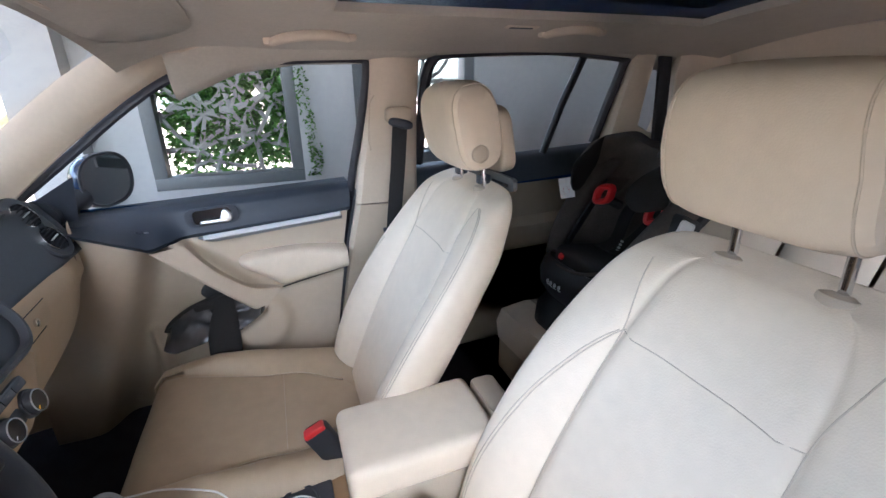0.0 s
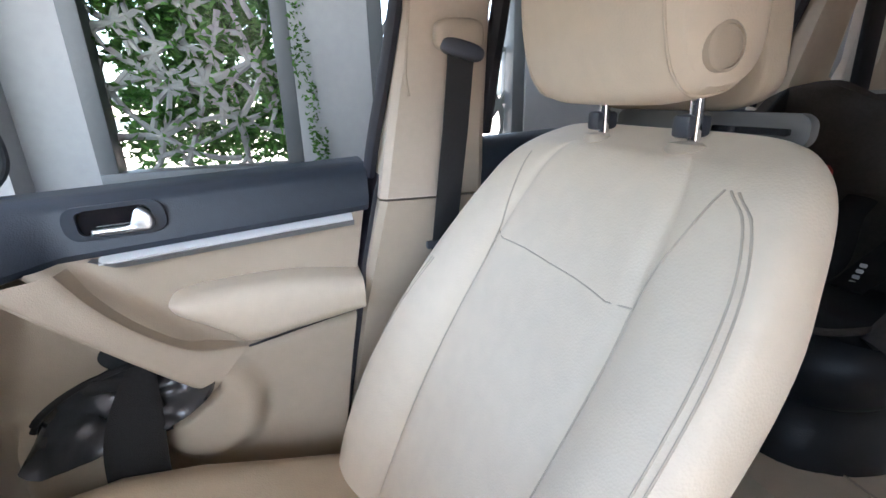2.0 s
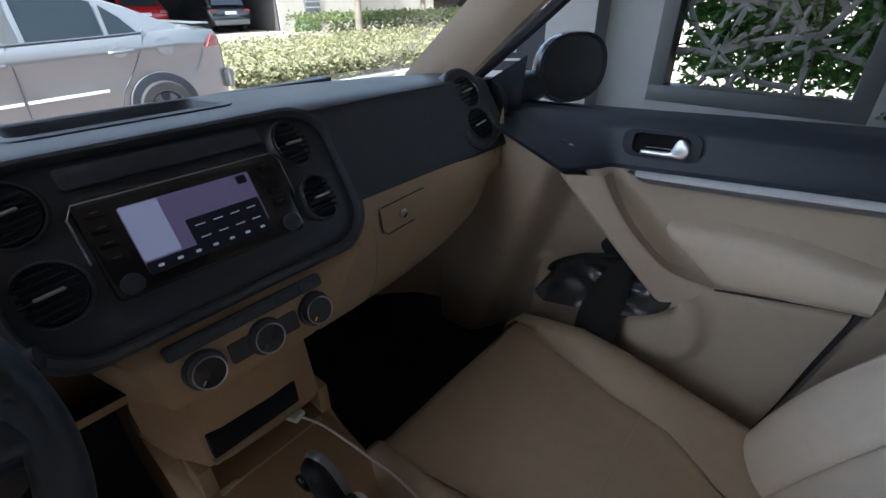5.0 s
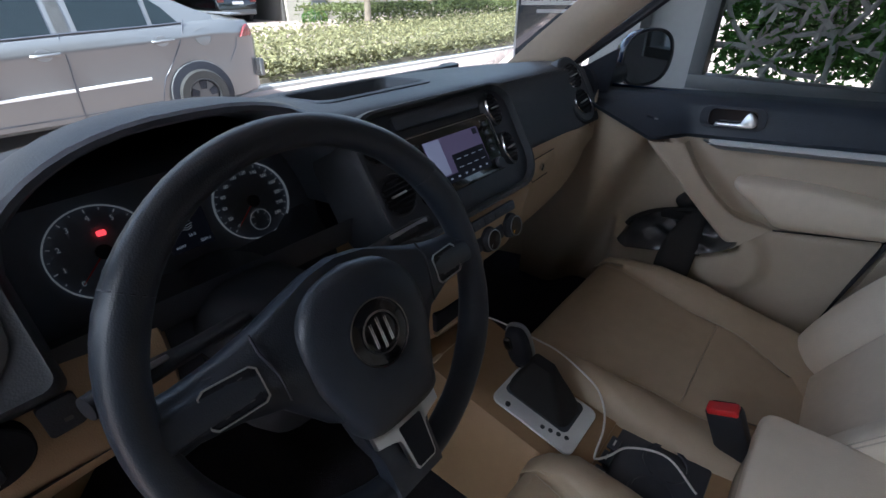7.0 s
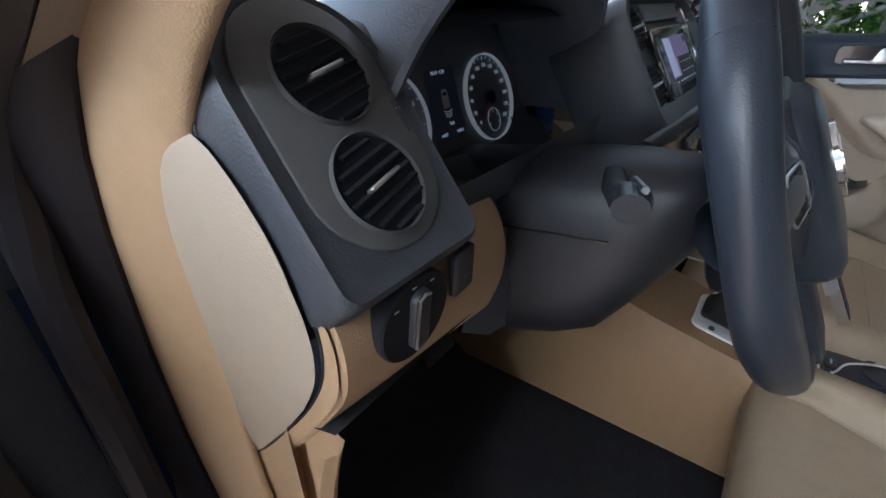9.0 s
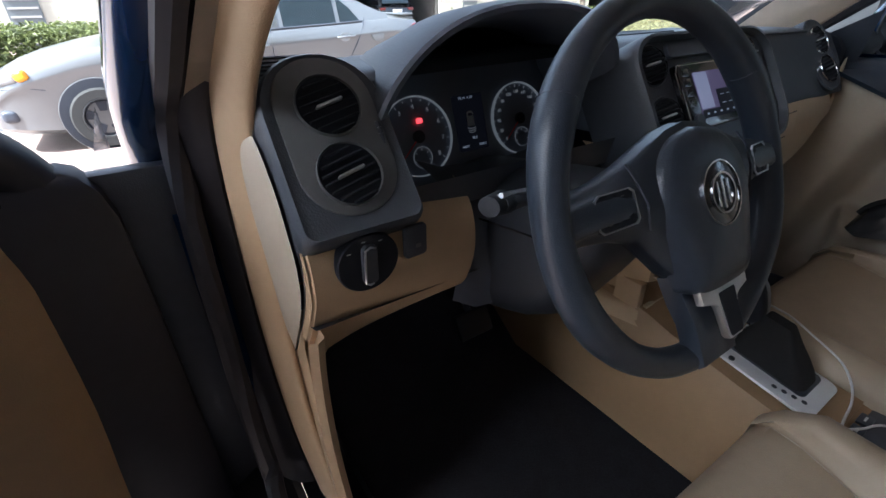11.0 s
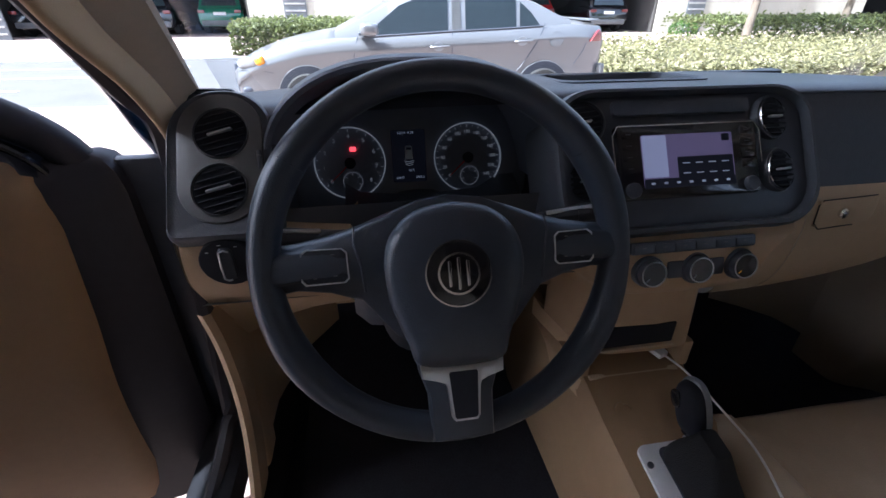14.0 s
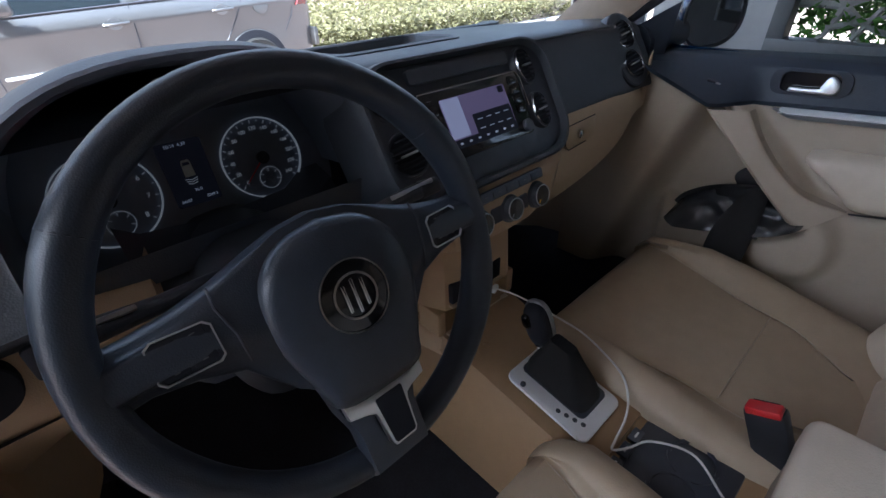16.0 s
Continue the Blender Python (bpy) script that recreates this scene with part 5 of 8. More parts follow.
# passenger end vents
rm = facing((0.602, 0.2440, 1.0180), (0.995, -0.08, 0), (0.02, 0.56, 0.82))
rows = [[rm @ Vector((x * s, y * t, d)) for x, y in rrect(0.105, 0.180, 0.050, 8)] for s, t, d in ((1.25, 1.04, -0.07), (1.15, 1.02, -0.012), (1.05, 1.0, 0.002), (0.92, 0.95, 0.004), (0.85, 0.9, 0.002))]
part("vent_pod", grid(rows, close_v=True, caps=True), DASH, dash)
round_vent("air_vent", rm @ pose(0.0, 0.036, 0.0035), 0.034, dash, 10)
round_vent("air_vent", rm @ pose(0.0, -0.036, 0.0035), 0.034, dash, 10)
rows = [[(XR - 0.005, y, z) for y in (0.27, 0.3, 0.4, 0.5)] for z in (1.05, 1.0, 0.95)]
part("pad_end", grid(rows), DASH, dash)
# footwell lining, passenger
rows = [[(x, y, z) for x, y in ((0.672, 0.385), (0.664, 0.43), (0.645, 0.49), (0.59, 0.55), (0.50, 0.58))] for z in (0.955, 0.86, 0.70, 0.55, 0.40)]
solid("kick_panel_right", grid(rows), LEATHER_SIDE, "tan footwell side panel", "kick panel", "structure").location.x = 0.03
rows = [[(x, y, z) for x, y in ((-0.705, 0.26), (-0.70, 0.42), (-0.66, 0.55), (-0.56, 0.62))] for z in (0.82, 0.70, 0.55, 0.38)]
solid("kick_panel_left", grid(rows), BEIGE, "tan footwell side panel", "kick panel", "structure")
strip = [(0.205, 0.800, 0.060), (0.222, 0.740, 0.052), (0.232, 0.680, 0.046), (0.236, 0.600, 0.044), (0.226, 0.520, 0.046), (0.200, 0.440, 0.050), (0.165, 0.370, 0.056)]
rows = [[(-0.712, y - 0.004, z), (-0.702, y - 0.010, z), (-0.692, y - 0.004, z), (-0.690, y + w * 0.5, z), (-0.691, y + w, z), (-0.704, y + w + 0.012, z)] for y, z, w in strip]
cols = [smooth_line([r[q] for r in rows], 24) for q in range(6)]
part("sill_trim", grid([[c[k] for c in cols] for k in range(25)]), BEIGE, dash, "tan strip running down to the sill")
bm = grid([[(-0.72, y, 0.372), (-0.690, y, 0.382), (-0.655, y, 0.378), (-0.640, y, 0.345), (-0.635, y, 0.29)] for y in (0.50, 0.3, 0.0, -0.3, -0.62)])
bmesh.ops.solidify(bm, geom=bm.faces[:], thickness=0.012)
solid("sill_cover_inner", bm, SHELL, "black inner cover of the door sill", "sill cover", "structure")
# pedals
ped = thing("pedal", (-0.30, 0.42, 0.42), "black rubber brake pedal in the dark footwell", "pedal")
part("pad", box((-0.30, 0.42, 0.50), (0.09, 0.02, 0.06), 0.006, pose(0, 0, 0, -30)), RUBBER, ped)
part("arm", tube([(-0.30, 0.43, 0.51), (-0.30, 0.52, 0.62), (-0.30, 0.55, 0.75)], 0.008, 8), BLACK, ped)

# ---- steering wheel ----
sw = thing("steering_wheel", (-0.367, -0.02, 0.98), "black leather steering wheel with silver lower spoke", "steering wheel")
wm = facing((-0.367, -0.004, 0.969), (1, 0, 0), (0, 0.456, 0.89))
W = lambda x, y, z=0.0: wm @ Vector((x, y, z))
R = 0.1775
rm_ = facing((-0.369, 0.001, 0.980), (1, 0, 0), (0, 0.375, 0.927))
RW = lambda x, y, z=0.0: rm_ @ Vector((x, y, z))
rim = []
for k in range(72):
    a = 2 * math.pi * k / 72
    rim.append(RW(R * math.cos(a), R * math.sin(a)))
rr = [0.0150 + 0.0022 * (abs(math.cos(2 * math.pi * k / 72 - radians(30))) ** 20 + abs(math.cos(2 * math.pi * k / 72 - radians(150))) ** 20) for k in range(72)]
part("rim", tube(rim, rr, 14, close=True, flat=1.15, ref=rm_.to_3x3() @ Vector((0, 0, 1))), WHEELSKIN, sw)
for a in (35, 145):
    t = [RW((R + 0.0162 * math.cos(q)) * math.cos(radians(a)), (R + 0.0162 * math.cos(q)) * math.sin(radians(a)), 0.0185 * math.sin(q)) for q in [2 * math.pi * k / 16 for k in range(16)]]
    part("rim_seam", tube(t, 0.0012, 5, close=True), BLACK, sw)
# broad spoke housing that arches from rim to rim
half_up = [(0.0, 0.076, 0.018), (0.03, 0.072, 0.018), (0.06, 0.062, 0.016), (0.09, 0.051, 0.013), (0.12, 0.043, 0.010), (0.15, 0.038, 0.006), (0.176, 0.036, 0.002)]
half_lo = [(0.0, -0.085, 0.010), (0.03, -0.08, 0.010), (0.06, -0.058, 0.010), (0.09, -0.022, 0.010), (0.12, -0.012, 0.008), (0.15, -0.008, 0.004), (0.176, -0.012, 0.0)]
for s in (-1, 1):
    rows = []
    for (x, yu, zu), (_, yl, zl) in zip(half_up, half_lo):
        zm = (zu + zl) / 2 + 0.012
        rows.append([W(s * x, yu - 0.006, zu - 0.026), W(s * x, yu, zu - 0.018), W(s * x, yu - 0.002, zu - 0.006), W(s * x, yu - 0.008, zu + 0.002), W(s * x, (yu + yl) / 2 + 0.01, zm), W(s * x, (yu + yl) / 2 - 0.01, zm), W(s * x, yl + 0.008, zl + 0.002), W(s * x, yl, zl - 0.006), W(s * x, yl + 0.004, zl - 0.022), W(s * x, (yu + yl) / 2, (zu + zl) / 2 - 0.03), W(s * x, yu - 0.006, zu - 0.026)])
    part("spoke", grid([smooth_line(r, 30) for r in rows]), WHEELSKIN, sw)
    part("spoke_gap", tube([W(s * 0.093, 0.050, 0.016), W(s * 0.094, 0.035, 0.023), W(s * 0.088, 0.012, 0.026), W(s * 0.086, -0.012, 0.021)], 0.0012, 6), BLACK, sw)
    b = wm @ pose(s * 0.122, 0.0150, 0.0195, 0, s * 9, s * -4)
    o = [(-0.019, 0.015), (-0.014, 0.0185), (0.018, 0.0155), (0.022, 0.011), (0.021, -0.015), (0.017, -0.0185), (-0.018, -0.0165), (-0.0215, -0.012)]
    o = [(x * s * -1, y * 0.90) for x, y in o]
    if s > 0:
        o = o[::-1]
    bc = part("button_pad", plate(o, b @ pose(0, 0, -0.008), 0.0085, 0.002), VENTBLACK, sw, "button pad in a bright frame")
    part("frame", ring([(x * 1.05, y * 1.06) for x, y in o], [(x * 0.995, y * 0.985) for x, y in o], b, 0.0016), SATIN, bc)
    for i in range(2):
        for j in range(3):
            part("button", plate(rrect(0.016, 0.008, 0.002), b @ pose(-0.0095 + 0.019 * i, -0.010 + 0.010 * j, 0.0002), 0.0006, 0.0003), VENTBLACK, bc)
            part("button_mark", plate(rrect(0.004, 0.001, 0.0003, 1), b @ pose(-0.0095 + 0.019 * i, -0.010 + 0.010 * j, 0.0010), 0.0002), GREYTRIM, bc, smooth=False)
# airbag cushion
hubo = smooth_line([(0.0, 0.068, 0), (0.035, 0.061, 0), (0.060, 0.040, 0), (0.069, 0.010, 0), (0.064, -0.025, 0), (0.050, -0.065, 0), (0.040, -0.088, 0), (0.0, -0.092, 0), (-0.040, -0.088, 0), (-0.050, -0.065, 0), (-0.064, -0.025, 0), (-0.069, 0.010, 0), (-0.060, 0.040, 0), (-0.035, 0.061, 0), (0.0, 0.068, 0)], 56)[:-1]
rows = [[W(p.x * s, p.y * s, d) for p in hubo] for s, d in ((1.0, 0.0), (1.0, 0.020), (0.96, 0.029), (0.85, 0.0345), (0.6, 0.037), (0.3, 0.038))]
part("airbag_cover", grid(rows, close_v=True, caps=True), WHEELSKIN, sw, "black moulded airbag cover")
# lower silver spoke: a T with a window in it
T = [(-0.041, -0.0850), (-0.02, -0.0880), (0.0, -0.0888), (0.02, -0.0880), (0.041, -0.0850), (0.0400, -0.1000), (0.024, -0.1045), (0.0178, -0.1075), (0.0162, -0.1120), (0.0138, -0.1400), (0.0108, -0.1440), (-0.0108, -0.1440), (-0.0138, -0.1400), (-0.0162, -0.1120), (-0.0178, -0.1075), (-0.024, -0.1045), (-0.0400, -0.1000)]
ls_m = wm @ pose(0, 0, 0.012, -3)
lsp = part("lower_spoke", plate(T, ls_m, 0.008, 0.002), SATIN, sw, "satin silver lower spoke")
part("spoke_window", plate([(-0.0128, -0.0958), (0.0128, -0.0958), (0.0140, -0.0975), (0.0113, -0.1385), (0.0095, -0.1410), (-0.0095, -0.1410), (-0.0113, -0.1385), (-0.0140, -0.0975)], ls_m @ pose(0, 0, 0.0076), 0.0012), VENTBLACK, lsp, smooth=False)
part("spoke_back", plate([(-0.046, -0.07), (0.046, -0.07), (0.041, -0.100), (0.033, -0.125), (0.032, -0.172), (-0.032, -0.172), (-0.033, -0.125), (-0.041, -0.100)], wm @ pose(0, 0, -0.014), 0.022, 0.008), WHEELSKIN, sw)
# round badge
bd = part("badge", turned([(0.031, 0.034), (0.031, 0.0395), (0.028, 0.0405), (0.001, 0.0405)], wm, 40), GLOSSBLACK, sw, "round black badge with a chrome emblem")
part("badge_ring", turned([(0.0312, 0.037), (0.0312, 0.0412), (0.0298, 0.0412), (0.0298, 0.037)], wm, 48, caps=False), CHROME, bd)
part("emblem_ring", turned([(0.0198, 0.0395), (0.0198, 0.0425), (0.0178, 0.0425), (0.0178, 0.0395)], wm, 48, caps=False), CHROME, bd)
for x in (-0.0085, 0.0, 0.0085):
    part("emblem_bar", plate(rrect(0.0032, 0.024 if x else 0.030, 0.0008, 1), wm @ pose(x, 0, 0.0405), 0.0018, 0.0005), CHROME, bd)

# column and stalks
col = thing("steering_column", (-0.367, 0.1, 0.9), "black steering column cover with two stalks", "steering column")
rows = []
for y, z0, z1, w in ((0.030, 0.895, 0.965, 0.040), (0.045, 0.865, 0.968, 0.056), (0.068, 0.825, 0.968, 0.068), (0.105, 0.765, 0.966, 0.075), (0.15, 0.735, 0.960, 0.078), (0.20, 0.715, 0.950, 0.080), (0.26, 0.695, 0.94, 0.080), (0.32, 0.69, 0.93, 0.078)):
    sg = lambda v, e: math.copysign(abs(v) ** e, v)
    rows.append([(-0.367 + w * sg(math.cos(q), 0.7), y, (z0 + z1) / 2 + (z1 - z0) / 2 * sg(math.sin(q), 0.75)) for q in [2 * math.pi * k / 28 for k in range(28)]])
part("column_cover", grid(rows, close_v=True, caps=True), SHELL, col, "black moulded column cover")
part("cover_joint", tube([(-0.4485, 0.10, 0.90), (-0.4515, 0.15, 0.895), (-0.4535, 0.22, 0.885)], 0.0015, 6), GLOSSBLACK, col)
for s, end in ((-1, (-0.552, 0.066, 0.985)), (1, (-0.186, 0.074, 0.985))):
    e = Vector(end)
    root = Vector((-0.367 + s * 0.05, 0.115, 0.955))
    st = part("stalk", tube([root, root.lerp(e, 0.5) + Vector((0, 0.004, -0.004)), root.lerp(e, 0.86), e], [0.010, 0.011, 0.014, 0.013], 12, flat=0.7), SHELL, col, "black switch stalk")
    part("stalk_trim", tube([root.lerp(e, 0.62) + Vector((0, -0.006, 0.009)), e + Vector((0, -0.006, 0.010))], 0.0028, 6), SATIN, st)
    part("stalk_tip", tube([root.lerp(e, 0.90), e + Vector((s * 0.010, -0.002, 0.0))], [0.0145, 0.012], 12, flat=0.8), SHELL, st)

# ---- centre console ----
con = thing("centre_console", (0.0, -0.1, 0.33), "tan centre console with silver shifter plate", "centre console")
rows = []
for y, z, w in ((0.55, 0.70, 0.12), (0.30, 0.65, 0.112), (0.14, 0.622, 0.108), (0.08, 0.605, 0.107), (0.02, 0.592, 0.105), (-0.05, 0.578, 0.103), (-0.12, 0.566, 0.102), (-0.17, 0.560, 0.102)):
    rows.append([(-w - 0.012, y, 0.33), (-w - 0.006, y, z - 0.10), (-w, y, z - 0.03), (-w + 0.012, y, z - 0.006), (-0.06, y, z), (0.06, y, z), (w - 0.012, y, z - 0.006), (w, y, z - 0.03), (w + 0.006, y, z - 0.10), (w + 0.012, y, 0.33)])
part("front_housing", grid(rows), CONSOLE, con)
rows = []
for y, z, w in ((-0.17, 0.560, 0.102), (-0.20, 0.555, 0.10), (-0.28, 0.552, 0.10), (-0.34, 0.555, 0.10), (-0.64, 0.56, 0.095), (-0.70, 0.50, 0.09)):
    rows.append([(-w - 0.012, y, 0.33), (-w, y, z - 0.06), (-w, y, z - 0.004), (-w + 0.01, y, z), (-w + 0.022, y, z - 0.004), (w - 0.022, y, z - 0.004), (w - 0.01, y, z), (w, y, z - 0.004), (w, y, z - 0.06), (w + 0.012, y, 0.33)])
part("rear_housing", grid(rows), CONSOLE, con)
sp = facing((-0.010, -0.056, 0.5795), (1, 0.0, 0), (0, 0.985, 0.17))
part("shifter_plate", plate(rrect(0.118, 0.165, 0.016), sp, 0.005, 0.002), STRIP, con, "satin silver shifter plate")
part("gate", plate(rrect(0.078, 0.132, 0.012), sp @ pose(0.012, 0.008, 0.0040), 0.003, 0.001), BLACK, con)
rows = [[sp @ Vector((0.012 + x * s, 0.010 + y * s + 0.30 * d, 0.006 + d)) for x, y in rrect(0.07, 0.12, 0.02)] for s, d in ((1.06, 0.0), (1.0, 0.012), (0.84, 0.03), (0.60, 0.052), (0.36, 0.078))]
part("boot", grid(rows, close_v=True, caps=True), CLOTH_BLACK, con, "black leather shifter boot")
for k in range(4):
    part("gate_letter", turned([(0.0042, 0.0), (0.0042, 0.0012), (0.001, 0.0014)], sp @ pose(-0.043 + 0.004 * k, -0.020 - 0.014 * k, 0.0045), 12), BLACK, con)
part("park_button", turned([(0.005, 0.0), (0.005, 0.003), (0.001, 0.004)], sp @ pose(-0.050, 0.05, 0.005), 14), BLACK, con)
lv = smooth_line([(0.004, -0.030, 0.59), (0.003, -0.015, 0.625), (0.002, 0.000, 0.655), (0.001, 0.010, 0.690)], 14)
kn = thing("gear_lever", (0.0, -0.01, 0.62), "black gear lever knob with chrome edge", "gear lever")
part("shaft", tube(lv[:9], 0.013, 10), BLACK, kn)
km2 = pose(-0.004, 0.012, 0.684, -14, -8, 12)
body = pose(0, 0, 0, -14, -8, 12)
part("knob", pillow((-0.004, 0.012, 0.684), (0.038, 0.044, 0.092), body, 0.70, 0.75), VENTBLACK, kn, "black leather knob")
loop = [km2 @ Vector((0.008, 0.0210 * math.copysign(abs(math.cos(q)) ** 0.75, math.cos(q)), 0.0455 * math.copysign(abs(math.sin(q)) ** 0.75, math.sin(q)))) for q in [2 * math.pi * k / 40 for k in range(40)]]
part("knob_trim", tube(loop, 0.0040, 8, close=True, flat=1.5, ref=(1, 0, 0)), STRIPGREY, kn, "satin chrome knob edge")
part("knob_collar", turned([(0.016, -0.004), (0.017, 0.0), (0.016, 0.005)], km2 @ pose(0, 0, -0.046), 20), CHROME, kn, "chrome collar under the knob")
part("knob_button", pillow(tuple(km2 @ Vector((-0.018, 0.010, 0.020))), (0.010, 0.016, 0.030), body, 0.7, 0.7), GLOSSBLACK, kn)
part("cup_tray", box((0.0, -0.255, 0.548), (0.15, 0.15, 0.014), 0.006), BLACK, con)
for x in (-0.036, 0.036):
    part("cup_ring", turned([(0.037, 0.0), (0.037, 0.006), (0.032, 0.006), (0.031, -0.004)], pose(x, -0.265, 0.553), 24, caps=False), BLACK, con)
for k in range(3):
    part("console_button", box((-0.06 + 0.035 * k, -0.185, 0.563), (0.028, 0.018, 0.006), 0.002), BLACK, con)
    part("button_mark", box((-0.06 + 0.035 * k, -0.185, 0.5665), (0.012, 0.003, 0.001)), PRINT, con, smooth=False)
arm = thing("console_armrest", (-0.02, -0.5, 0.55), "cream leather armrest box between the front seats", "armrest")
bm = box((-0.018, -0.495, 0.682), (0.185, 0.285, 0.075), 0.020, pose(0, 0, 0, -2), 4)
part("lid", bm, LEATHER, arm)
part("box_body", box((-0.018, -0.495, 0.598), (0.172, 0.275, 0.10), 0.012), LEATHER_SIDE, arm)
part("rear_vent_cover", box((-0.018, -0.675, 0.655), (0.175, 0.06, 0.12), 0.015), LEATHER_SIDE, arm)
moved(arm, (0.018, 0, 0))

# white charging cable
cab = smooth_line([(0.046, 0.150, 0.656), (0.058, 0.112, 0.656), (0.066, 0.062, 0.652), (0.072, 0.012, 0.646), (0.078, -0.029, 0.638), (0.083, -0.070, 0.618), (0.073, -0.118, 0.602), (0.046, -0.146, 0.590), (0.012, -0.161, 0.580), (-0.028, -0.167, 0.570), (-0.043, -0.172, 0.569), (-0.025, -0.188, 0.572), (0.010, -0.208, 0.574), (0.033, -0.263, 0.574), (0.003, -0.318, 0.566)], 90)
cord = thing("charging_cable", (0.05, 0.0, 0.60), "white charging cable trailing over the console", "cable")
part("cord", tube(cab, 0.0019, 8), WHITE, cord)
part("plug", box((0.042, 0.162, 0.655), (0.022, 0.030, 0.011), 0.003, pose(0, 0, 0, 0, 0, 18)), WHITE, cord, "white plug")

# ---- seats ----
def seat(cx, dy, name, label, up=0.0, short=0.0):
    s = thing(name, (cx, -0.3 + dy, 0.36), label, "car seat", "front seats")

    def P(x, y, z):
        return (cx + x, y + dy, z)

    # cushion: rows across, from the rear to the front
    sec = ((-0.46, 0.525, 0.24), (-0.38, 0.540, 0.250), (-0.28, 0.552, 0.262), (-0.18, 0.563, 0.266), (-0.08, 0.574, 0.266), (0.0, 0.580, 0.262), (0.045, 0.572, 0.256), (0.068, 0.545, 0.250), (0.072, 0.50, 0.246), (0.050, 0.45, 0.24))
    sec = [(y - short * max(0.0, (y + 0.3) / 0.37) + 0.044 * (y + 0.46) / 0.53, z, w) for y, z, w in sec]

    def insert_half(y):
        """Half width of the cushion's insert, which opens towards the front and closes at the back."""
        return 0.152 + 0.065 * max(0.0, (y + 0.21) / 0.30) ** 1.3 - 0.07 * max(0.0, (-0.28 - y) / 0.10) ** 2

    rows = []
    for y, z, w in sec:
        b = 0.030 if y < -0.2 else 0.040 if y < 0.02 else 0.024
        r = [P(-w - 0.012, y, 0.40), P(-w - 0.012, y, z - 0.06), P(-w - 0.004, y, z + b - 0.03), P(-w + 0.022, y, z + b - 0.004), P(-w + 0.055, y, z + b - 0.004), P(-insert_half(y) - 0.010, y, z + 0.004), P(-insert_half(y), y, z - 0.003), P(-insert_half(y) + 0.010, y, z + 0.002)]
        r += [P(x, y, z + 0.004 * math.cos(x * 11)) for x in (-0.09, -0.03, 0.03, 0.09)]
        r += [P(-(q[0] - cx), q[1] - dy, q[2]) for q in r[7::-1]]
        rows.append(smooth_line(r, 60))
    bm = grid(rows, caps=True)
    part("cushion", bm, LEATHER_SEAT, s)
    # cushion seams
    for sx in (-1, 1):
        part("cushion_seam", tube(smooth_line([P(sx * insert_half(y), y, z - 0.0005) for y, z, w in sec[1:7]], 24), 0.0012, 6), SEAM, s)
    part("cushion_seam", tube([P(x, -0.217, 0.5615 + 0.004 * math.cos(x * 11)) for x in [-0.150 + 0.030 * k for k in range(11)]], 0.0012, 6), SEAM, s)
    part("seat_base", box(P(0, -0.2, 0.40), (0.40, 0.42, 0.10), 0.02), BLACK, s, "black seat base")
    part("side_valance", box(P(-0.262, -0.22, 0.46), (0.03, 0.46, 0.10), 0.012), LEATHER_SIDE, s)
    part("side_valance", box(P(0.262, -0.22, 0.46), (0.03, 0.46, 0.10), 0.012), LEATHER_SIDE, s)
    # backrest: sections from bottom to top; the front face is y, the depth d
    back = ((0.50, -0.385, 0.205, 0.12, 0.03), (0.56, -0.410, 0.225, 0.13, 0.05), (0.64, -0.445, 0.245, 0.135, 0.065), (0.74, -0.492, 0.258, 0.135, 0.070), (0.84, -0.545, 0.262, 0.13, 0.064), (0.92, -0.590, 0.258, 0.125, 0.050), (0.98, -0.622, 0.245, 0.115, 0.032), (1.03, -0.652, 0.230, 0.100, 0.018), (1.065, -0.674, 0.210, 0.080, 0.010), (1.086, -0.694, 0.180, 0.055, 0.005), (1.094, -0.712, 0.135, 0.030, 0.0))
    rows = []
    for z, y, w, d, b in back:
        pts = [(0.0, 0.0), (w * 0.25, 0.0), (w * 0.46, 0.004), (w * 0.525, -0.006), (w * 0.60, 0.35 * b), (w * 0.75, 0.85 * b), (w * 0.90, b), (w * 0.975, 0.75 * b), (w * 0.995, 0.2 * b - 0.01), (w * 0.955, -d * 0.5), (w * 0.83, -d * 0.88), (w * 0.55, -d), (0.0, -d)]
        right = [P(x, y + o, z - o * 0.45) for x, o in pts]
        left = [P(-x, y + o, z - o * 0.45) for x, o in pts[-2:0:-1]]
        loop = right + left
        cl = smooth_line(loop + loop[:1], 80)[:-1]
        rows.append(cl)
    cols = [smooth_line([r[q] for r in rows], 40) for q in range(len(rows[0]))]
    bm = grid([[c[k] for c in cols] for k in range(41)], close_v=True, caps=True)
    pad_tree = BVHTree.FromBMesh(bm)
    part("backrest", bm, LEATHER, s)
    part("side_tag", box(P(0.232, -0.655, 0.985), (0.004, 0.030, 0.018), 0.001, pose(0, 0, 0, 35)), WHITE, s, "small white tag")

    def skin(x, z):
        """The backrest's front skin at x and height z."""
        k = max(q for q in range(len(back) - 1) if back[q][0] <= z or q == 0)
        f = (z - back[k][0]) / (back[k + 1][0] - back[k][0])
        y, w, d, b = [back[k][q] + (back[k + 1][q] - back[k][q]) * f for q in (1, 2, 3, 4)]
        pr = [(0.0, 0.0), (w * 0.25, 0.0), (w * 0.46, 0.004), (w * 0.525, -0.006), (w * 0.60, 0.35 * b), (w * 0.75, 0.85 * b), (w * 0.90, b), (w * 0.985, 0.75 * b)]
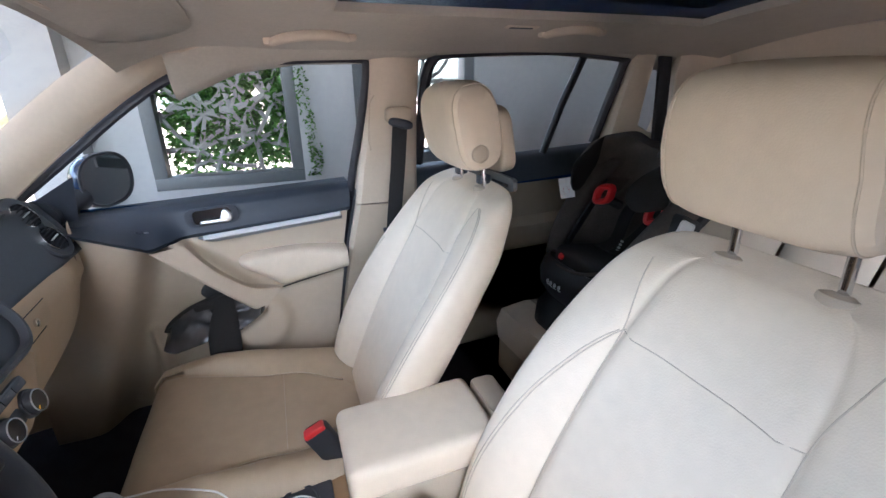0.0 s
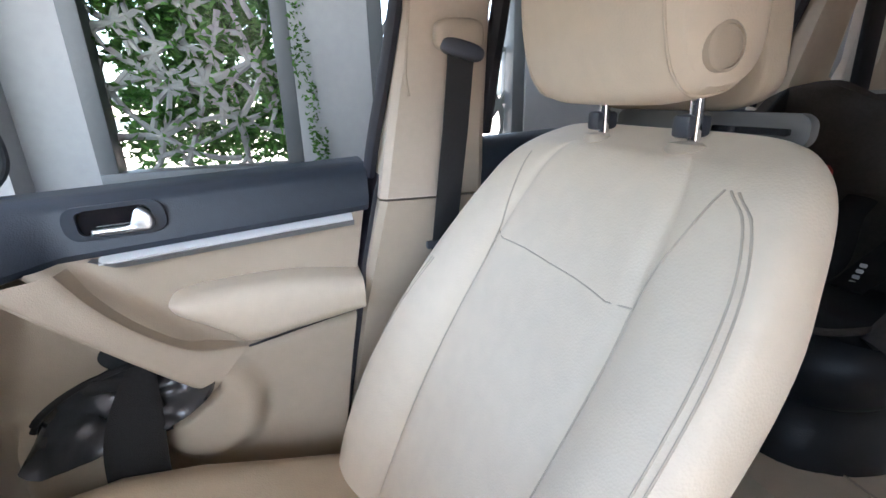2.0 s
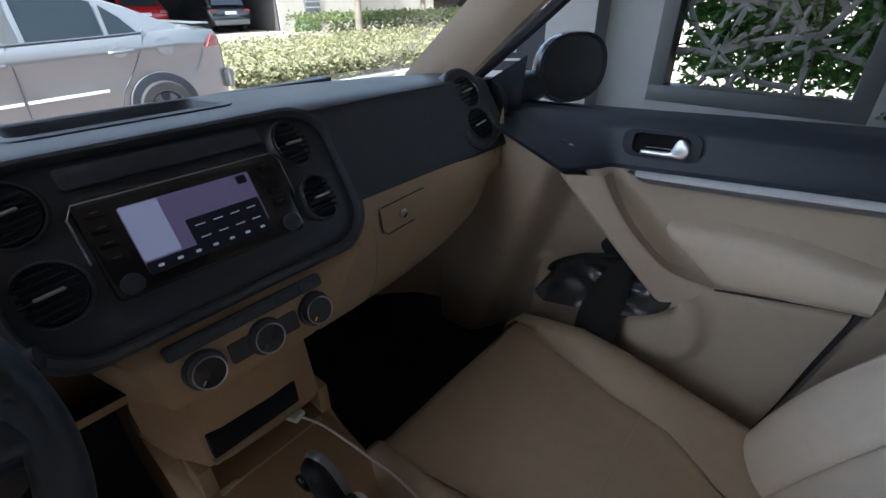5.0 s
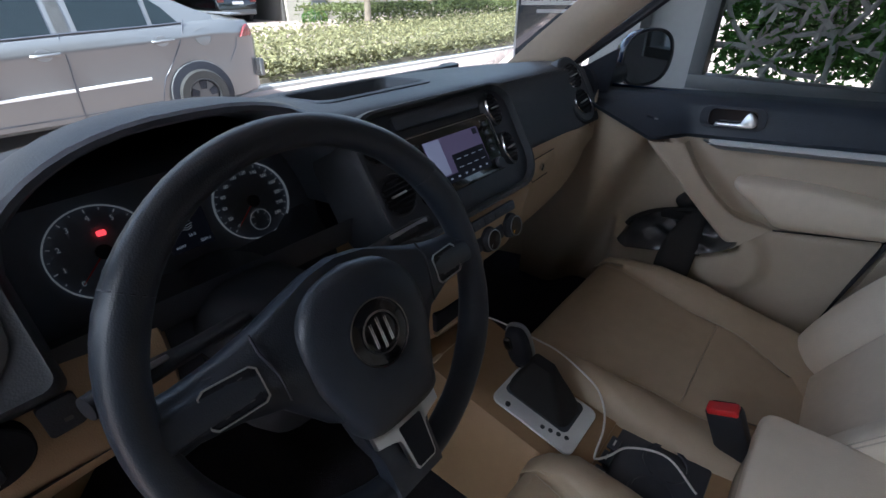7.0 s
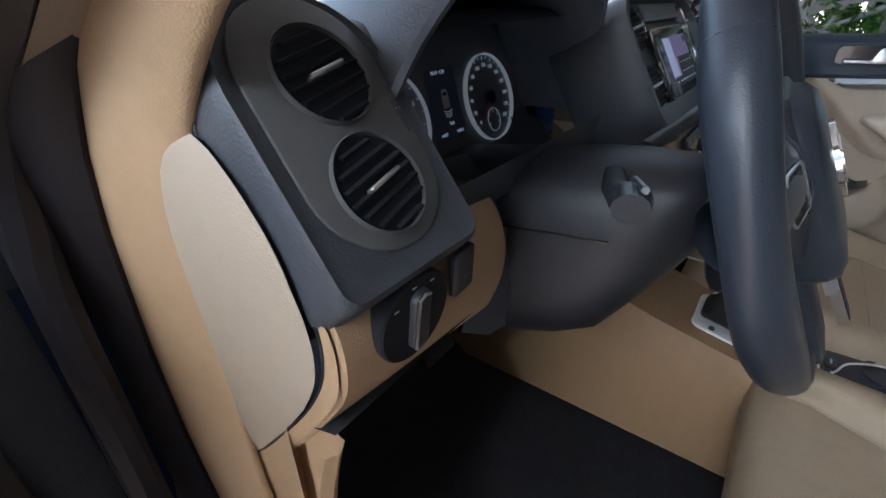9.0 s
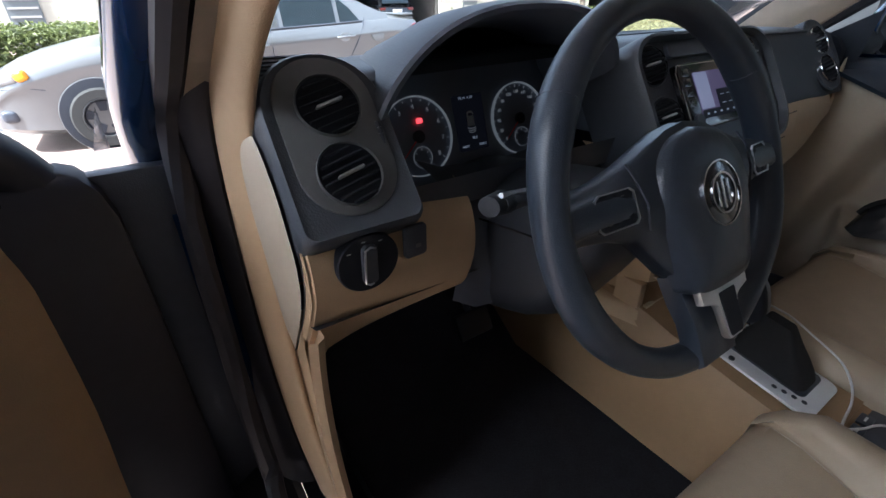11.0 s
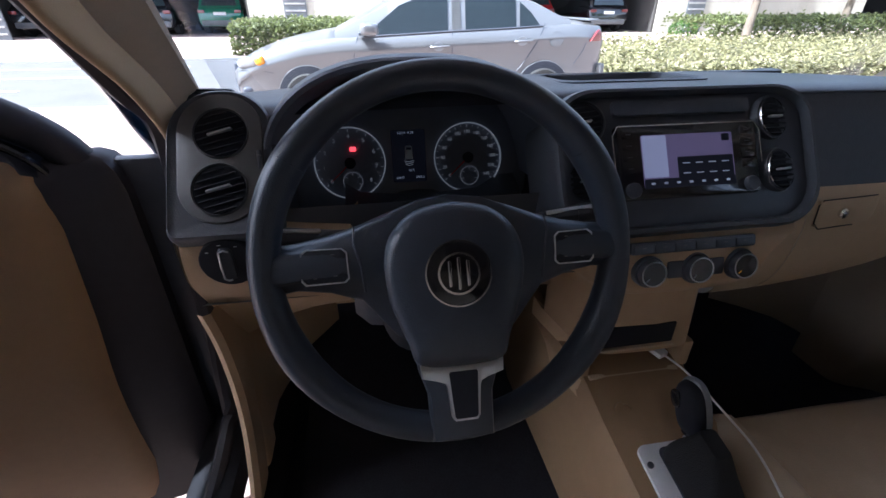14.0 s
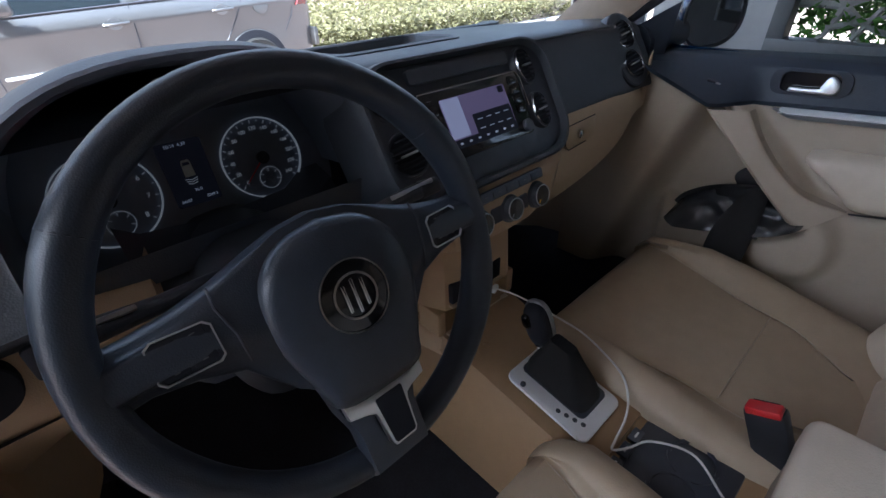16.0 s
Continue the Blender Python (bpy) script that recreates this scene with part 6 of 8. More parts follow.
        for (xa, oa), (xb, ob) in zip(pr, pr[1:]):
            if xa <= abs(x) <= xb:
                o = oa + (ob - oa) * (abs(x) - xa) / (xb - xa)
                break
        else:
            o = 0.75 * b
        at = Vector(P(x, y + o, z - o * 0.45))
        on = pad_tree.ray_cast(at + Vector((0, 0.10, -0.045)), Vector((0, -1, 0.45)).normalized(), 0.25)[0]
        return (on or at) + Vector((0, 0.0005, -0.0002))

    for sx in (-1, 1):
        inner = ((0.118, 0.56), (0.128, 0.64), (0.1355, 0.74), (0.1375, 0.84), (0.1355, 0.92), (0.1335, 0.97), (0.138, 1.01), (0.146, 1.045), (0.153, 1.078))
        part("backrest_seam", tube([skin(sx * q.x, q.y) for q in smooth_line([(x, z, 0) for x, z in inner], 50)], 0.0011, 6), SEAM, s)
        outer = ((0.1335, 0.968), (0.148, 0.957), (0.172, 0.925), (0.200, 0.865), (0.217, 0.79), (0.222, 0.71), (0.210, 0.62), (0.196, 0.56)) if sx > 0 and cx < 0 else ((0.222, 0.93), (0.238, 0.87), (0.245, 0.80), (0.246, 0.72), (0.236, 0.64), (0.222, 0.58)) if sx > 0 else ((0.200, 0.56), (0.226, 0.64), (0.240, 0.74), (0.244, 0.84), (0.240, 0.92), (0.230, 0.98), (0.214, 1.025), (0.190, 1.060), (0.162, 1.078))
        for o in (-0.0035, 0.0035):
            line = [(q.x, q.y) for q in smooth_line([(x, z, 0) for x, z in outer], 40)]
            part("piping", tube([skin(sx * (x + o), z) for x, z in line], 0.0011, 6), SEAM, s)
    part("backrest_seam", tube([skin(x, 0.968) for x in [-0.1335 + 0.0267 * k for k in range(11)]], 0.0009, 6), SEAM, s)
    # head restraint
    hc = P(0.024, -0.702, 1.236 + up)
    hm2 = pose(*hc, -10)
    hr = part("headrest", headrest(hm2), LEATHER, s)
    for sx in (-1, 1):
        pts = [hm2 @ (headrest_point(sx * 0.80, q) * 1.003) for q in [2 * math.pi * k / 60 for k in range(60)]]
        part("piping", tube(pts, 0.0016, 6, close=True), STITCH, hr)
        part("release_button", turned([(0.020, -0.012), (0.020, 0.003), (0.017, 0.005), (0.0165, 0.003), (0.013, 0.005), (0.001, 0.0055)], hm2 @ facing((sx * 0.135, 0.012, -0.052), (0, sx, 0), (0, 0, 1)), 24), LEATHER_SIDE, hr, "round cream release button")
        part("post", tube([P(sx * 0.068, -0.731, 1.06), P(sx * 0.068, -0.726, 1.17 + up)], 0.0065, 10), CHROME, s, "chrome headrest post")
        part("post_collar", turned([(0.026, -0.006), (0.026, 0.003), (0.023, 0.008), (0.012, 0.011), (0.008, 0.011)], pose(*P(sx * 0.068, -0.730, 1.090), 8), 24), LEATHER_SIDE, s, "cream post collar")
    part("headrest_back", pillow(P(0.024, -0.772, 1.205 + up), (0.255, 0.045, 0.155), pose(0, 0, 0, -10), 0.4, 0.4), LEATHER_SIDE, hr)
    return s


def headrest_point(u, a, w=0.138):
    """A point of the head restraint at the share u of its half width and the angle a round it."""
    sg = lambda v, e: math.copysign(abs(v) ** e, v)
    k = (1 - abs(u) ** 3.2) ** (1 / 3.2)
    y, z = sg(math.cos(a), 0.72) * 0.061, sg(math.sin(a), 0.66) * 0.100
    return Vector((w * sg(u, 0.85) * (1 - 0.10 * max(0.0, z / 0.102)), y * (0.35 + 0.65 * k), z * (0.55 + 0.45 * k)))


def headrest(m, w=0.138, n=24):
    """A rounded head restraint, fuller in front, narrower at the top."""
    rows = []
    sg = lambda v, e: math.copysign(abs(v) ** e, v)
    for i in range(n + 1):
        u = -1 + 2 * i / n
        k = (1 - abs(u) ** 3.2) ** (1 / 3.2)
        x = w * sg(u, 0.85)
        r = []
        for q in range(36):
            a = 2 * math.pi * q / 36
            y, z = sg(math.cos(a), 0.72) * 0.061, sg(math.sin(a), 0.66) * 0.100
            kz = 0.55 + 0.45 * k
            r.append(m @ Vector((x * (1 - 0.10 * max(0.0, z / 0.102)), y * (0.35 + 0.65 * k), z * kz)))
        rows.append(r)
    return grid(rows, close_v=True, caps=True)


seat(0.332, -0.03, "passenger_seat", "cream leather front passenger seat with stitched bolsters")
seat(-0.34, -0.16, "driver_seat", "cream leather driver's seat with stitched bolsters", 0.014, 0.04)

# buckles
def buckle(x, y, z, tilt):
    """A buckle whose broad side faces across the car."""
    b = thing("seat_belt_buckle", (x, y, z - 0.1), "black seat belt buckle with a red release button", "belt buckle", "belt buckles")
    m = pose(x, y, z, tilt, 0, 0)
    for nm, c, sz, mate, bv in (("body", (0, 0, -0.058), (0.030, 0.056, 0.114), SHELL, 0.010), ("release_button", (-0.003, 0, -0.004), (0.024, 0.046, 0.014), RED, 0.004), ("slot", (0.008, 0, 0.0), (0.005, 0.034, 0.004), GLOSSBLACK, 0.001), ("strap", (0, 0, -0.15), (0.012, 0.036, 0.10), BELT, 0.004)):
        o = box(c, sz, bv)
        bmesh.ops.transform(o, matrix=m, verts=o.verts)
        part(nm, o, mate, b)


buckle(0.117, -0.307, 0.656, -26)
buckle(-0.130, -0.45, 0.640, -26)

# phone holder on the passenger headrest posts
ph = thing("tablet_holder", (0.29, -0.74, 1.09), "black adjustable clamp on the headrest posts", "holder")
part("rail", plate(rrect(0.235, 0.030, 0.012), facing((0.250, -0.758, 1.106), (1, 0, 0.0), (0, 0, 1)), 0.012, 0.003), GREYTRIM, ph)
part("rail_slot", plate(rrect(0.075, 0.006, 0.002), facing((0.180, -0.747, 1.106), (1, 0, 0.0), (0, 0, 1)), 0.003), GLOSSBLACK, ph)
for x in (0.224, 0.360):
    part("clamp", box((x, -0.728, 1.108), (0.022, 0.030, 0.022), 0.004), BLACK, ph)
    part("screw", turned([(0.005, 0), (0.005, 0.004), (0.001, 0.004)], facing((x, -0.7135, 1.108), (1, 0, 0), (0, 0, 1)), 12), CHROME, ph)
moved(ph, (0.047, -0.033, 0.008))

# seat belt on the right pillar
sb = thing("seat_belt", (0.60, -0.63, 0.8), "black seat belt hanging from its pillar guide", "seat belt")
part("guide_cover", pillow((0.612, -0.640, 1.245), (0.035, 0.085, 0.050), pose(0, 0, 0), 0.6, 0.6), LEATHER_SIDE, sb)
part("guide_slot", pillow((0.600, -0.642, 1.222), (0.035, 0.075, 0.028), pose(0, 0, 0, 14), 0.7, 0.7), BLACK, sb)
rows = [[(x - 0.0, y + o, z) for o, x in ((-0.023, 0.598), (0.023, 0.596), (0.023, 0.5985), (-0.023, 0.6005))] for y, z in ((-0.640, 1.225), (-0.628, 1.10), (-0.612, 0.97), (-0.595, 0.83), (-0.57, 0.60))]
part("webbing", grid(rows, close_v=True, caps=True), BELT, sb, smooth=False)
part("webbing_stop", box((0.597, -0.600, 0.90), (0.012, 0.06, 0.014), 0.003), BLACK, sb)
moved(sb, (0.05, -0.025, -0.003))
part("guide_track", tube([(0.616, -0.585, 1.30), (0.612, -0.570, 1.28), (0.612, -0.560, 1.18), (0.614, -0.565, 1.15)], 0.0025, 6), SEAM, sb)

# grab handles and coat hook on the roof rail
def grab(pts):
    """A fold-down handle lying along the headliner."""
    g = thing("grab_handle", pts[len(pts) // 2], "beige fold-down grab handle on the headliner", "grab handle", "grab handles")
    n = 24
    part("grip", tube(smooth_line(pts, n), [0.006 + 0.007 * math.sin(math.pi * k / n) ** 0.4 for k in range(n + 1)], 10), PILLAR, g)
    for p in (pts[0], pts[-1]):
        part("mount", box((p[0], p[1], p[2] + 0.006), (0.024, 0.030, 0.022), 0.007), PILLAR, g)
    # No recess is cut: its shade is drawn as a darker line.
    part("recess", tube(smooth_line([(x + 0.016, y, z + 0.013) for x, y, z in pts], n), 0.004, 6), SEAM, g, "shaded edge of the handle recess")
    moved(g, (0.04, -0.04, 0.012))


grab([(0.528, -0.290, 1.412), (0.492, -0.322, 1.421), (0.468, -0.380, 1.427), (0.470, -0.440, 1.427), (0.492, -0.478, 1.421)])
grab([(0.440, -0.994, 1.434), (0.405, -1.010, 1.441), (0.380, -1.050, 1.446), (0.385, -1.110, 1.445), (0.410, -1.155, 1.440)])
hk = thing("coat_hook", (0.39, -0.90, 1.45), "small beige coat hook plate on the headliner", "coat hook")
part("plate", box((0.390, -0.900, 1.452), (0.022, 0.095, 0.012), 0.004, pose(0, 0, 0, 0, 10)), PILLAR, hk)
part("slot", box((0.390, -0.896, 1.4462), (0.010, 0.065, 0.004), 0.001), BLACK, hk)
moved(hk, (0.045, -0.04, 0.012))
# sun visor
vz = thing("sun_visor", (0.3, -0.1, 1.42), "beige folded sun visor under the windscreen header", "sun visor")
part("panel", box((0.33, -0.090, 1.452), (0.42, 0.190, 0.018), 0.008, pose(0, 0, 0, -13, 6, 0)), HEADLINER, vz)
part("pivot", tube([(0.57, -0.03, 1.425), (0.50, -0.025, 1.432), (0.13, -0.02, 1.447)], 0.006, 8), PILLAR, vz)
part("clip", box((0.10, -0.02, 1.448), (0.03, 0.03, 0.022), 0.006), PILLAR, vz)
# bag in the door pocket
bag = thing("sunshade", (0.64, -0.13, 0.65), "folded silver sunshade with a black strap in the door pocket", "sunshade")
outline = smooth_line([(0.070, 0.652, 0), (0.047, 0.688, 0), (0.0, 0.722, 0), (-0.055, 0.744, 0), (-0.115, 0.758, 0), (-0.165, 0.748, 0), (-0.198, 0.722, 0), (-0.214, 0.712, 0)], 40)
rows = []
for i, q in enumerate(outline):
    u = i / 40
    r = []
    for k in range(29):
        v = k / 28
        y = q.x
        z = pocket_rim(y) + 0.012 + (max(q.y, pocket_rim(y) + 0.016) - pocket_rim(y) - 0.012) * v
        w = noise.noise(Vector((y * 16, z * 34, 1.3))) * 0.014 + noise.noise(Vector((y * 42, z * 70 + y * 60, 4.1))) * 0.006
        fold = 0.006 * math.sin(z * 190 + 30 * y + 9 * noise.noise(Vector((y * 9, z * 9, 0))))
        edge = math.sin(math.pi * u) ** 0.5 * math.sin(math.pi * (0.06 + 0.9 * v)) ** 0.5
        r.append((0.672 - 0.040 * edge + (w + fold) * edge - 0.080 * (1 - v) ** 2.2, y, z))
    rows.append(r)
part("folded_foil", grid(rows), FOIL, bag, "crumpled silver foil cloth")
part("top_fold", pillow((0.662, -0.078, 0.772), (0.014, 0.076, 0.050), pose(0, 0, 0, -42, 0, 0), 0.7, 0.7), FOIL, bag, "pale upper corner of the foil")
strap = smooth_line([(0.628, -0.110, 0.752), (0.600, -0.104, 0.715), (0.580, -0.098, 0.675), (0.566, -0.095, 0.635), (0.560, -0.094, 0.600), (0.562, -0.094, 0.575)], 20)
part("strap", tube(strap, [0.020 + 0.024 * math.sin(math.pi * 0.5 * min(1.0, k / 12)) - (0.010 if k == 20 else 0.0) for k in range(21)], 12, flat=0.22, ref=(1, 0, 0)), CLOTH_BLACK, bag, "broad black strap hanging over the pocket rim")
part("strap", tube(smooth_line([(0.640, -0.02, 0.722), (0.622, -0.065, 0.735), (0.612, -0.105, 0.728), (0.600, -0.128, 0.690), (0.584, -0.135, 0.655)], 16), 0.012, 8, flat=0.3, ref=(1, 0, 0)), CLOTH_BLACK, bag, "narrow black strap")
part("binding", tube([Vector((0.636 if 3 < i < 37 else 0.655, q.x, q.y + 0.002)) for i, q in enumerate(outline)], 0.0055, 8, flat=0.6, ref=(1, 0, 0)), CLOTH_BLACK, bag, "black edge binding")
moved(bag, (0.040, -0.002, -0.010))

# ---- back seat ----
bench = thing("back_seat", (XM, -1.3, 0.36), "cream leather back seat bench", "back seat")
rows = []
for y, z in ((-0.98, 0.46), (-0.97, 0.53), (-0.99, 0.575), (-1.08, 0.59), (-1.2, 0.585), (-1.35, 0.565), (-1.5, 0.55)):
    rows.append([(x, y, z + 0.012 * math.sin((x + 0.62) * 5.2) ** 2) for x in [-0.62 + 0.0500 * k for k in range(25)]])
bm = grid(rows)
part("cushion", bm, LEATHER, bench)
bm = grid([[(x, -0.985, z) for x in (-0.62, 0, 0.58)] for z in (0.5, 0.34)])
part("cushion_front", bm, LEATHER_SIDE, bench)
for x0, x1 in ((-0.62, -0.135), (-0.125, 0.085), (0.095, 0.58)):
    rows = []
    for z, y in ((0.50, -1.45), (0.60, -1.47), (0.75, -1.52), (0.92, -1.585), (1.03, -1.63), (1.075, -1.665), (1.085, -1.70), (1.06, -1.74), (0.6, -1.66)):
        rows.append([(x0 + (x1 - x0) * k / 10, y - 0.012 * (abs(k - 5) / 5) ** 4, z - 0.02 * (abs(k - 5) / 5) ** 4) for k in range(11)])
    part("backrest", grid(rows, caps=False), LEATHER, bench)
for x in (0.412, -0.46, -0.04):
    h = part("headrest", pillow((x, -1.70, 1.272), (0.26, 0.10, 0.12), pose(0, 0, 0, -10)), LEATHER, bench)
    for s in (-1, 1):
        part("post", tube([(x + s * 0.06, -1.70, 1.06), (x + s * 0.06, -1.70, 1.23)], 0.006, 8), CHROME, bench, "chrome headrest post")
for x in (-0.130, 0.090):
    part("cushion_seam", tube([(x, y, z + 0.0125 * math.sin((x + 0.62) * 5.2) ** 2) for y, z in ((-0.972, 0.53), (-0.99, 0.576), (-1.08, 0.591), (-1.2, 0.586), (-1.35, 0.566))], 0.0022, 6), SEAM, bench)
part("cushion_seam", tube([(x, -1.105, 0.590 + 0.0125 * math.sin((x + 0.62) * 5.2) ** 2) for x in [-0.60 + 0.0490 * k for k in range(25)]], 0.0018, 6), SEAM, bench)
for x0, x1 in ((-0.61, -0.145), (-0.118, 0.078), (0.102, 0.57)):
    part("backrest_seam", tube([(x0 + (x1 - x0) * k / 10, -1.526 - 0.012 * (abs(k - 5) / 5) ** 4, 0.772 - 0.02 * (abs(k - 5) / 5) ** 4) for k in range(11)], 0.0020, 6), SEAM, bench)
buckle(0.192, -1.30, 0.640, -20)
buckle(0.060, -1.33, 0.612, -62)

# child seat
ch = thing("child_seat", (0.32, -1.25, 0.57), "charcoal and brown child car seat with red belt guides", "child seat")


def winged(rows, n=64, dip=0.0):
    """A padded back with side wings: rows of z, y, x, half width, wing reach and thickness."""
    out = []
    for z, y, cx, w, g, d in rows:
        r = [(cx - w - 0.025, y + g * 0.9, z), (cx - w - 0.010, y + g, z), (cx - w + 0.015, y + g * 0.85, z), (cx - w + 0.045, y + 0.02, z), (cx - w * 0.4, y, z), (cx + w * 0.4, y, z), (cx + w - 0.045, y + 0.02, z), (cx + w - 0.015, y + g * 0.85, z), (cx + w + 0.010, y + g, z), (cx + w + 0.025, y + g * 0.9, z), (cx + w + 0.012, y - d * 0.4, z), (cx + w * 0.6, y - d, z), (cx - w * 0.6, y - d, z), (cx - w - 0.012, y - d * 0.4, z)]
        low = dip * ((z - rows[0][0]) / (rows[-1][0] - rows[0][0])) ** 2
        r = [(px, py, pz - low * max(0.0, 1 - ((px - cx) / w) ** 2)) for px, py, pz in r]
        out.append(smooth_line(r + r[:1], n)[:-1])
    return grid(out, close_v=True, caps=True)


def lump(rows, n=36):
    """A rounded body: rows of z, y, x, half width, half depth."""
    return grid([[(cx + w * math.copysign(abs(math.cos(q)) ** 0.6, math.cos(q)), y + d * math.copysign(abs(math.sin(q)) ** 0.7, math.sin(q)), z) for q in [2 * math.pi * k / n for k in range(n)]] for z, y, cx, w, d in rows], close_v=True, caps=True)


part("base", lump(((0.575, -1.20, 0.29, 0.150, 0.20), (0.60, -1.20, 0.29, 0.165, 0.22), (0.66, -1.20, 0.29, 0.160, 0.215), (0.70, -1.21, 0.29, 0.145, 0.19), (0.72, -1.22, 0.29, 0.12, 0.16))), SHELL, ch, "black plastic base")
part("base_rim", tube([(0.29 + 0.163 * math.copysign(abs(math.cos(q)) ** 0.6, math.cos(q)), -1.20 + 0.22 * math.copysign(abs(math.sin(q)) ** 0.7, math.sin(q)), 0.592) for q in [2 * math.pi * k / 40 for k in range(40)]], 0.005, 6, close=True), GLOSSBLACK, ch)
part("shell", lump(((0.69, -1.18, 0.30, 0.13, 0.15), (0.73, -1.18, 0.30, 0.165, 0.175), (0.77, -1.19, 0.30, 0.18, 0.185), (0.80, -1.20, 0.30, 0.182, 0.18), (0.815, -1.205, 0.30, 0.170, 0.165), (0.80, -1.21, 0.30, 0.150, 0.14))), SHELL, ch, "black plastic seat shell")
part("seat_pad", pillow((0.305, -1.19, 0.800), (0.27, 0.26, 0.075), pose(0, 0, 0, 8), 0.5, 0.5), CLOTH_BLACK, ch, "black seat cushion")
part("cushion_edge", tube(smooth_line([(0.44, -1.10, 0.80), (0.40, -1.05, 0.805), (0.31, -1.035, 0.806), (0.22, -1.05, 0.82), (0.17, -1.12, 0.84)], 20), 0.006, 8), CLOTH_BROWN, ch)
part("back_cover", winged(((0.78, -1.30, 0.320, 0.155, 0.15, 0.07), (0.84, -1.325, 0.324, 0.160, 0.13, 0.08), (0.92, -1.355, 0.330, 0.160, 0.10, 0.08), (0.99, -1.38, 0.334, 0.155, 0.08, 0.08), (1.03, -1.395, 0.336, 0.145, 0.06, 0.07))), CLOTH_BROWN, ch, "charcoal brown fabric cover")
part("head_support", winged(((0.975, -1.345, 0.345, 0.155, 0.08, 0.06), (0.99, -1.355, 0.345, 0.175, 0.10, 0.075), (1.04, -1.375, 0.345, 0.195, 0.13, 0.085), (1.10, -1.40, 0.345, 0.205, 0.14, 0.085), (1.145, -1.42, 0.345, 0.20, 0.12, 0.08), (1.168, -1.43, 0.345, 0.185, 0.085, 0.065), (1.178, -1.435, 0.345, 0.16, 0.05, 0.05)), 64, 0.055), CLOTH_BROWN, ch, "brown winged head support")
part("head_handle", tube(smooth_line([(0.285, -1.44, 1.112), (0.30, -1.42, 1.124), (0.36, -1.41, 1.126), (0.38, -1.425, 1.114)], 12), 0.008, 8), SHELL, ch)
for x0, x1 in ((0.375, 0.350), (0.265, 0.290)):
    part("harness_pad", tube(smooth_line([(x0, -1.345, 0.965), (x0, -1.315, 0.93), (x1, -1.26, 0.86), (x1, -1.20, 0.835)], 16), 0.027, 10, flat=0.35, ref=(0, 1, 0.5)), CLOTH_BLACK, ch, "black harness pad")
for k in range(4):
    part("name_bar", plate(rrect(0.010, 0.007, 0.002, 2), facing((0.287 - 0.001 * k, -1.213 - 0.004 * k, 0.848 + 0.010 * k), (1, 0.2, 0), (0, -0.4, 1)), 0.002), PRINT, ch, smooth=False)
for x, z in ((0.418, 0.996), (0.190, 0.988)):
    lp_ = [(x + 0.017 * math.copysign(abs(math.cos(q)) ** 0.6, math.cos(q)), -1.25 + 0.014 * math.cos(q) - 0.008 * math.sin(q), z - 0.006 * math.cos(q) + 0.024 * math.copysign(abs(math.sin(q)) ** 0.6, math.sin(q))) for q in [2 * math.pi * k / 24 for k in range(24)]]
    part("belt_guide", tube(lp_, 0.0105, 8, close=True, flat=1.5, ref=(0, 1, 0)), RED, ch, "red belt guide")
    part("guide_arm", tube([(x, -1.27, z - 0.02), (x, -1.32, z - 0.045)], 0.016, 8), CLOTH_BLACK, ch)
for s in (-1, 1):
    pth = smooth_line([(0.305 + s * 0.135, -1.085, 0.808), (0.315 + s * 0.165, -1.138, 0.871), (0.32 + s * 0.19, -1.215, 0.955), (0.325 + s * 0.205, -1.288, 1.028), (0.33 + s * 0.208, -1.37, 1.075), (0.33 + s * 0.20, -1.434, 1.100)], 24)
    part("side_wing", tube(pth, [0.022 + 0.013 * math.sin(math.pi * k / 24) for k in range(25)], 12, flat=1.25, ref=(1, 0, 0)), CLOTH_BROWN, ch, "charcoal brown side bolster")
    part("side_shell", tube([p + Vector((s * 0.004, -0.028, -0.026)) for p in pth[2:]], [0.020 + 0.012 * math.sin(math.pi * k / 22) for k in range(23)], 10, flat=1.3, ref=(1, 0, 0)), SHELL, ch, "black plastic edge of the shell")
lo = smooth_line([(0.212, -1.160, 1.022), (0.200, -1.185, 0.998), (0.170, -1.25, 1.005), (0.140, -1.31, 1.035), (0.122, -1.36, 1.075), (0.125, -1.385, 1.10)], 24)
hi = smooth_line([(0.212, -1.158, 1.055), (0.200, -1.175, 1.092), (0.180, -1.24, 1.132), (0.155, -1.30, 1.158), (0.132, -1.35, 1.165), (0.128, -1.385, 1.145)], 24)
rows = []
for k, (a, c) in enumerate(zip(lo, hi)):
    d = 0.004 + 0.016 * math.sin(math.pi * (k + 0.5) / 25) ** 0.5
    rows.append([a.lerp(c, 0.5 + 0.5 * math.copysign(abs(math.cos(q)) ** 0.7, math.cos(q))) + Vector((d * math.sin(q) * 0.9, d * math.sin(q) * 0.4, 0)) for q in [2 * math.pi * j / 20 for j in range(20)]])
part("head_wing", grid(rows, close_v=True, caps=True), CLOTH_BLACK, ch, "black outer side of the head support")
part("head_wing", grid([[Vector((0.69 - p.x, p.y, p.z)) for p in r] for r in rows], close_v=True, caps=True), CLOTH_BLACK, ch, "black outer side of the head support")
part("wing_mark", plate(rrect(0.006, 0.022, 0.002, 1), facing((0.138, -1.318, 1.118), (0.35, -0.93, 0), (0.1, 0.05, 1)), 0.002), GREYTRIM, ch, smooth=False)
part("clip_housing", box((0.094, -1.240, 0.955), (0.044, 0.085, 0.105), 0.014, pose(0, 0, 0, 25)), SHELL, ch, "black clip housing")
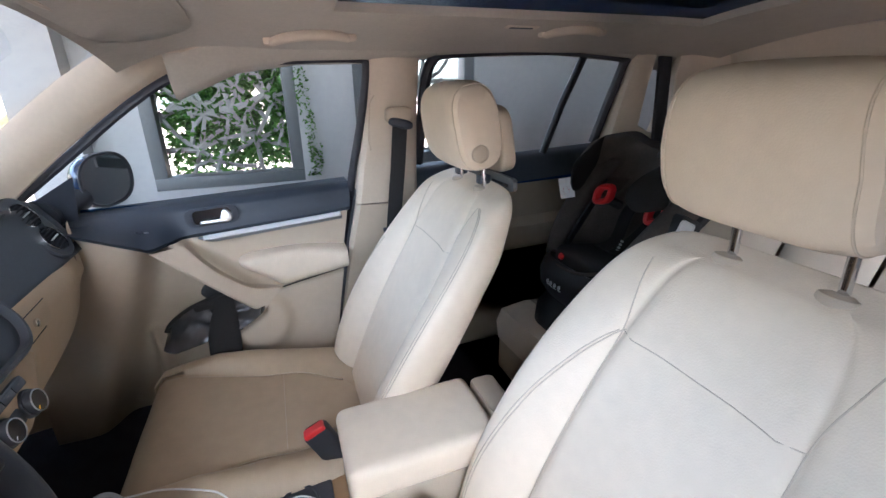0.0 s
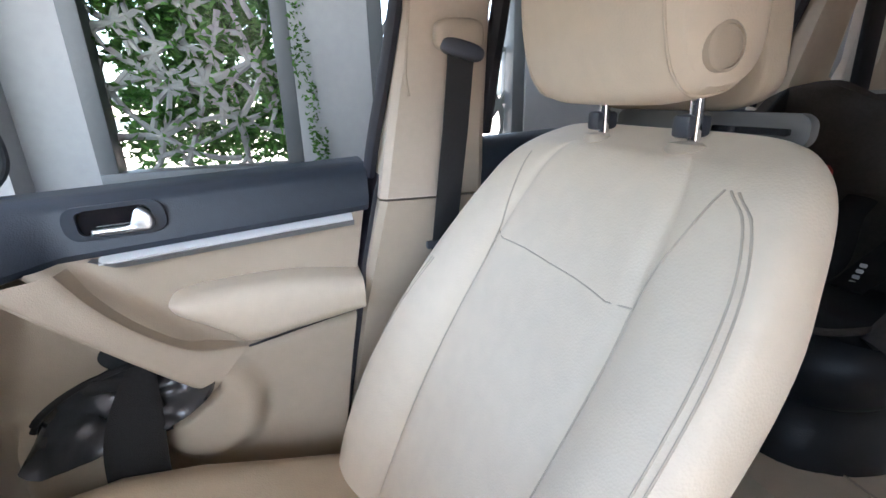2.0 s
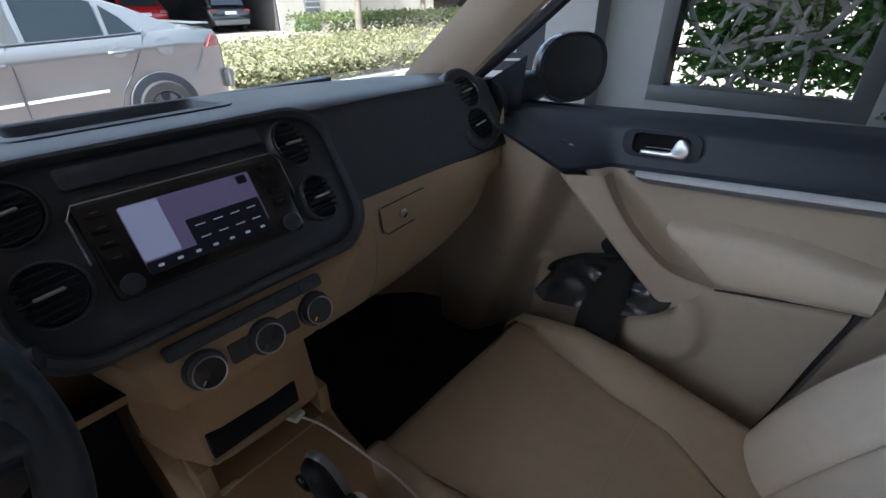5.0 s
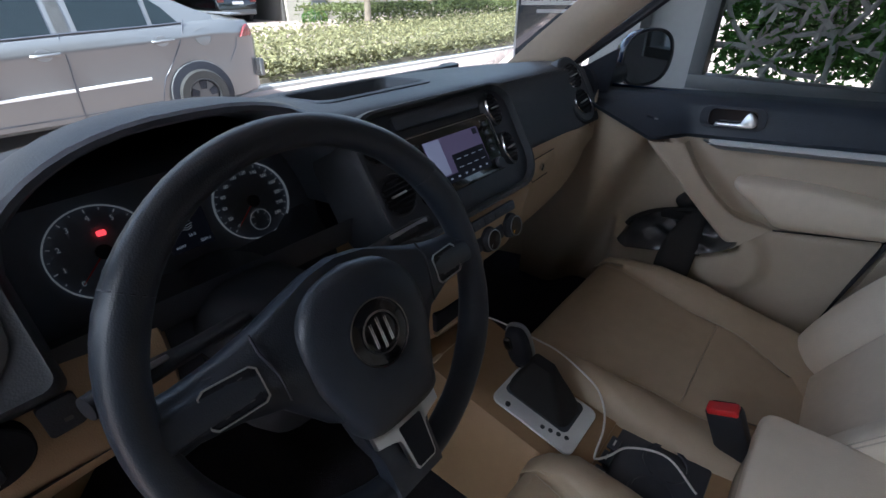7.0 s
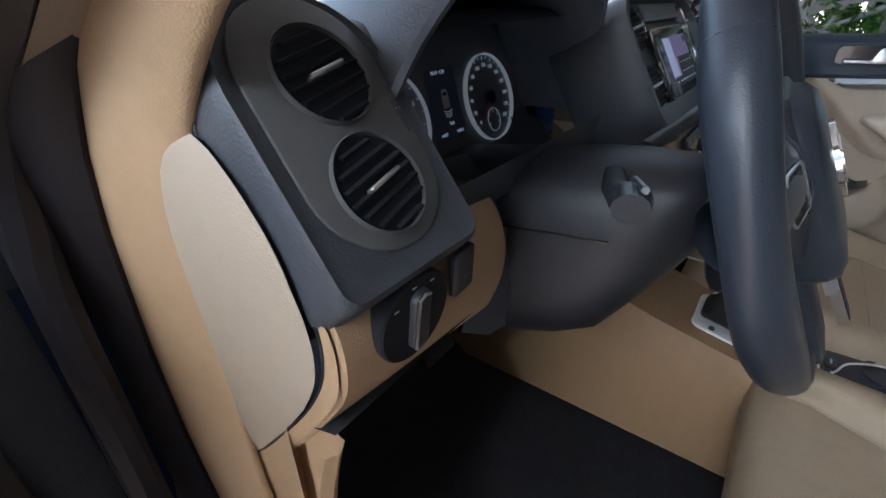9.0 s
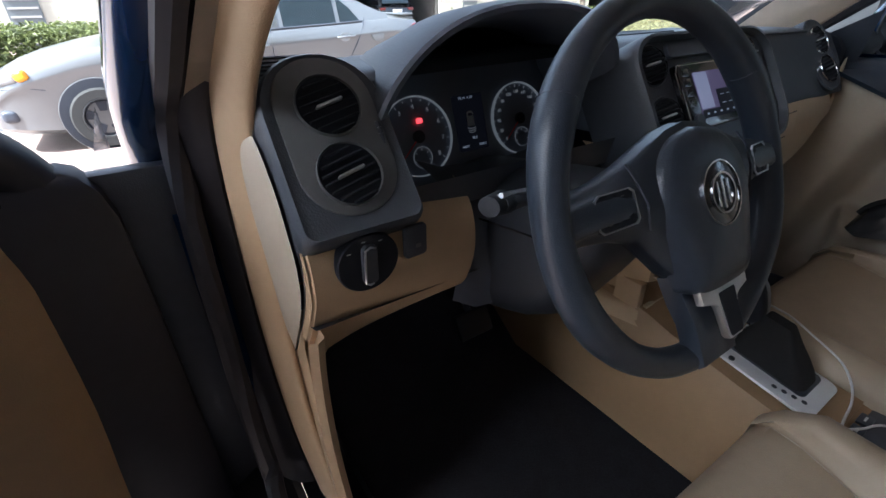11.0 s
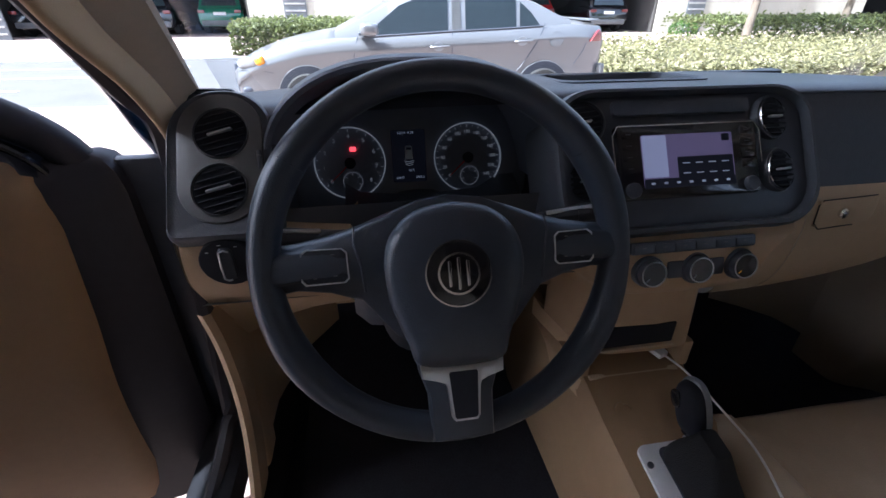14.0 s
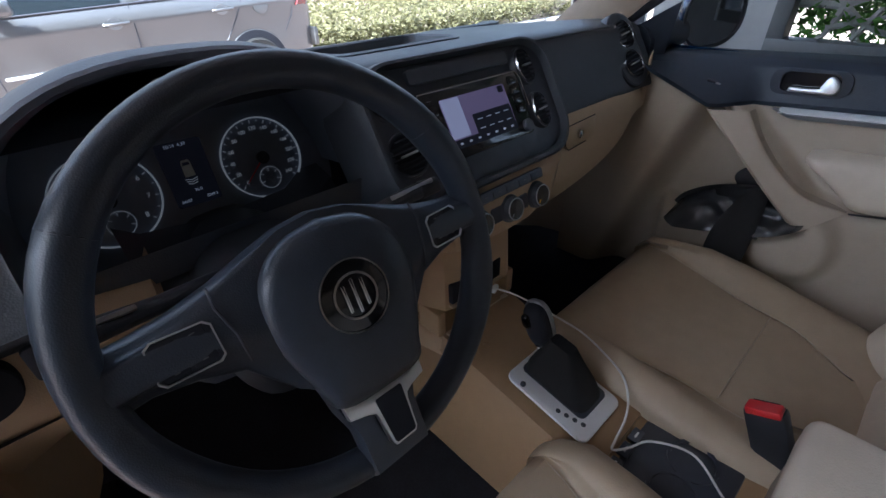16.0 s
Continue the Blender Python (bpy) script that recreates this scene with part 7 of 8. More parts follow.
part("side_clip", box((0.0700, -1.226, 0.974), (0.010, 0.052, 0.054), 0.008, pose(0, 0, 0, 25)), PRINT, ch, "pale grey belt clip")
part("clip_lip", box((0.0695, -1.240, 0.930), (0.010, 0.052, 0.010), 0.003, pose(0, 0, 0, 25)), PRINT, ch, "pale grey lip")
part("release_button", turned([(0.013, 0), (0.013, 0.012), (0.001, 0.014)], pose(0.362, -1.072, 0.820, -50), 16), RED, ch, "red release button")
part("care_label", plate([(-0.026, -0.034), (0.026, -0.034), (0.026, 0.034), (-0.026, 0.034)], facing((0.508, -1.166, 1.006), (0.75, 0.45, -0.25), (0.2, 0.0, 1)), 0.0012), WHITE, ch, "white care label", smooth=False)
part("label_mark", turned([(0.013, 0.0), (0.013, 0.001), (0.010, 0.001), (0.010, 0.0)], facing((0.5075, -1.1643, 0.998), (0.75, 0.45, -0.25), (0.2, 0.0, 1)), 18, caps=False), RED, ch)
for k in range(4):
    part("pictogram", turned([(0.0068, 0.0), (0.0068, 0.001), (0.0036, 0.001), (0.0032, 0.0)], facing((0.338 - 0.020 * k, -0.999 - 0.001 * abs(k - 1.5) ** 2, 0.760), (1, 0.0, 0), (0, -0.25, 1)), 16), PRINT, ch)
    part("caption_bar", plate(rrect(0.014, 0.003, 0.001, 1), facing((0.338 - 0.020 * k, -1.001 - 0.001 * abs(k - 1.5) ** 2, 0.749), (1, 0, 0), (0, -0.25, 1)), 0.0012), PRINT, ch, smooth=False)

moved(ch, (0.072, -0.055, -0.016))

# ---- the carport and the street ----
GZ = -0.06
rng = random.Random(7)
bm = grid([[(x, y, GZ) for x in (-600, -40, -10, 10, 40, 600)] for y in (-600, -40, -6, 3.6, 60, 900)])
solid("ground", bm, PAVER, "pale pink paved ground", "ground", "structure", smooth=False)
road = thing("road", (0, 8, GZ), "grey asphalt street with pale edge lines", "road", kind="structure")
part("carriageway", grid([[(x, y, GZ + 0.004) for x in (-80, -20, 0, 20, 80)] for y in (6.3, 9.0, 12.1)]), ASPHALT, road)
for y, w in ((6.25, 0.14), (12.2, 0.22)):
    part("kerb", box((0, y, GZ + 0.02), (160, w, 0.06), 0.01), KERB, road, smooth=False)
for y, x0, x1 in ((8.0, -9.5, -5.9), (9.45, -14.0, -5.2), (10.8, -40.0, -4.2), (10.8, 2.0, 40.0)):
    part("lane_line", box(((x0 + x1) / 2, y, GZ + 0.007), (x1 - x0, 0.10, 0.008), 0), KERB, road, smooth=False)

# wall beside the car, with lattice windows
wall = thing("wall_right", (1.9, -1.5, 0), "white rendered carport wall with latticed window openings", "wall", kind="structure")
X0, X1 = 1.80, 2.05
OPEN1 = (0.26, -0.44, 0.850, 2.35)     # y front, y back, sill, head
OPEN2 = (-0.73, -1.42, 0.90, 2.35)


def block(y0, y1, z0, z1, name="wall_block", X0=1.80):
    part(name, box(((X0 + X1) / 2, (y0 + y1) / 2, (z0 + z1) / 2), (X1 - X0, abs(y1 - y0), z1 - z0)), WALLPAINT, wall, smooth=False)


block(0.737, 0.51, GZ, 2.9)
block(0.51, 0.26, GZ, 2.9, X0=1.93)
block(0.26, -0.44, GZ, 0.850)
block(0.26, -0.44, 2.35, 2.9)
block(-0.44, -0.73, GZ, 2.9)
block(-0.73, -1.42, GZ, 0.90)
block(-0.73, -1.42, 2.35, 2.9)
block(-1.42, -6.0, GZ, 2.9)


def lattice(y0, y1, z0, z1, name):
    w = thing(name, (1.9, (y0 + y1) / 2, z0), "dark cut-metal lattice in a grey frame", "window", kind="structure")
    f = 0.06
    xm = 1.86
    for c, s in (((xm, (y0 + y1) / 2, z0 + f / 2), (0.10, y0 - y1, f)), ((xm, (y0 + y1) / 2, z1 - f / 2), (0.10, y0 - y1, f)), ((xm, y0 - f / 2, (z0 + z1) / 2), (0.10, f, z1 - z0 - 2 * f)), ((xm, y1 + f / 2, (z0 + z1) / 2), (0.10, f, z1 - z0 - 2 * f))):
        part("frame", box(c, s, 0.004), FRAMEGREY, w)
    r2 = random.Random(len(name) + int(y0 * 100))
    ya, yb, za, zb = y0 - f, y1 + f, z0 + f, z1 - f
    hubs = []
    while len(hubs) < 15:
        p = (r2.uniform(yb, ya), r2.uniform(za, zb))
        if all(math.hypot(p[0] - q[0], p[1] - q[1]) > 0.17 for q in hubs) or r2.random() < 0.02:
            hubs.append(p)
    bm = bmesh.new()
    for hy, hz in hubs:
        a0 = r2.uniform(0, 6.28)
        n = r2.randint(7, 9)
        for k in range(n):
            a = a0 + 2 * math.pi * k / n + r2.uniform(-0.25, 0.25)
            L = r2.uniform(0.16, 0.34)
            bend = r2.uniform(-0.05, 0.05)
            pts = []
            for q in range(5):
                u = q / 4
                y = hy + L * u * math.cos(a) - bend * math.sin(math.pi * u) * math.sin(a)
                z = hz + L * u * math.sin(a) + bend * math.sin(math.pi * u) * math.cos(a)
                pts.append((1.89, min(max(y, yb - 0.01), ya + 0.01), min(max(z, za - 0.01), zb + 0.01)))
            if (Vector(pts[0]) - Vector(pts[4])).length < 0.05 or any((Vector(p) - Vector(q)).length < 0.004 for p, q in zip(pts, pts[1:])):
                continue
            tube(pts, [0.015, 0.012, 0.010, 0.011, 0.013], 5, bm=bm, flat=0.5, ref=(1, 0, 0))
    part("lattice", bm, LATTICE, w, "dark branching metal lattice", smooth=False)
    return w


lattice(*OPEN1, "window_1")
lattice(*OPEN2, "window_2")


def leaves(name, spots, size, mate, label, category, kind="", seed=1, bend=0.3):
    """A cloud of small folded leaves at the given spots."""
    r = random.Random(seed)
    verts, faces = [], []
    for p in spots:
        s = size * r.uniform(0.6, 1.3)
        m = Euler((r.uniform(0, 6.3), r.uniform(0, 6.3), r.uniform(0, 6.3))).to_matrix()
        i = len(verts)
        for q in ((0, -s, 0), (s * 0.45, 0, s * bend), (0, s, 0), (-s * 0.45, 0, s * bend)):
            verts.append(Vector(p) + m @ Vector(q))
        faces += [(i, i + 1, i + 2), (i, i + 2, i + 3)]
    me = bpy.data.meshes.new(name)
    me.from_pydata(verts, [], faces)
    me.materials.append(mate)
    ob = new(name, me)
    return tagged(ob, label, category, kind=kind)


spots = []
for _ in range(19000):
    y = rng.uniform(-0.46, 0.20)
    u = (y + 0.46) / 0.66
    edge = 1.20 + 0.10 * math.sin(9 * u) + 0.07 * math.sin(23 * u + 1)
    z = rng.uniform(0.95, 2.35)
    keep = 0.48 if z < edge - 0.12 else 0.68 if z < edge else 0.9 if z < edge + 0.25 else 1.0
    if rng.random() > keep or (z < edge + 0.2 and math.sin(31 * y + 17 * z) * math.sin(23 * z - 12 * y) > 0.55):
        continue
    spots.append((1.93 + rng.uniform(-0.07, 0.22), y, z))
for _ in range(5200):
    y, z = rng.uniform(-0.46, 0.20), rng.uniform(0.9, 2.35)
    if math.sin(13 * y + 9 * z) + math.sin(17 * z - 21 * y) < 1.0:
        spots.append((rng.uniform(2.12, 2.30), y, z))
for _ in range(1600):
    spots.append((rng.uniform(2.10, 2.34), rng.uniform(-0.50, 0.24), rng.uniform(0.80, 1.28)))
strand = []
for k in range(420):
    u = rng.random()
    strand.append((1.785 + rng.uniform(-0.02, 0.01), -0.455 - rng.uniform(0, 0.09) ** 1.15 - 0.02 * math.sin(9 * u), 0.88 + 1.1 * u ** 1.3))
leaves("climbing_plant", spots, 0.021, LEAF, "green climbing plant over the wall lattice", "climber", "stuff", 3)
leaves("climber_strand", strand, 0.011, LEAF, "thin strand of the climber beside the lattice frame", "climber", "stuff", 4)

# Out of view; added to block light that would reach the cabin.
solid("added_left_wall", box((-2.65, -3.15, 1.4), (0.2, 5.7, 2.95)), WALLPAINT, "unseen white wall added on the driver's side", "wall", "structure", smooth=False)
# unseen carport roof, added to shade car and board, and its closed sides
solid("carport_roof", box((-0.2, -1.9, 3.0), (4.8, 8.6, 0.2)), WALLPAINT, "unseen white carport roof slab over the car", "roof", "structure", smooth=False)

solid("carport_back_wall", box((-0.1, -4.1, 1.4), (4.6, 0.2, 2.95)), WALLPAINT, "white back wall of the carport", "wall", "structure", smooth=False)

# rental board on its posts in the verge
bd = thing("rental_board", (2.25, 1.21, GZ), "dark grey rental notice board on two posts", "sign")
fm = facing((2.25, 1.21, 1.16), (0.58, -0.81, 0), (0, 0, 1)) @ Matrix.Scale(0.65, 4)
part("board", plate(rrect(0.66, 1.30, 0.01, 1), fm, 0.02), SIGNGREY, bd, smooth=False)
part("border", ring(rrect(0.68, 1.32, 0.012, 1), rrect(0.645, 1.285, 0.01, 1), fm, 0.024), PRINT, bd, smooth=False)
part("banner", plate(rrect(0.60, 0.20, 0.004, 1), fm @ pose(0, 0.10, 0.021), 0.003), WHITE, bd, smooth=False)
text_mesh("RENTED.", 0.215, fm @ pose(0, 0.10, 0.026), SIGNGREY, bd, width=0.66)
part("logo_shape", plate([(-0.05, -0.06), (0.02, -0.06), (0.02, 0.06), (0.0, 0.06), (0.0, -0.02), (-0.05, -0.02)], fm @ pose(0.05, -0.28, 0.021), 0.002), PRINT, bd, smooth=False)
part("text_bar", plate(rrect(0.30, 0.03, 0.004, 1), fm @ pose(0, -0.05, 0.021), 0.002), PRINT, bd, smooth=False)
part("text_bar", plate(rrect(0.16, 0.02, 0.004, 1), fm @ pose(0.03, -0.40, 0.021), 0.002), PRINT, bd, smooth=False)
part("text_bar", plate(rrect(0.50, 0.055, 0.004, 1), fm @ pose(0, -0.52, 0.021), 0.002), PRINT, bd, smooth=False)
for s in (-1, 1):
    part("post", box(tuple(fm @ Vector((s * 0.3, -1.25, -0.02))), (0.03, 0.03, 0.82)), FRAMEGREY, bd, smooth=False)


# ---- cars in the street ----
def wheel(parent, c, r, w, ax=(0, 1, 0)):
    m = facing(c, (1, 0, 0), (0, 0, 1)) if ax[1] else facing(c, (0, 1, 0), (0, 0, 1))
    wh = part("wheel", turned([(r * 0.66, -w / 2), (r * 0.93, -w / 2), (r, -w * 0.3), (r, w * 0.3), (r * 0.93, w / 2), (r * 0.66, w / 2)], m, 32, caps=False), TYRE, parent, "black tyre on an alloy rim")
    part("rim", turned([(r * 0.67, -w * 0.42), (r * 0.67, w * 0.46), (r * 0.62, w * 0.48), (r * 0.60, w * 0.30), (r * 0.2, w * 0.34), (0.001, w * 0.34)], m, 28, caps=False), ALLOY, wh)
    for k in range(5):
        part("rim_gap", plate([(-r * 0.11, r * 0.24), (r * 0.11, r * 0.24), (r * 0.16, r * 0.55), (-r * 0.16, r * 0.55)], m @ pose(0, 0, w * 0.33, 0, 0, 72 * k), 0.012), VENTBLACK, wh, smooth=False)


sil = thing("silver_saloon", (0.2, 6.0, GZ), "silver four-door saloon with dark windows parked across the drive", "car")
# side view: x runs from the nose to the tail
NX, TXx, SY, BW = -1.90, 2.50, 5.10, 1.70
L = TXx - NX


def sx(u):
    return NX + L * u


top_line = [(0.0, 0.58), (0.015, 0.67), (0.03, 0.725), (0.10, 0.83), (0.17, 0.90), (0.264, 0.965), (0.34, 1.12), (0.414, 1.275), (0.48, 1.37), (0.56, 1.42), (0.64, 1.42), (0.72, 1.365), (0.807, 1.225), (0.852, 1.125), (0.889, 1.065), (0.94, 1.045), (0.982, 1.02), (1.0, 0.88)]
bot = 0.17


def z_top(u, pts=None):
    pts = top_line if pts is None else pts
    for (a, za), (b, zb) in zip(pts, pts[1:]):
        if a <= u <= b:
            return za + (zb - za) * (u - a) / (b - a)
    return pts[-1][1]


belt_line = [(0.0, 0.56), (0.03, 0.68), (0.08, 0.76), (0.17, 0.855), (0.264, 0.90), (0.343, 0.91), (0.559, 0.955), (0.736, 0.985), (0.80, 1.0), (0.889, 1.02), (0.982, 0.99), (1.0, 0.87)]
rows = []
us = [0, 0.008, 0.02, 0.05] + [0.08 + 0.02 * k for k in range(44)] + [0.965, 0.98, 0.992, 1.0]
for u in us:
    zb = min(z_top(u, belt_line), z_top(u))
    ends = min(1.0, min(u, 1 - u) / 0.10)
    inset = 0.22 * (1 - math.sqrt(max(0.0, 1 - (1 - ends) ** 2)))
    low = bot + 0.05 * (1 - ends)
    x = sx(u)
    side = [(inset + 0.12, low), (inset + 0.055, low + 0.04), (inset + 0.052, low + 0.14), (inset + 0.030, low + 0.24), (inset + 0.026, low + 0.36), (inset + 0.012, zb - 0.165), (inset + 0.002, zb - 0.135), (inset + 0.006, zb - 0.115), (inset + 0.034, zb - 0.03), (inset + 0.06, zb)]
    half = [(x, SY + d, GZ + z) for d, z in side]
    other = [(x, SY + BW - d, GZ + z) for d, z in side[::-1]]
    zc = max(zb + 0.02, z_top(u)) if u < 0.27 or u > 0.87 else zb + 0.02
    crown = [(x, SY + BW * 0.3, GZ + zc), (x, SY + BW * 0.7, GZ + zc)]
    rows.append(half + crown + other)
part("body", grid(rows, caps=True), PAINT_SILVER, sil, "silver painted body")
# upper house
rows = []
for k in range(29):
    u = 0.264 + (0.885 - 0.264) * k / 28
    zb, zt = z_top(u, belt_line) - 0.01, z_top(u)
    x = sx(u)
    t = max(0.01, zt - zb)
    rows.append([(x, SY + 0.065, GZ + zb), (x, SY + 0.065 + 0.24 * t, GZ + zb + t * 0.55), (x, SY + 0.065 + 0.48 * t, GZ + zb + t * 0.93), (x, SY + 0.13 + 0.50 * t, GZ + zt), (x, SY + BW / 2, GZ + zt + 0.02), (x, SY + BW - 0.13 - 0.50 * t, GZ + zt), (x, SY + BW - 0.065 - 0.48 * t, GZ + zb + t * 0.93), (x, SY + BW - 0.065, GZ + zb)])
part("roof", grid(rows, caps=True), PAINT_SILVER, sil)


def side_glass(name, ups, mate, label="", inset=0.012):
    bm = bmesh.new()
    vs = []
    for u, f in ups:
        zb, zt = z_top(u, belt_line) - 0.01, z_top(u)
        t = zt - zb
        vs.append(bm.verts.new((sx(u), SY + 0.065 + 0.44 * t * f - inset, GZ + zb + t * f)))
    bm.faces.new(vs)
    bmesh.ops.solidify(bm, geom=bm.faces[:], thickness=0.006)
    return part(name, bm, mate, sil, label, smooth=False)


side_glass("window", [(0.343, 0.05), (0.552, 0.05), (0.556, 0.86), (0.50, 0.87), (0.43, 0.79), (0.375, 0.48)], DARKGLASS, "dark tinted window")
side_glass("window", [(0.598, 0.05), (0.734, 0.05), (0.736, 0.83), (0.70, 0.86), (0.602, 0.87)], DARKGLASS, "dark tinted window")
side_glass("window", [(0.744, 0.06), (0.800, 0.07), (0.776, 0.56), (0.747, 0.80)], DARKGLASS, "dark tinted window")
side_glass("pillar", [(0.563, 0.03), (0.586, 0.03), (0.588, 0.90), (0.567, 0.90)], GREYTRIM, "dark door pillar", 0.014)
part("window_strip", tube([(sx(u), SY + 0.052, GZ + z_top(u, belt_line) + 0.004) for u in (0.335, 0.40, 0.48, 0.56, 0.64, 0.72, 0.806)], 0.009, 6), BLACK, sil, "black window strip")
for wx in (-1.08, 1.69):
    c = (wx, SY + 0.10, GZ + 0.282)
    am = facing((wx, SY + 0.020, c[2] + 0.012), (1, 0, 0), (0, 0, 1))
    # Flush disc; the shadow inside the arch is painted as its black.
    part("wheel_arch", turned([(0.336, -0.05), (0.336, 0.020), (0.330, 0.022), (0.001, 0.010)], am, 40), VENTBLACK, sil, "black disc for the shadow in the wheel arch")
    part("arch_lip", turned([(0.332, 0.012), (0.334, 0.018), (0.340, 0.018), (0.345, 0.006)], am, 40, caps=False), PAINT_SILVER, sil)
    wheel(sil, (wx, SY + 0.066, c[2]), 0.272, 0.20)
    wheel(sil, (wx, SY + BW - 0.10, c[2]), 0.272, 0.20)
for hx, z in ((0.42, 0.745), (1.41, 0.79)):
    # Flat grey plate; the hollow's shade is only its colour.
    part("handle_cup", plate(oval(0.13, 0.10, 20, 2.0), facing((hx - 0.01, SY + 0.010, z), (1, 0, 0), (0, 0, 1)), 0.006), STRIPGREY, sil, "grey oval for the shaded hollow behind the handle")
    part("handle", tube([(hx - 0.10, SY + 0.006, z - 0.006), (hx - 0.07, SY - 0.016, z - 0.004), (hx + 0.07, SY - 0.016, z + 0.002), (hx + 0.11, SY + 0.006, z + 0.004)], 0.014, 8), PAINT_SILVER, sil, "silver door handle")
for line in (((-0.49, 0.86), (-0.545, 0.66), (-0.56, 0.45), (-0.54, 0.20)), ((0.575, 0.90), (0.57, 0.70), (0.555, 0.45), (0.55, 0.18)), ((1.67, 0.97), (1.58, 0.78), (1.44, 0.56), (1.33, 0.42), (1.27, 0.22))):
    part("door_gap", tube(smooth_line([(x, SY + (0.045 if z > 0.84 else 0.008 if z > 0.64 else 0.022 if z > 0.4 else 0.05), z) for x, z in line], 16), 0.0055, 6), BLACK, sil)
part("sill_gap", tube([(-0.54, SY + 0.048, 0.20), (0.4, SY + 0.048, 0.195), (1.27, SY + 0.048, 0.215)], 0.005, 6), BLACK, sil)
for x0, x1, z in ((-0.52, 0.54, 0.415), (0.57, 1.21, 0.442)):
    part("side_moulding", box(((x0 + x1) / 2, SY + 0.020, z), (x1 - x0, 0.014, 0.026), 0.004, pose(0, 0, 0, 0, -1.6, 0)), STRIP, sil, "bright side moulding")
fl = facing((1.82, SY + 0.010, 0.80), (1, 0, 0), (0, 0.10, 1))
part("fuel_flap", turned([(0.082, -0.004), (0.082, 0.002), (0.076, 0.004), (0.001, 0.005)], fl, 32), PAINT_SILVER, sil)
part("flap_gap", turned([(0.0835, -0.004), (0.0835, 0.0035), (0.0875, 0.0035), (0.0875, -0.004)], fl, 32, caps=False), GREYTRIM, sil)
part("wing_mirror", pillow((-0.36, SY - 0.10, 0.935), (0.20, 0.20, 0.13), pose(0, 0, 0), 0.6, 0.6), PAINT_SILVER, sil, "silver wing mirror")
part("mirror_foot", box((-0.42, SY + 0.01, 0.885), (0.12, 0.09, 0.03), 0.008), BLACK, sil)
part("headlight", pillow((-1.695, SY + 0.110, 0.605), (0.26, 0.15, 0.110), pose(0, 0, 0, 0, -10, -20), 0.6, 0.5), LAMP_CLEAR, sil, "clear headlight")
part("indicator", pillow((-1.560, SY + 0.050, 0.630), (0.10, 0.14, 0.090), pose(0, 0, 0, 0, -20, -12), 0.6, 0.5), LAMP_AMBER, sil, "amber indicator")
part("fog_lamp", pillow((-1.76, SY + 0.13, 0.30), (0.12, 0.12, 0.11), pose(0, 0, 0), 0.6, 0.5), BLACK, sil)
part("bumper_gap", tube([(-1.85, SY + 0.12, 0.535), (-1.70, SY + 0.045, 0.53), (-1.55, SY + 0.024, 0.525), (-1.44, SY + 0.018, 0.50)], 0.004, 6), BLACK, sil)
part("grille", box((sx(0.008), SY + 0.5, GZ + 0.50), (0.05, 0.6, 0.30), 0.02), BLACK, sil)
tl = facing((2.325, SY + 0.050, 0.835), (0.93, 0.37, 0), (0, 0, 1))
part("tail_light", plate([(-0.10, -0.058), (0.06, -0.062), (0.080, -0.04), (0.062, 0.04), (0.030, 0.066), (-0.01, 0.05)], tl, 0.026, 0.008), LAMP_RED, sil, "wedge-shaped red tail light")
part("bumper_gap", tube([(2.20, SY + 0.020, 0.77), (2.17, SY + 0.016, 0.68), (2.07, SY + 0.020, 0.53)], 0.004, 6), BLACK, sil)
# Reflection at the bumper's end drawn as a grey box.
part("bumper_reflection", box((2.44, SY + 0.17, 0.42), (0.07, 0.22, 0.20), 0.02, pose(0, 0, 0, 0, 0, 25)), GREYTRIM, sil, "grey block for the reflection on the bumper corner")
part("spoiler", box((sx(0.965), SY + BW / 2, GZ + 1.058), (0.14, 1.3, 0.02), 0.008), PAINT_SILVER, sil)
part("rear_plate", box((sx(1.0) + 0.0, SY + BW / 2, GZ + 0.62), (0.01, 0.5, 0.12), 0.002), WHITE, sil)


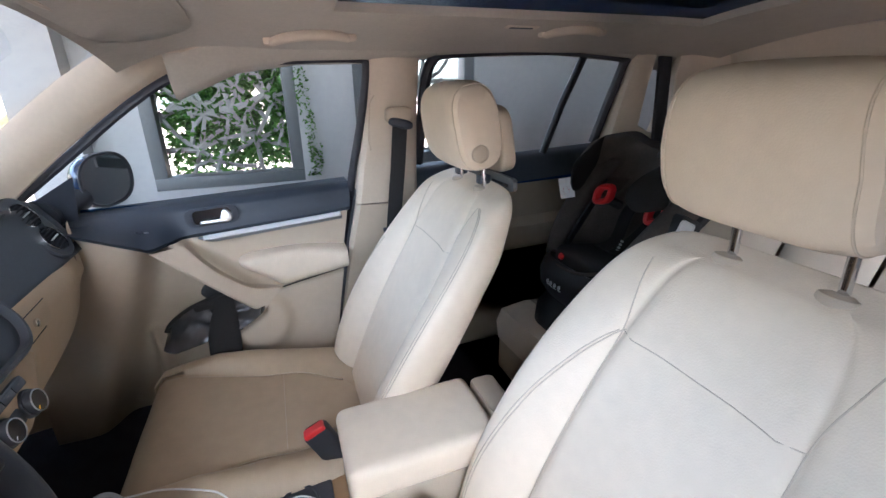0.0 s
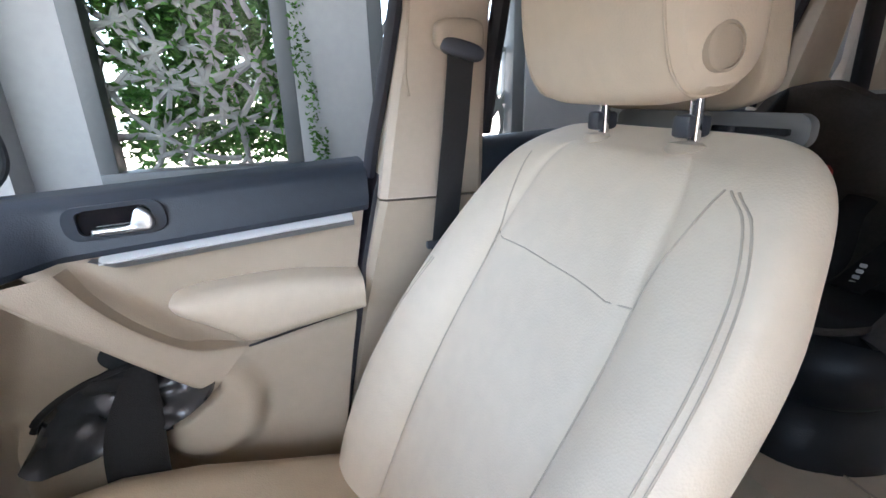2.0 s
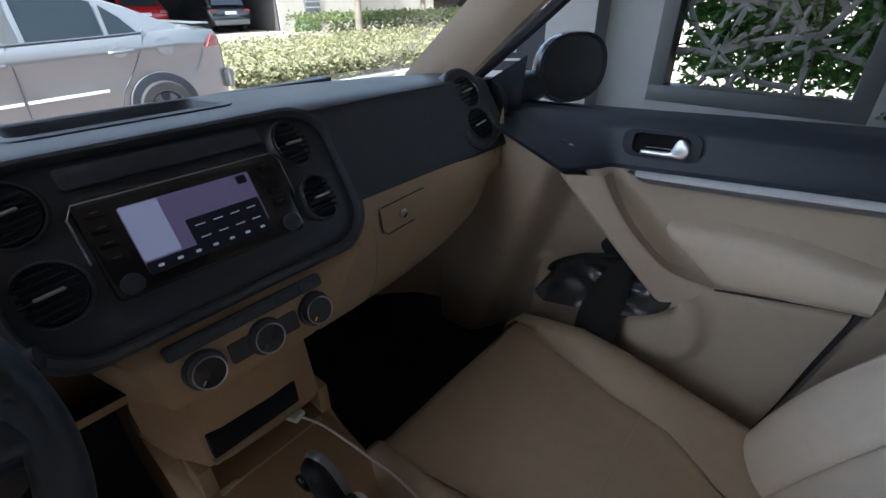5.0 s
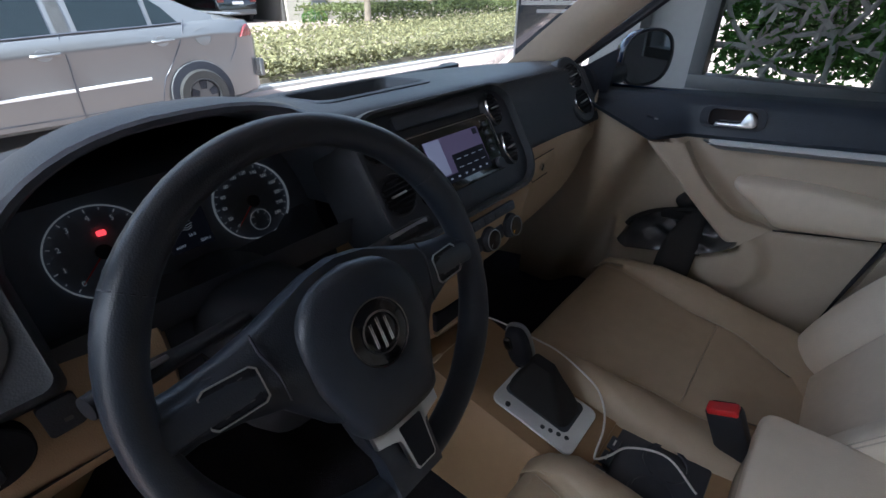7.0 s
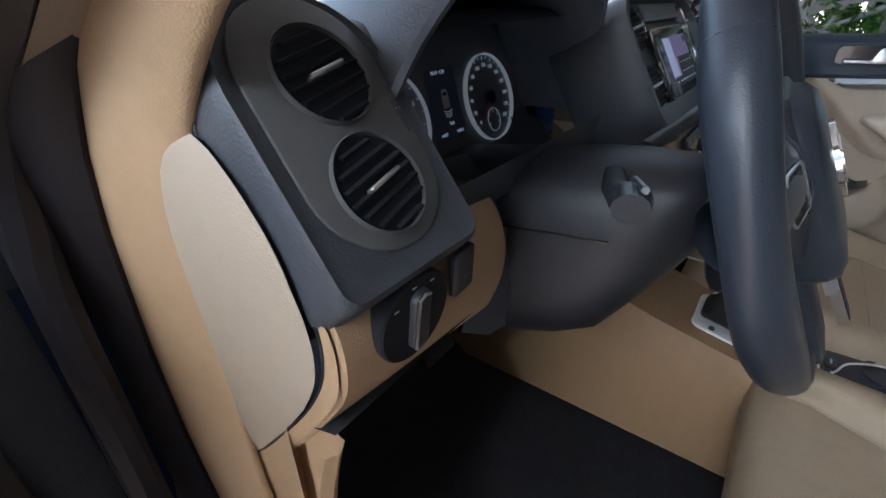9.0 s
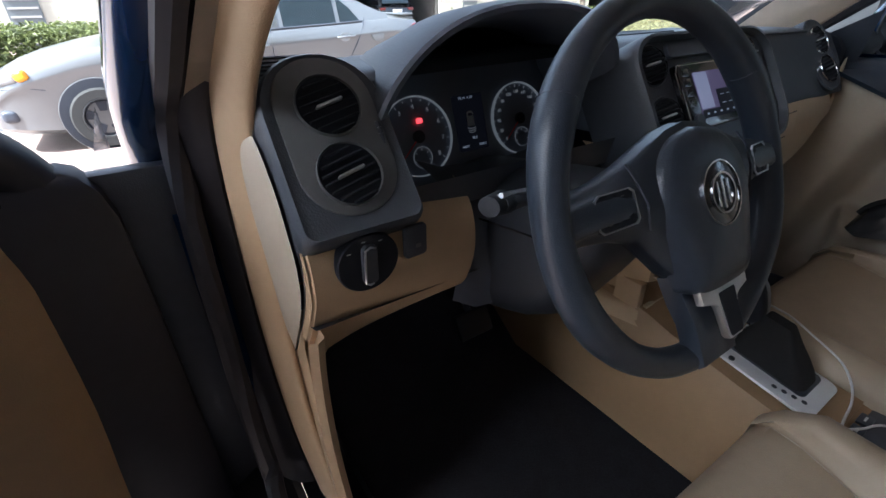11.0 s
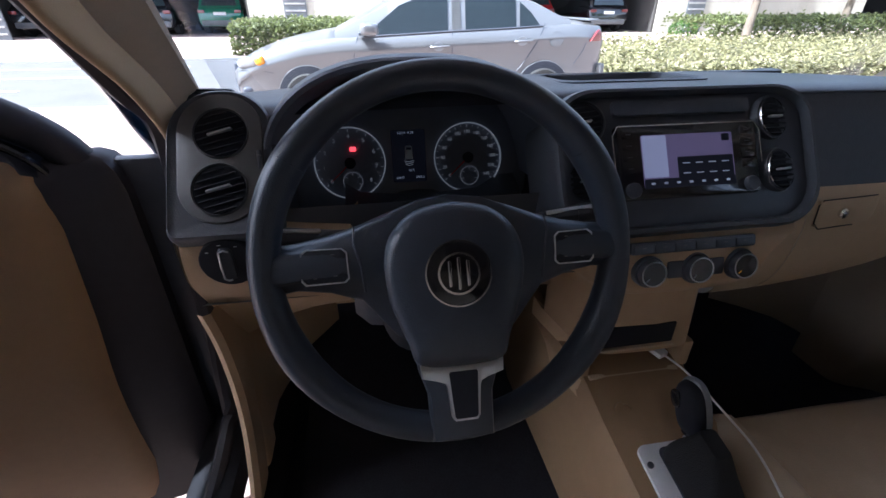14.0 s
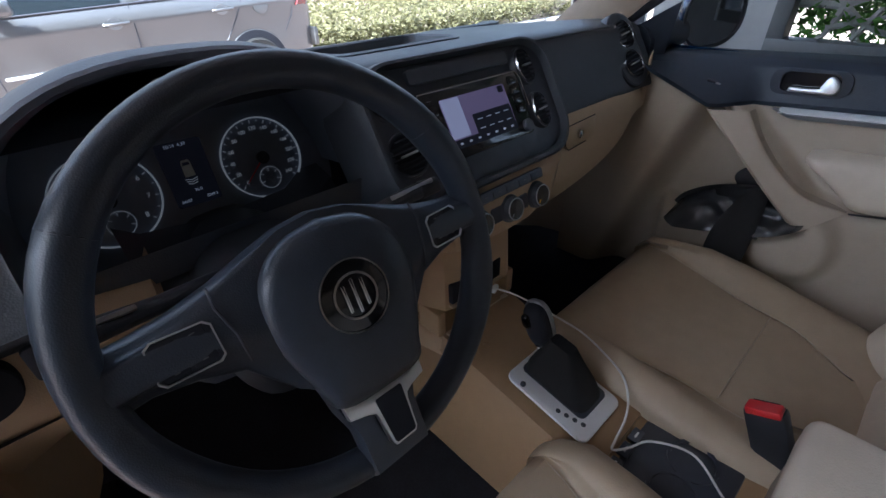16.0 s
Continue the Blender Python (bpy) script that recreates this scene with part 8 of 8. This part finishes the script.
def far_car(name, x, y, paint, label, tall=1.6, width=1.85, length=4.4):
    """A car seen from behind, its tail towards the street."""
    c = thing(name, (x, y + length / 2, GZ), label, "car")
    st = ((0.0, 0.30, 0.75), (0.02, 0.28, 0.95), (0.05, 0.28, 1.02), (0.10, 0.26, 1.05), (0.6, 0.25, 1.02), (0.9, 0.27, 0.9), (1.0, 0.35, 0.7))
    rows = []
    for u, z0, z1 in st:
        w = width / 2 * (0.94 if u in (0.0, 1.0) else 1.0)
        rows.append([(x - w * 0.9, y + u * length, GZ + z0), (x - w, y + u * length, GZ + z0 + 0.2), (x - w, y + u * length, GZ + z1 - 0.1), (x - w * 0.93, y + u * length, GZ + z1), (x + w * 0.93, y + u * length, GZ + z1), (x + w, y + u * length, GZ + z1 - 0.1), (x + w, y + u * length, GZ + z0 + 0.2), (x + w * 0.9, y + u * length, GZ + z0)])
    part("body", grid(rows, close_v=True, caps=True), paint, c)
    rows = []
    for u, f in ((0.04, 0.0), (0.12, 0.92), (0.25, 1.0), (0.48, 0.97), (0.66, 0.0)):
        w = width / 2 * (0.93 - 0.14 * f)
        z = 1.0 + (tall - 1.0) * f
        rows.append([(x - width * 0.465, y + u * length, GZ + 1.0), (x - w, y + u * length, GZ + max(1.0, z - 0.06)), (x - w * 0.9, y + u * length, GZ + z), (x + w * 0.9, y + u * length, GZ + z), (x + w, y + u * length, GZ + max(1.0, z - 0.06)), (x + width * 0.465, y + u * length, GZ + 1.0)])
    part("roof", grid(rows, caps=True), paint, c)
    part("rear_window", plate([(-width * 0.38, 0.04), (width * 0.38, 0.04), (width * 0.33, (tall - 1.0) * 0.85), (-width * 0.33, (tall - 1.0) * 0.85)], facing((x, y + 0.035 * length, GZ + 1.02), (1, 0, 0), (0, 0.32, tall - 1)) @ pose(0, 0, 0.05), 0.01), DARKGLASS, c, smooth=False)
    for s in (-1, 1):
        part("tail_light", box((x + s * width * 0.40, y + 0.03, GZ + 0.86), (0.28, 0.10, 0.12), 0.02), LAMP_RED, c)
        for v in (0.18, 0.82):
            part("tyre", turned([(0.2, -0.1), (0.33, -0.1), (0.33, 0.1), (0.2, 0.1), (0.001, 0.06)], facing((x + s * width * 0.43, y + v * length, GZ + 0.33), (0, 1, 0), (0, 0, 1)), 20), TYRE, c)
    part("plate_bar", box((x, y - 0.02, GZ + 0.78), (0.5, 0.03, 0.12), 0.003), WHITE, c)
    part("bumper", box((x, y + 0.03, GZ + 0.42), (width * 0.86, 0.14, 0.20), 0.04), GREYTRIM, c)


PAINT_GREEN = mat("green_paint", (0.01, 0.13, 0.07), 0.25, vary=0.04, coat=1.0)
PAINT_BLACK = mat("black_paint", (0.012, 0.013, 0.016), 0.2, vary=0.04, coat=1.0)
PAINT_RED = mat("red_paint", (0.35, 0.015, 0.02), 0.22, vary=0.04, coat=1.0)
# Garage insides: a far darker base colour than the cream walls.
DARKIN = mat("dark_garage_inside", (0.06, 0.055, 0.05), 0.9, vary=0.1, stain=0.2)
far_car("green_estate", -6.35, 22.3, PAINT_GREEN, "green estate car parked in an open garage", 1.65)
far_car("dark_saloon", -8.9, 21.5, PAINT_BLACK, "dark saloon car parked in an open garage", 1.45)
far_car("grey_saloon", -12.8, 21.2, PAINT_BLACK, "dark car parked in an open garage", 1.45)
far_car("dark_suv", 10.5, 20.6, PAINT_BLACK, "dark estate car parked in an open garage", 1.7)
far_car("red_saloon", 7.6, 22.0, PAINT_RED, "red saloon car parked in an open garage", 1.45)


# ---- houses over the road ----
def house(x0, x1, y, gar, name):
    """A cream house whose ground floor is open as a garage between the two values of gar."""
    h = thing(name, ((x0 + x1) / 2, y + 4, GZ), "cream rendered villa with an open garage", "house")
    g0, g1 = gar
    for a, b, za, zb in ((x0, g0, 0, 6.5), (g1, x1, 0, 6.5), (g0, g1, 2.6, 6.5)):
        part("wall", box(((a + b) / 2, y, GZ + (za + zb) / 2), (b - a, 0.3, zb - za)), CREAM, h, smooth=False)
    part("garage_back", box(((g0 + g1) / 2, y + 6.0, GZ + 1.3), (g1 - g0, 0.2, 2.6)), DARKIN, h, smooth=False)
    part("garage_roof", box(((g0 + g1) / 2, y + 3.0, GZ + 2.7), (g1 - g0, 6.0, 0.2)), DARKIN, h, smooth=False)
    for a in (g0, g1):
        part("garage_side", box((a, y + 3.0, GZ + 1.3), (0.2, 6.0, 2.6)), DARKIN, h, smooth=False)
    part("roof", box(((x0 + x1) / 2, y + 4.0, GZ + 6.6), (x1 - x0 + 0.6, 9.0, 0.25)), CREAM, h, smooth=False)
    part("porch_gate", box((g1 + 1.75, y - 0.17, GZ + 1.1), (0.85, 0.06, 2.2)), FRAMEGREY, h, smooth=False)
    for k in range(9):
        part("gate_slat", box((g1 + 1.75, y - 0.22, GZ + 0.2 + 0.24 * k), (0.75, 0.04, 0.06)), KERB, h, smooth=False)
    for xx in (x0 + 1.5, (g0 + g1) / 2, x1 - 1.8):
        wd = part("window", box((xx, y - 0.15, GZ + 4.6), (1.4, 0.06, 1.5), 0.01), DARKGLASS, h, smooth=False)
        part("window_frame", ring(rrect(1.5, 1.6, 0.02, 1), rrect(1.34, 1.44, 0.02, 1), facing((xx, y - 0.16, GZ + 4.6), (1, 0, 0), (0, 0, 1)), 0.06), FRAMEGREY, wd, smooth=False)


house(-26.0, -14.5, 20.0, (-20.5, -15.2), "villa")
house(-14.5, 0.5, 20.0, (-14.2, -4.65), "villa")
house(0.5, 17.0, 20.0, (5.6, 12.4), "villa")
house(17.0, 34.0, 21.0, (24.0, 30.0), "villa")


def hedge(name, x0, x1, y0, y1, h, n, mate, label, seed, size=0.05, ragged=0.06):
    r = random.Random(seed)
    sp = []
    for _ in range(n):
        q = r.random()
        x, y, z = r.uniform(x0, x1), r.uniform(y0, y1), r.uniform(0.02, h)
        if q < 0.45:
            z = h + r.gauss(0, ragged)
        elif q < 0.85:
            y = y0 + r.gauss(0, ragged)
        sp.append((x, y, GZ + z))
    return leaves(name, sp, size, mate, label, "hedge", "stuff", seed)


hedge("hedge", -3.8, -0.4, 13.0, 15.6, 0.72, 6000, HEDGE, "clipped green hedge along the far pavement", 11, 0.07)
hedge("hedge", 9.5, 24.0, 12.6, 15.0, 0.75, 12000, HEDGE, "clipped green hedge along the far pavement", 12, 0.07)
hedge("groundcover", 3.2, 22.0, 6.8, 11.6, 0.35, 26000, SHRUB, "pale dry groundcover shrubs in the verge", 13, 0.055, 0.08)
solid("planting_bed", box((13.0, 9.3, GZ + 0.03), (20.0, 5.2, 0.10)), SOIL, "sandy planting bed in the verge", "planting bed", "structure", smooth=False)
random.seed(21)
sp = []
for _ in range(700):
    a, b = random.uniform(0, 6.28), random.uniform(-0.3, 1.5)
    sp.append((12.0 + 0.5 * math.cos(a) * math.cos(b), 17.3 + 0.5 * math.sin(a) * math.cos(b), GZ + 0.2 + 0.45 * math.sin(b)))
leaves("bush", sp, 0.07, TREELEAF, "small round bush by the house", "bush", "", 5)


def tree(x, y, h, cr, seed, label, n=3500):
    r = random.Random(seed)
    t = thing("tree", (x, y, GZ), label, "tree", "street trees")
    bm = tube([(x, y, GZ), (x + 0.05, y, GZ + h * 0.3), (x - 0.03, y + 0.05, GZ + h * 0.6)], [0.13, 0.10, 0.07], 10)
    clumps = []
    for k in range(9):
        a = 2.4 * k + r.uniform(-0.4, 0.4)
        rr = cr * r.uniform(0.35, 0.95)
        e = Vector((x + rr * math.cos(a), y + rr * math.sin(a), GZ + h * r.uniform(0.62, 1.0)))
        tube([(x, y, GZ + h * r.uniform(0.38, 0.6)), ((x + e.x) / 2, (y + e.y) / 2, GZ + h * 0.68), e], [0.05, 0.035, 0.012], 6, bm=bm)
        clumps.append(e)
    part("trunk", bm, BARK, t)
    sp = []
    for _ in range(n):
        c = clumps[r.randrange(len(clumps))]
        sp.append((c.x + r.gauss(0, cr * 0.30), c.y + r.gauss(0, cr * 0.30), c.z + r.gauss(0, h * 0.085)))
    ob = leaves("crown", sp, 0.10, TREELEAF, "", "", "", seed)
    ob.parent = t
    ob.location = (-x, -y, -GZ)


tree(10.6, 12.4, 4.6, 1.9, 31, "small street tree with a leafy green crown")
tree(14.6, 13.2, 4.2, 1.7, 32, "small street tree with a leafy green crown")
tree(24.0, 17.0, 4.2, 1.8, 33, "small street tree with a leafy green crown")
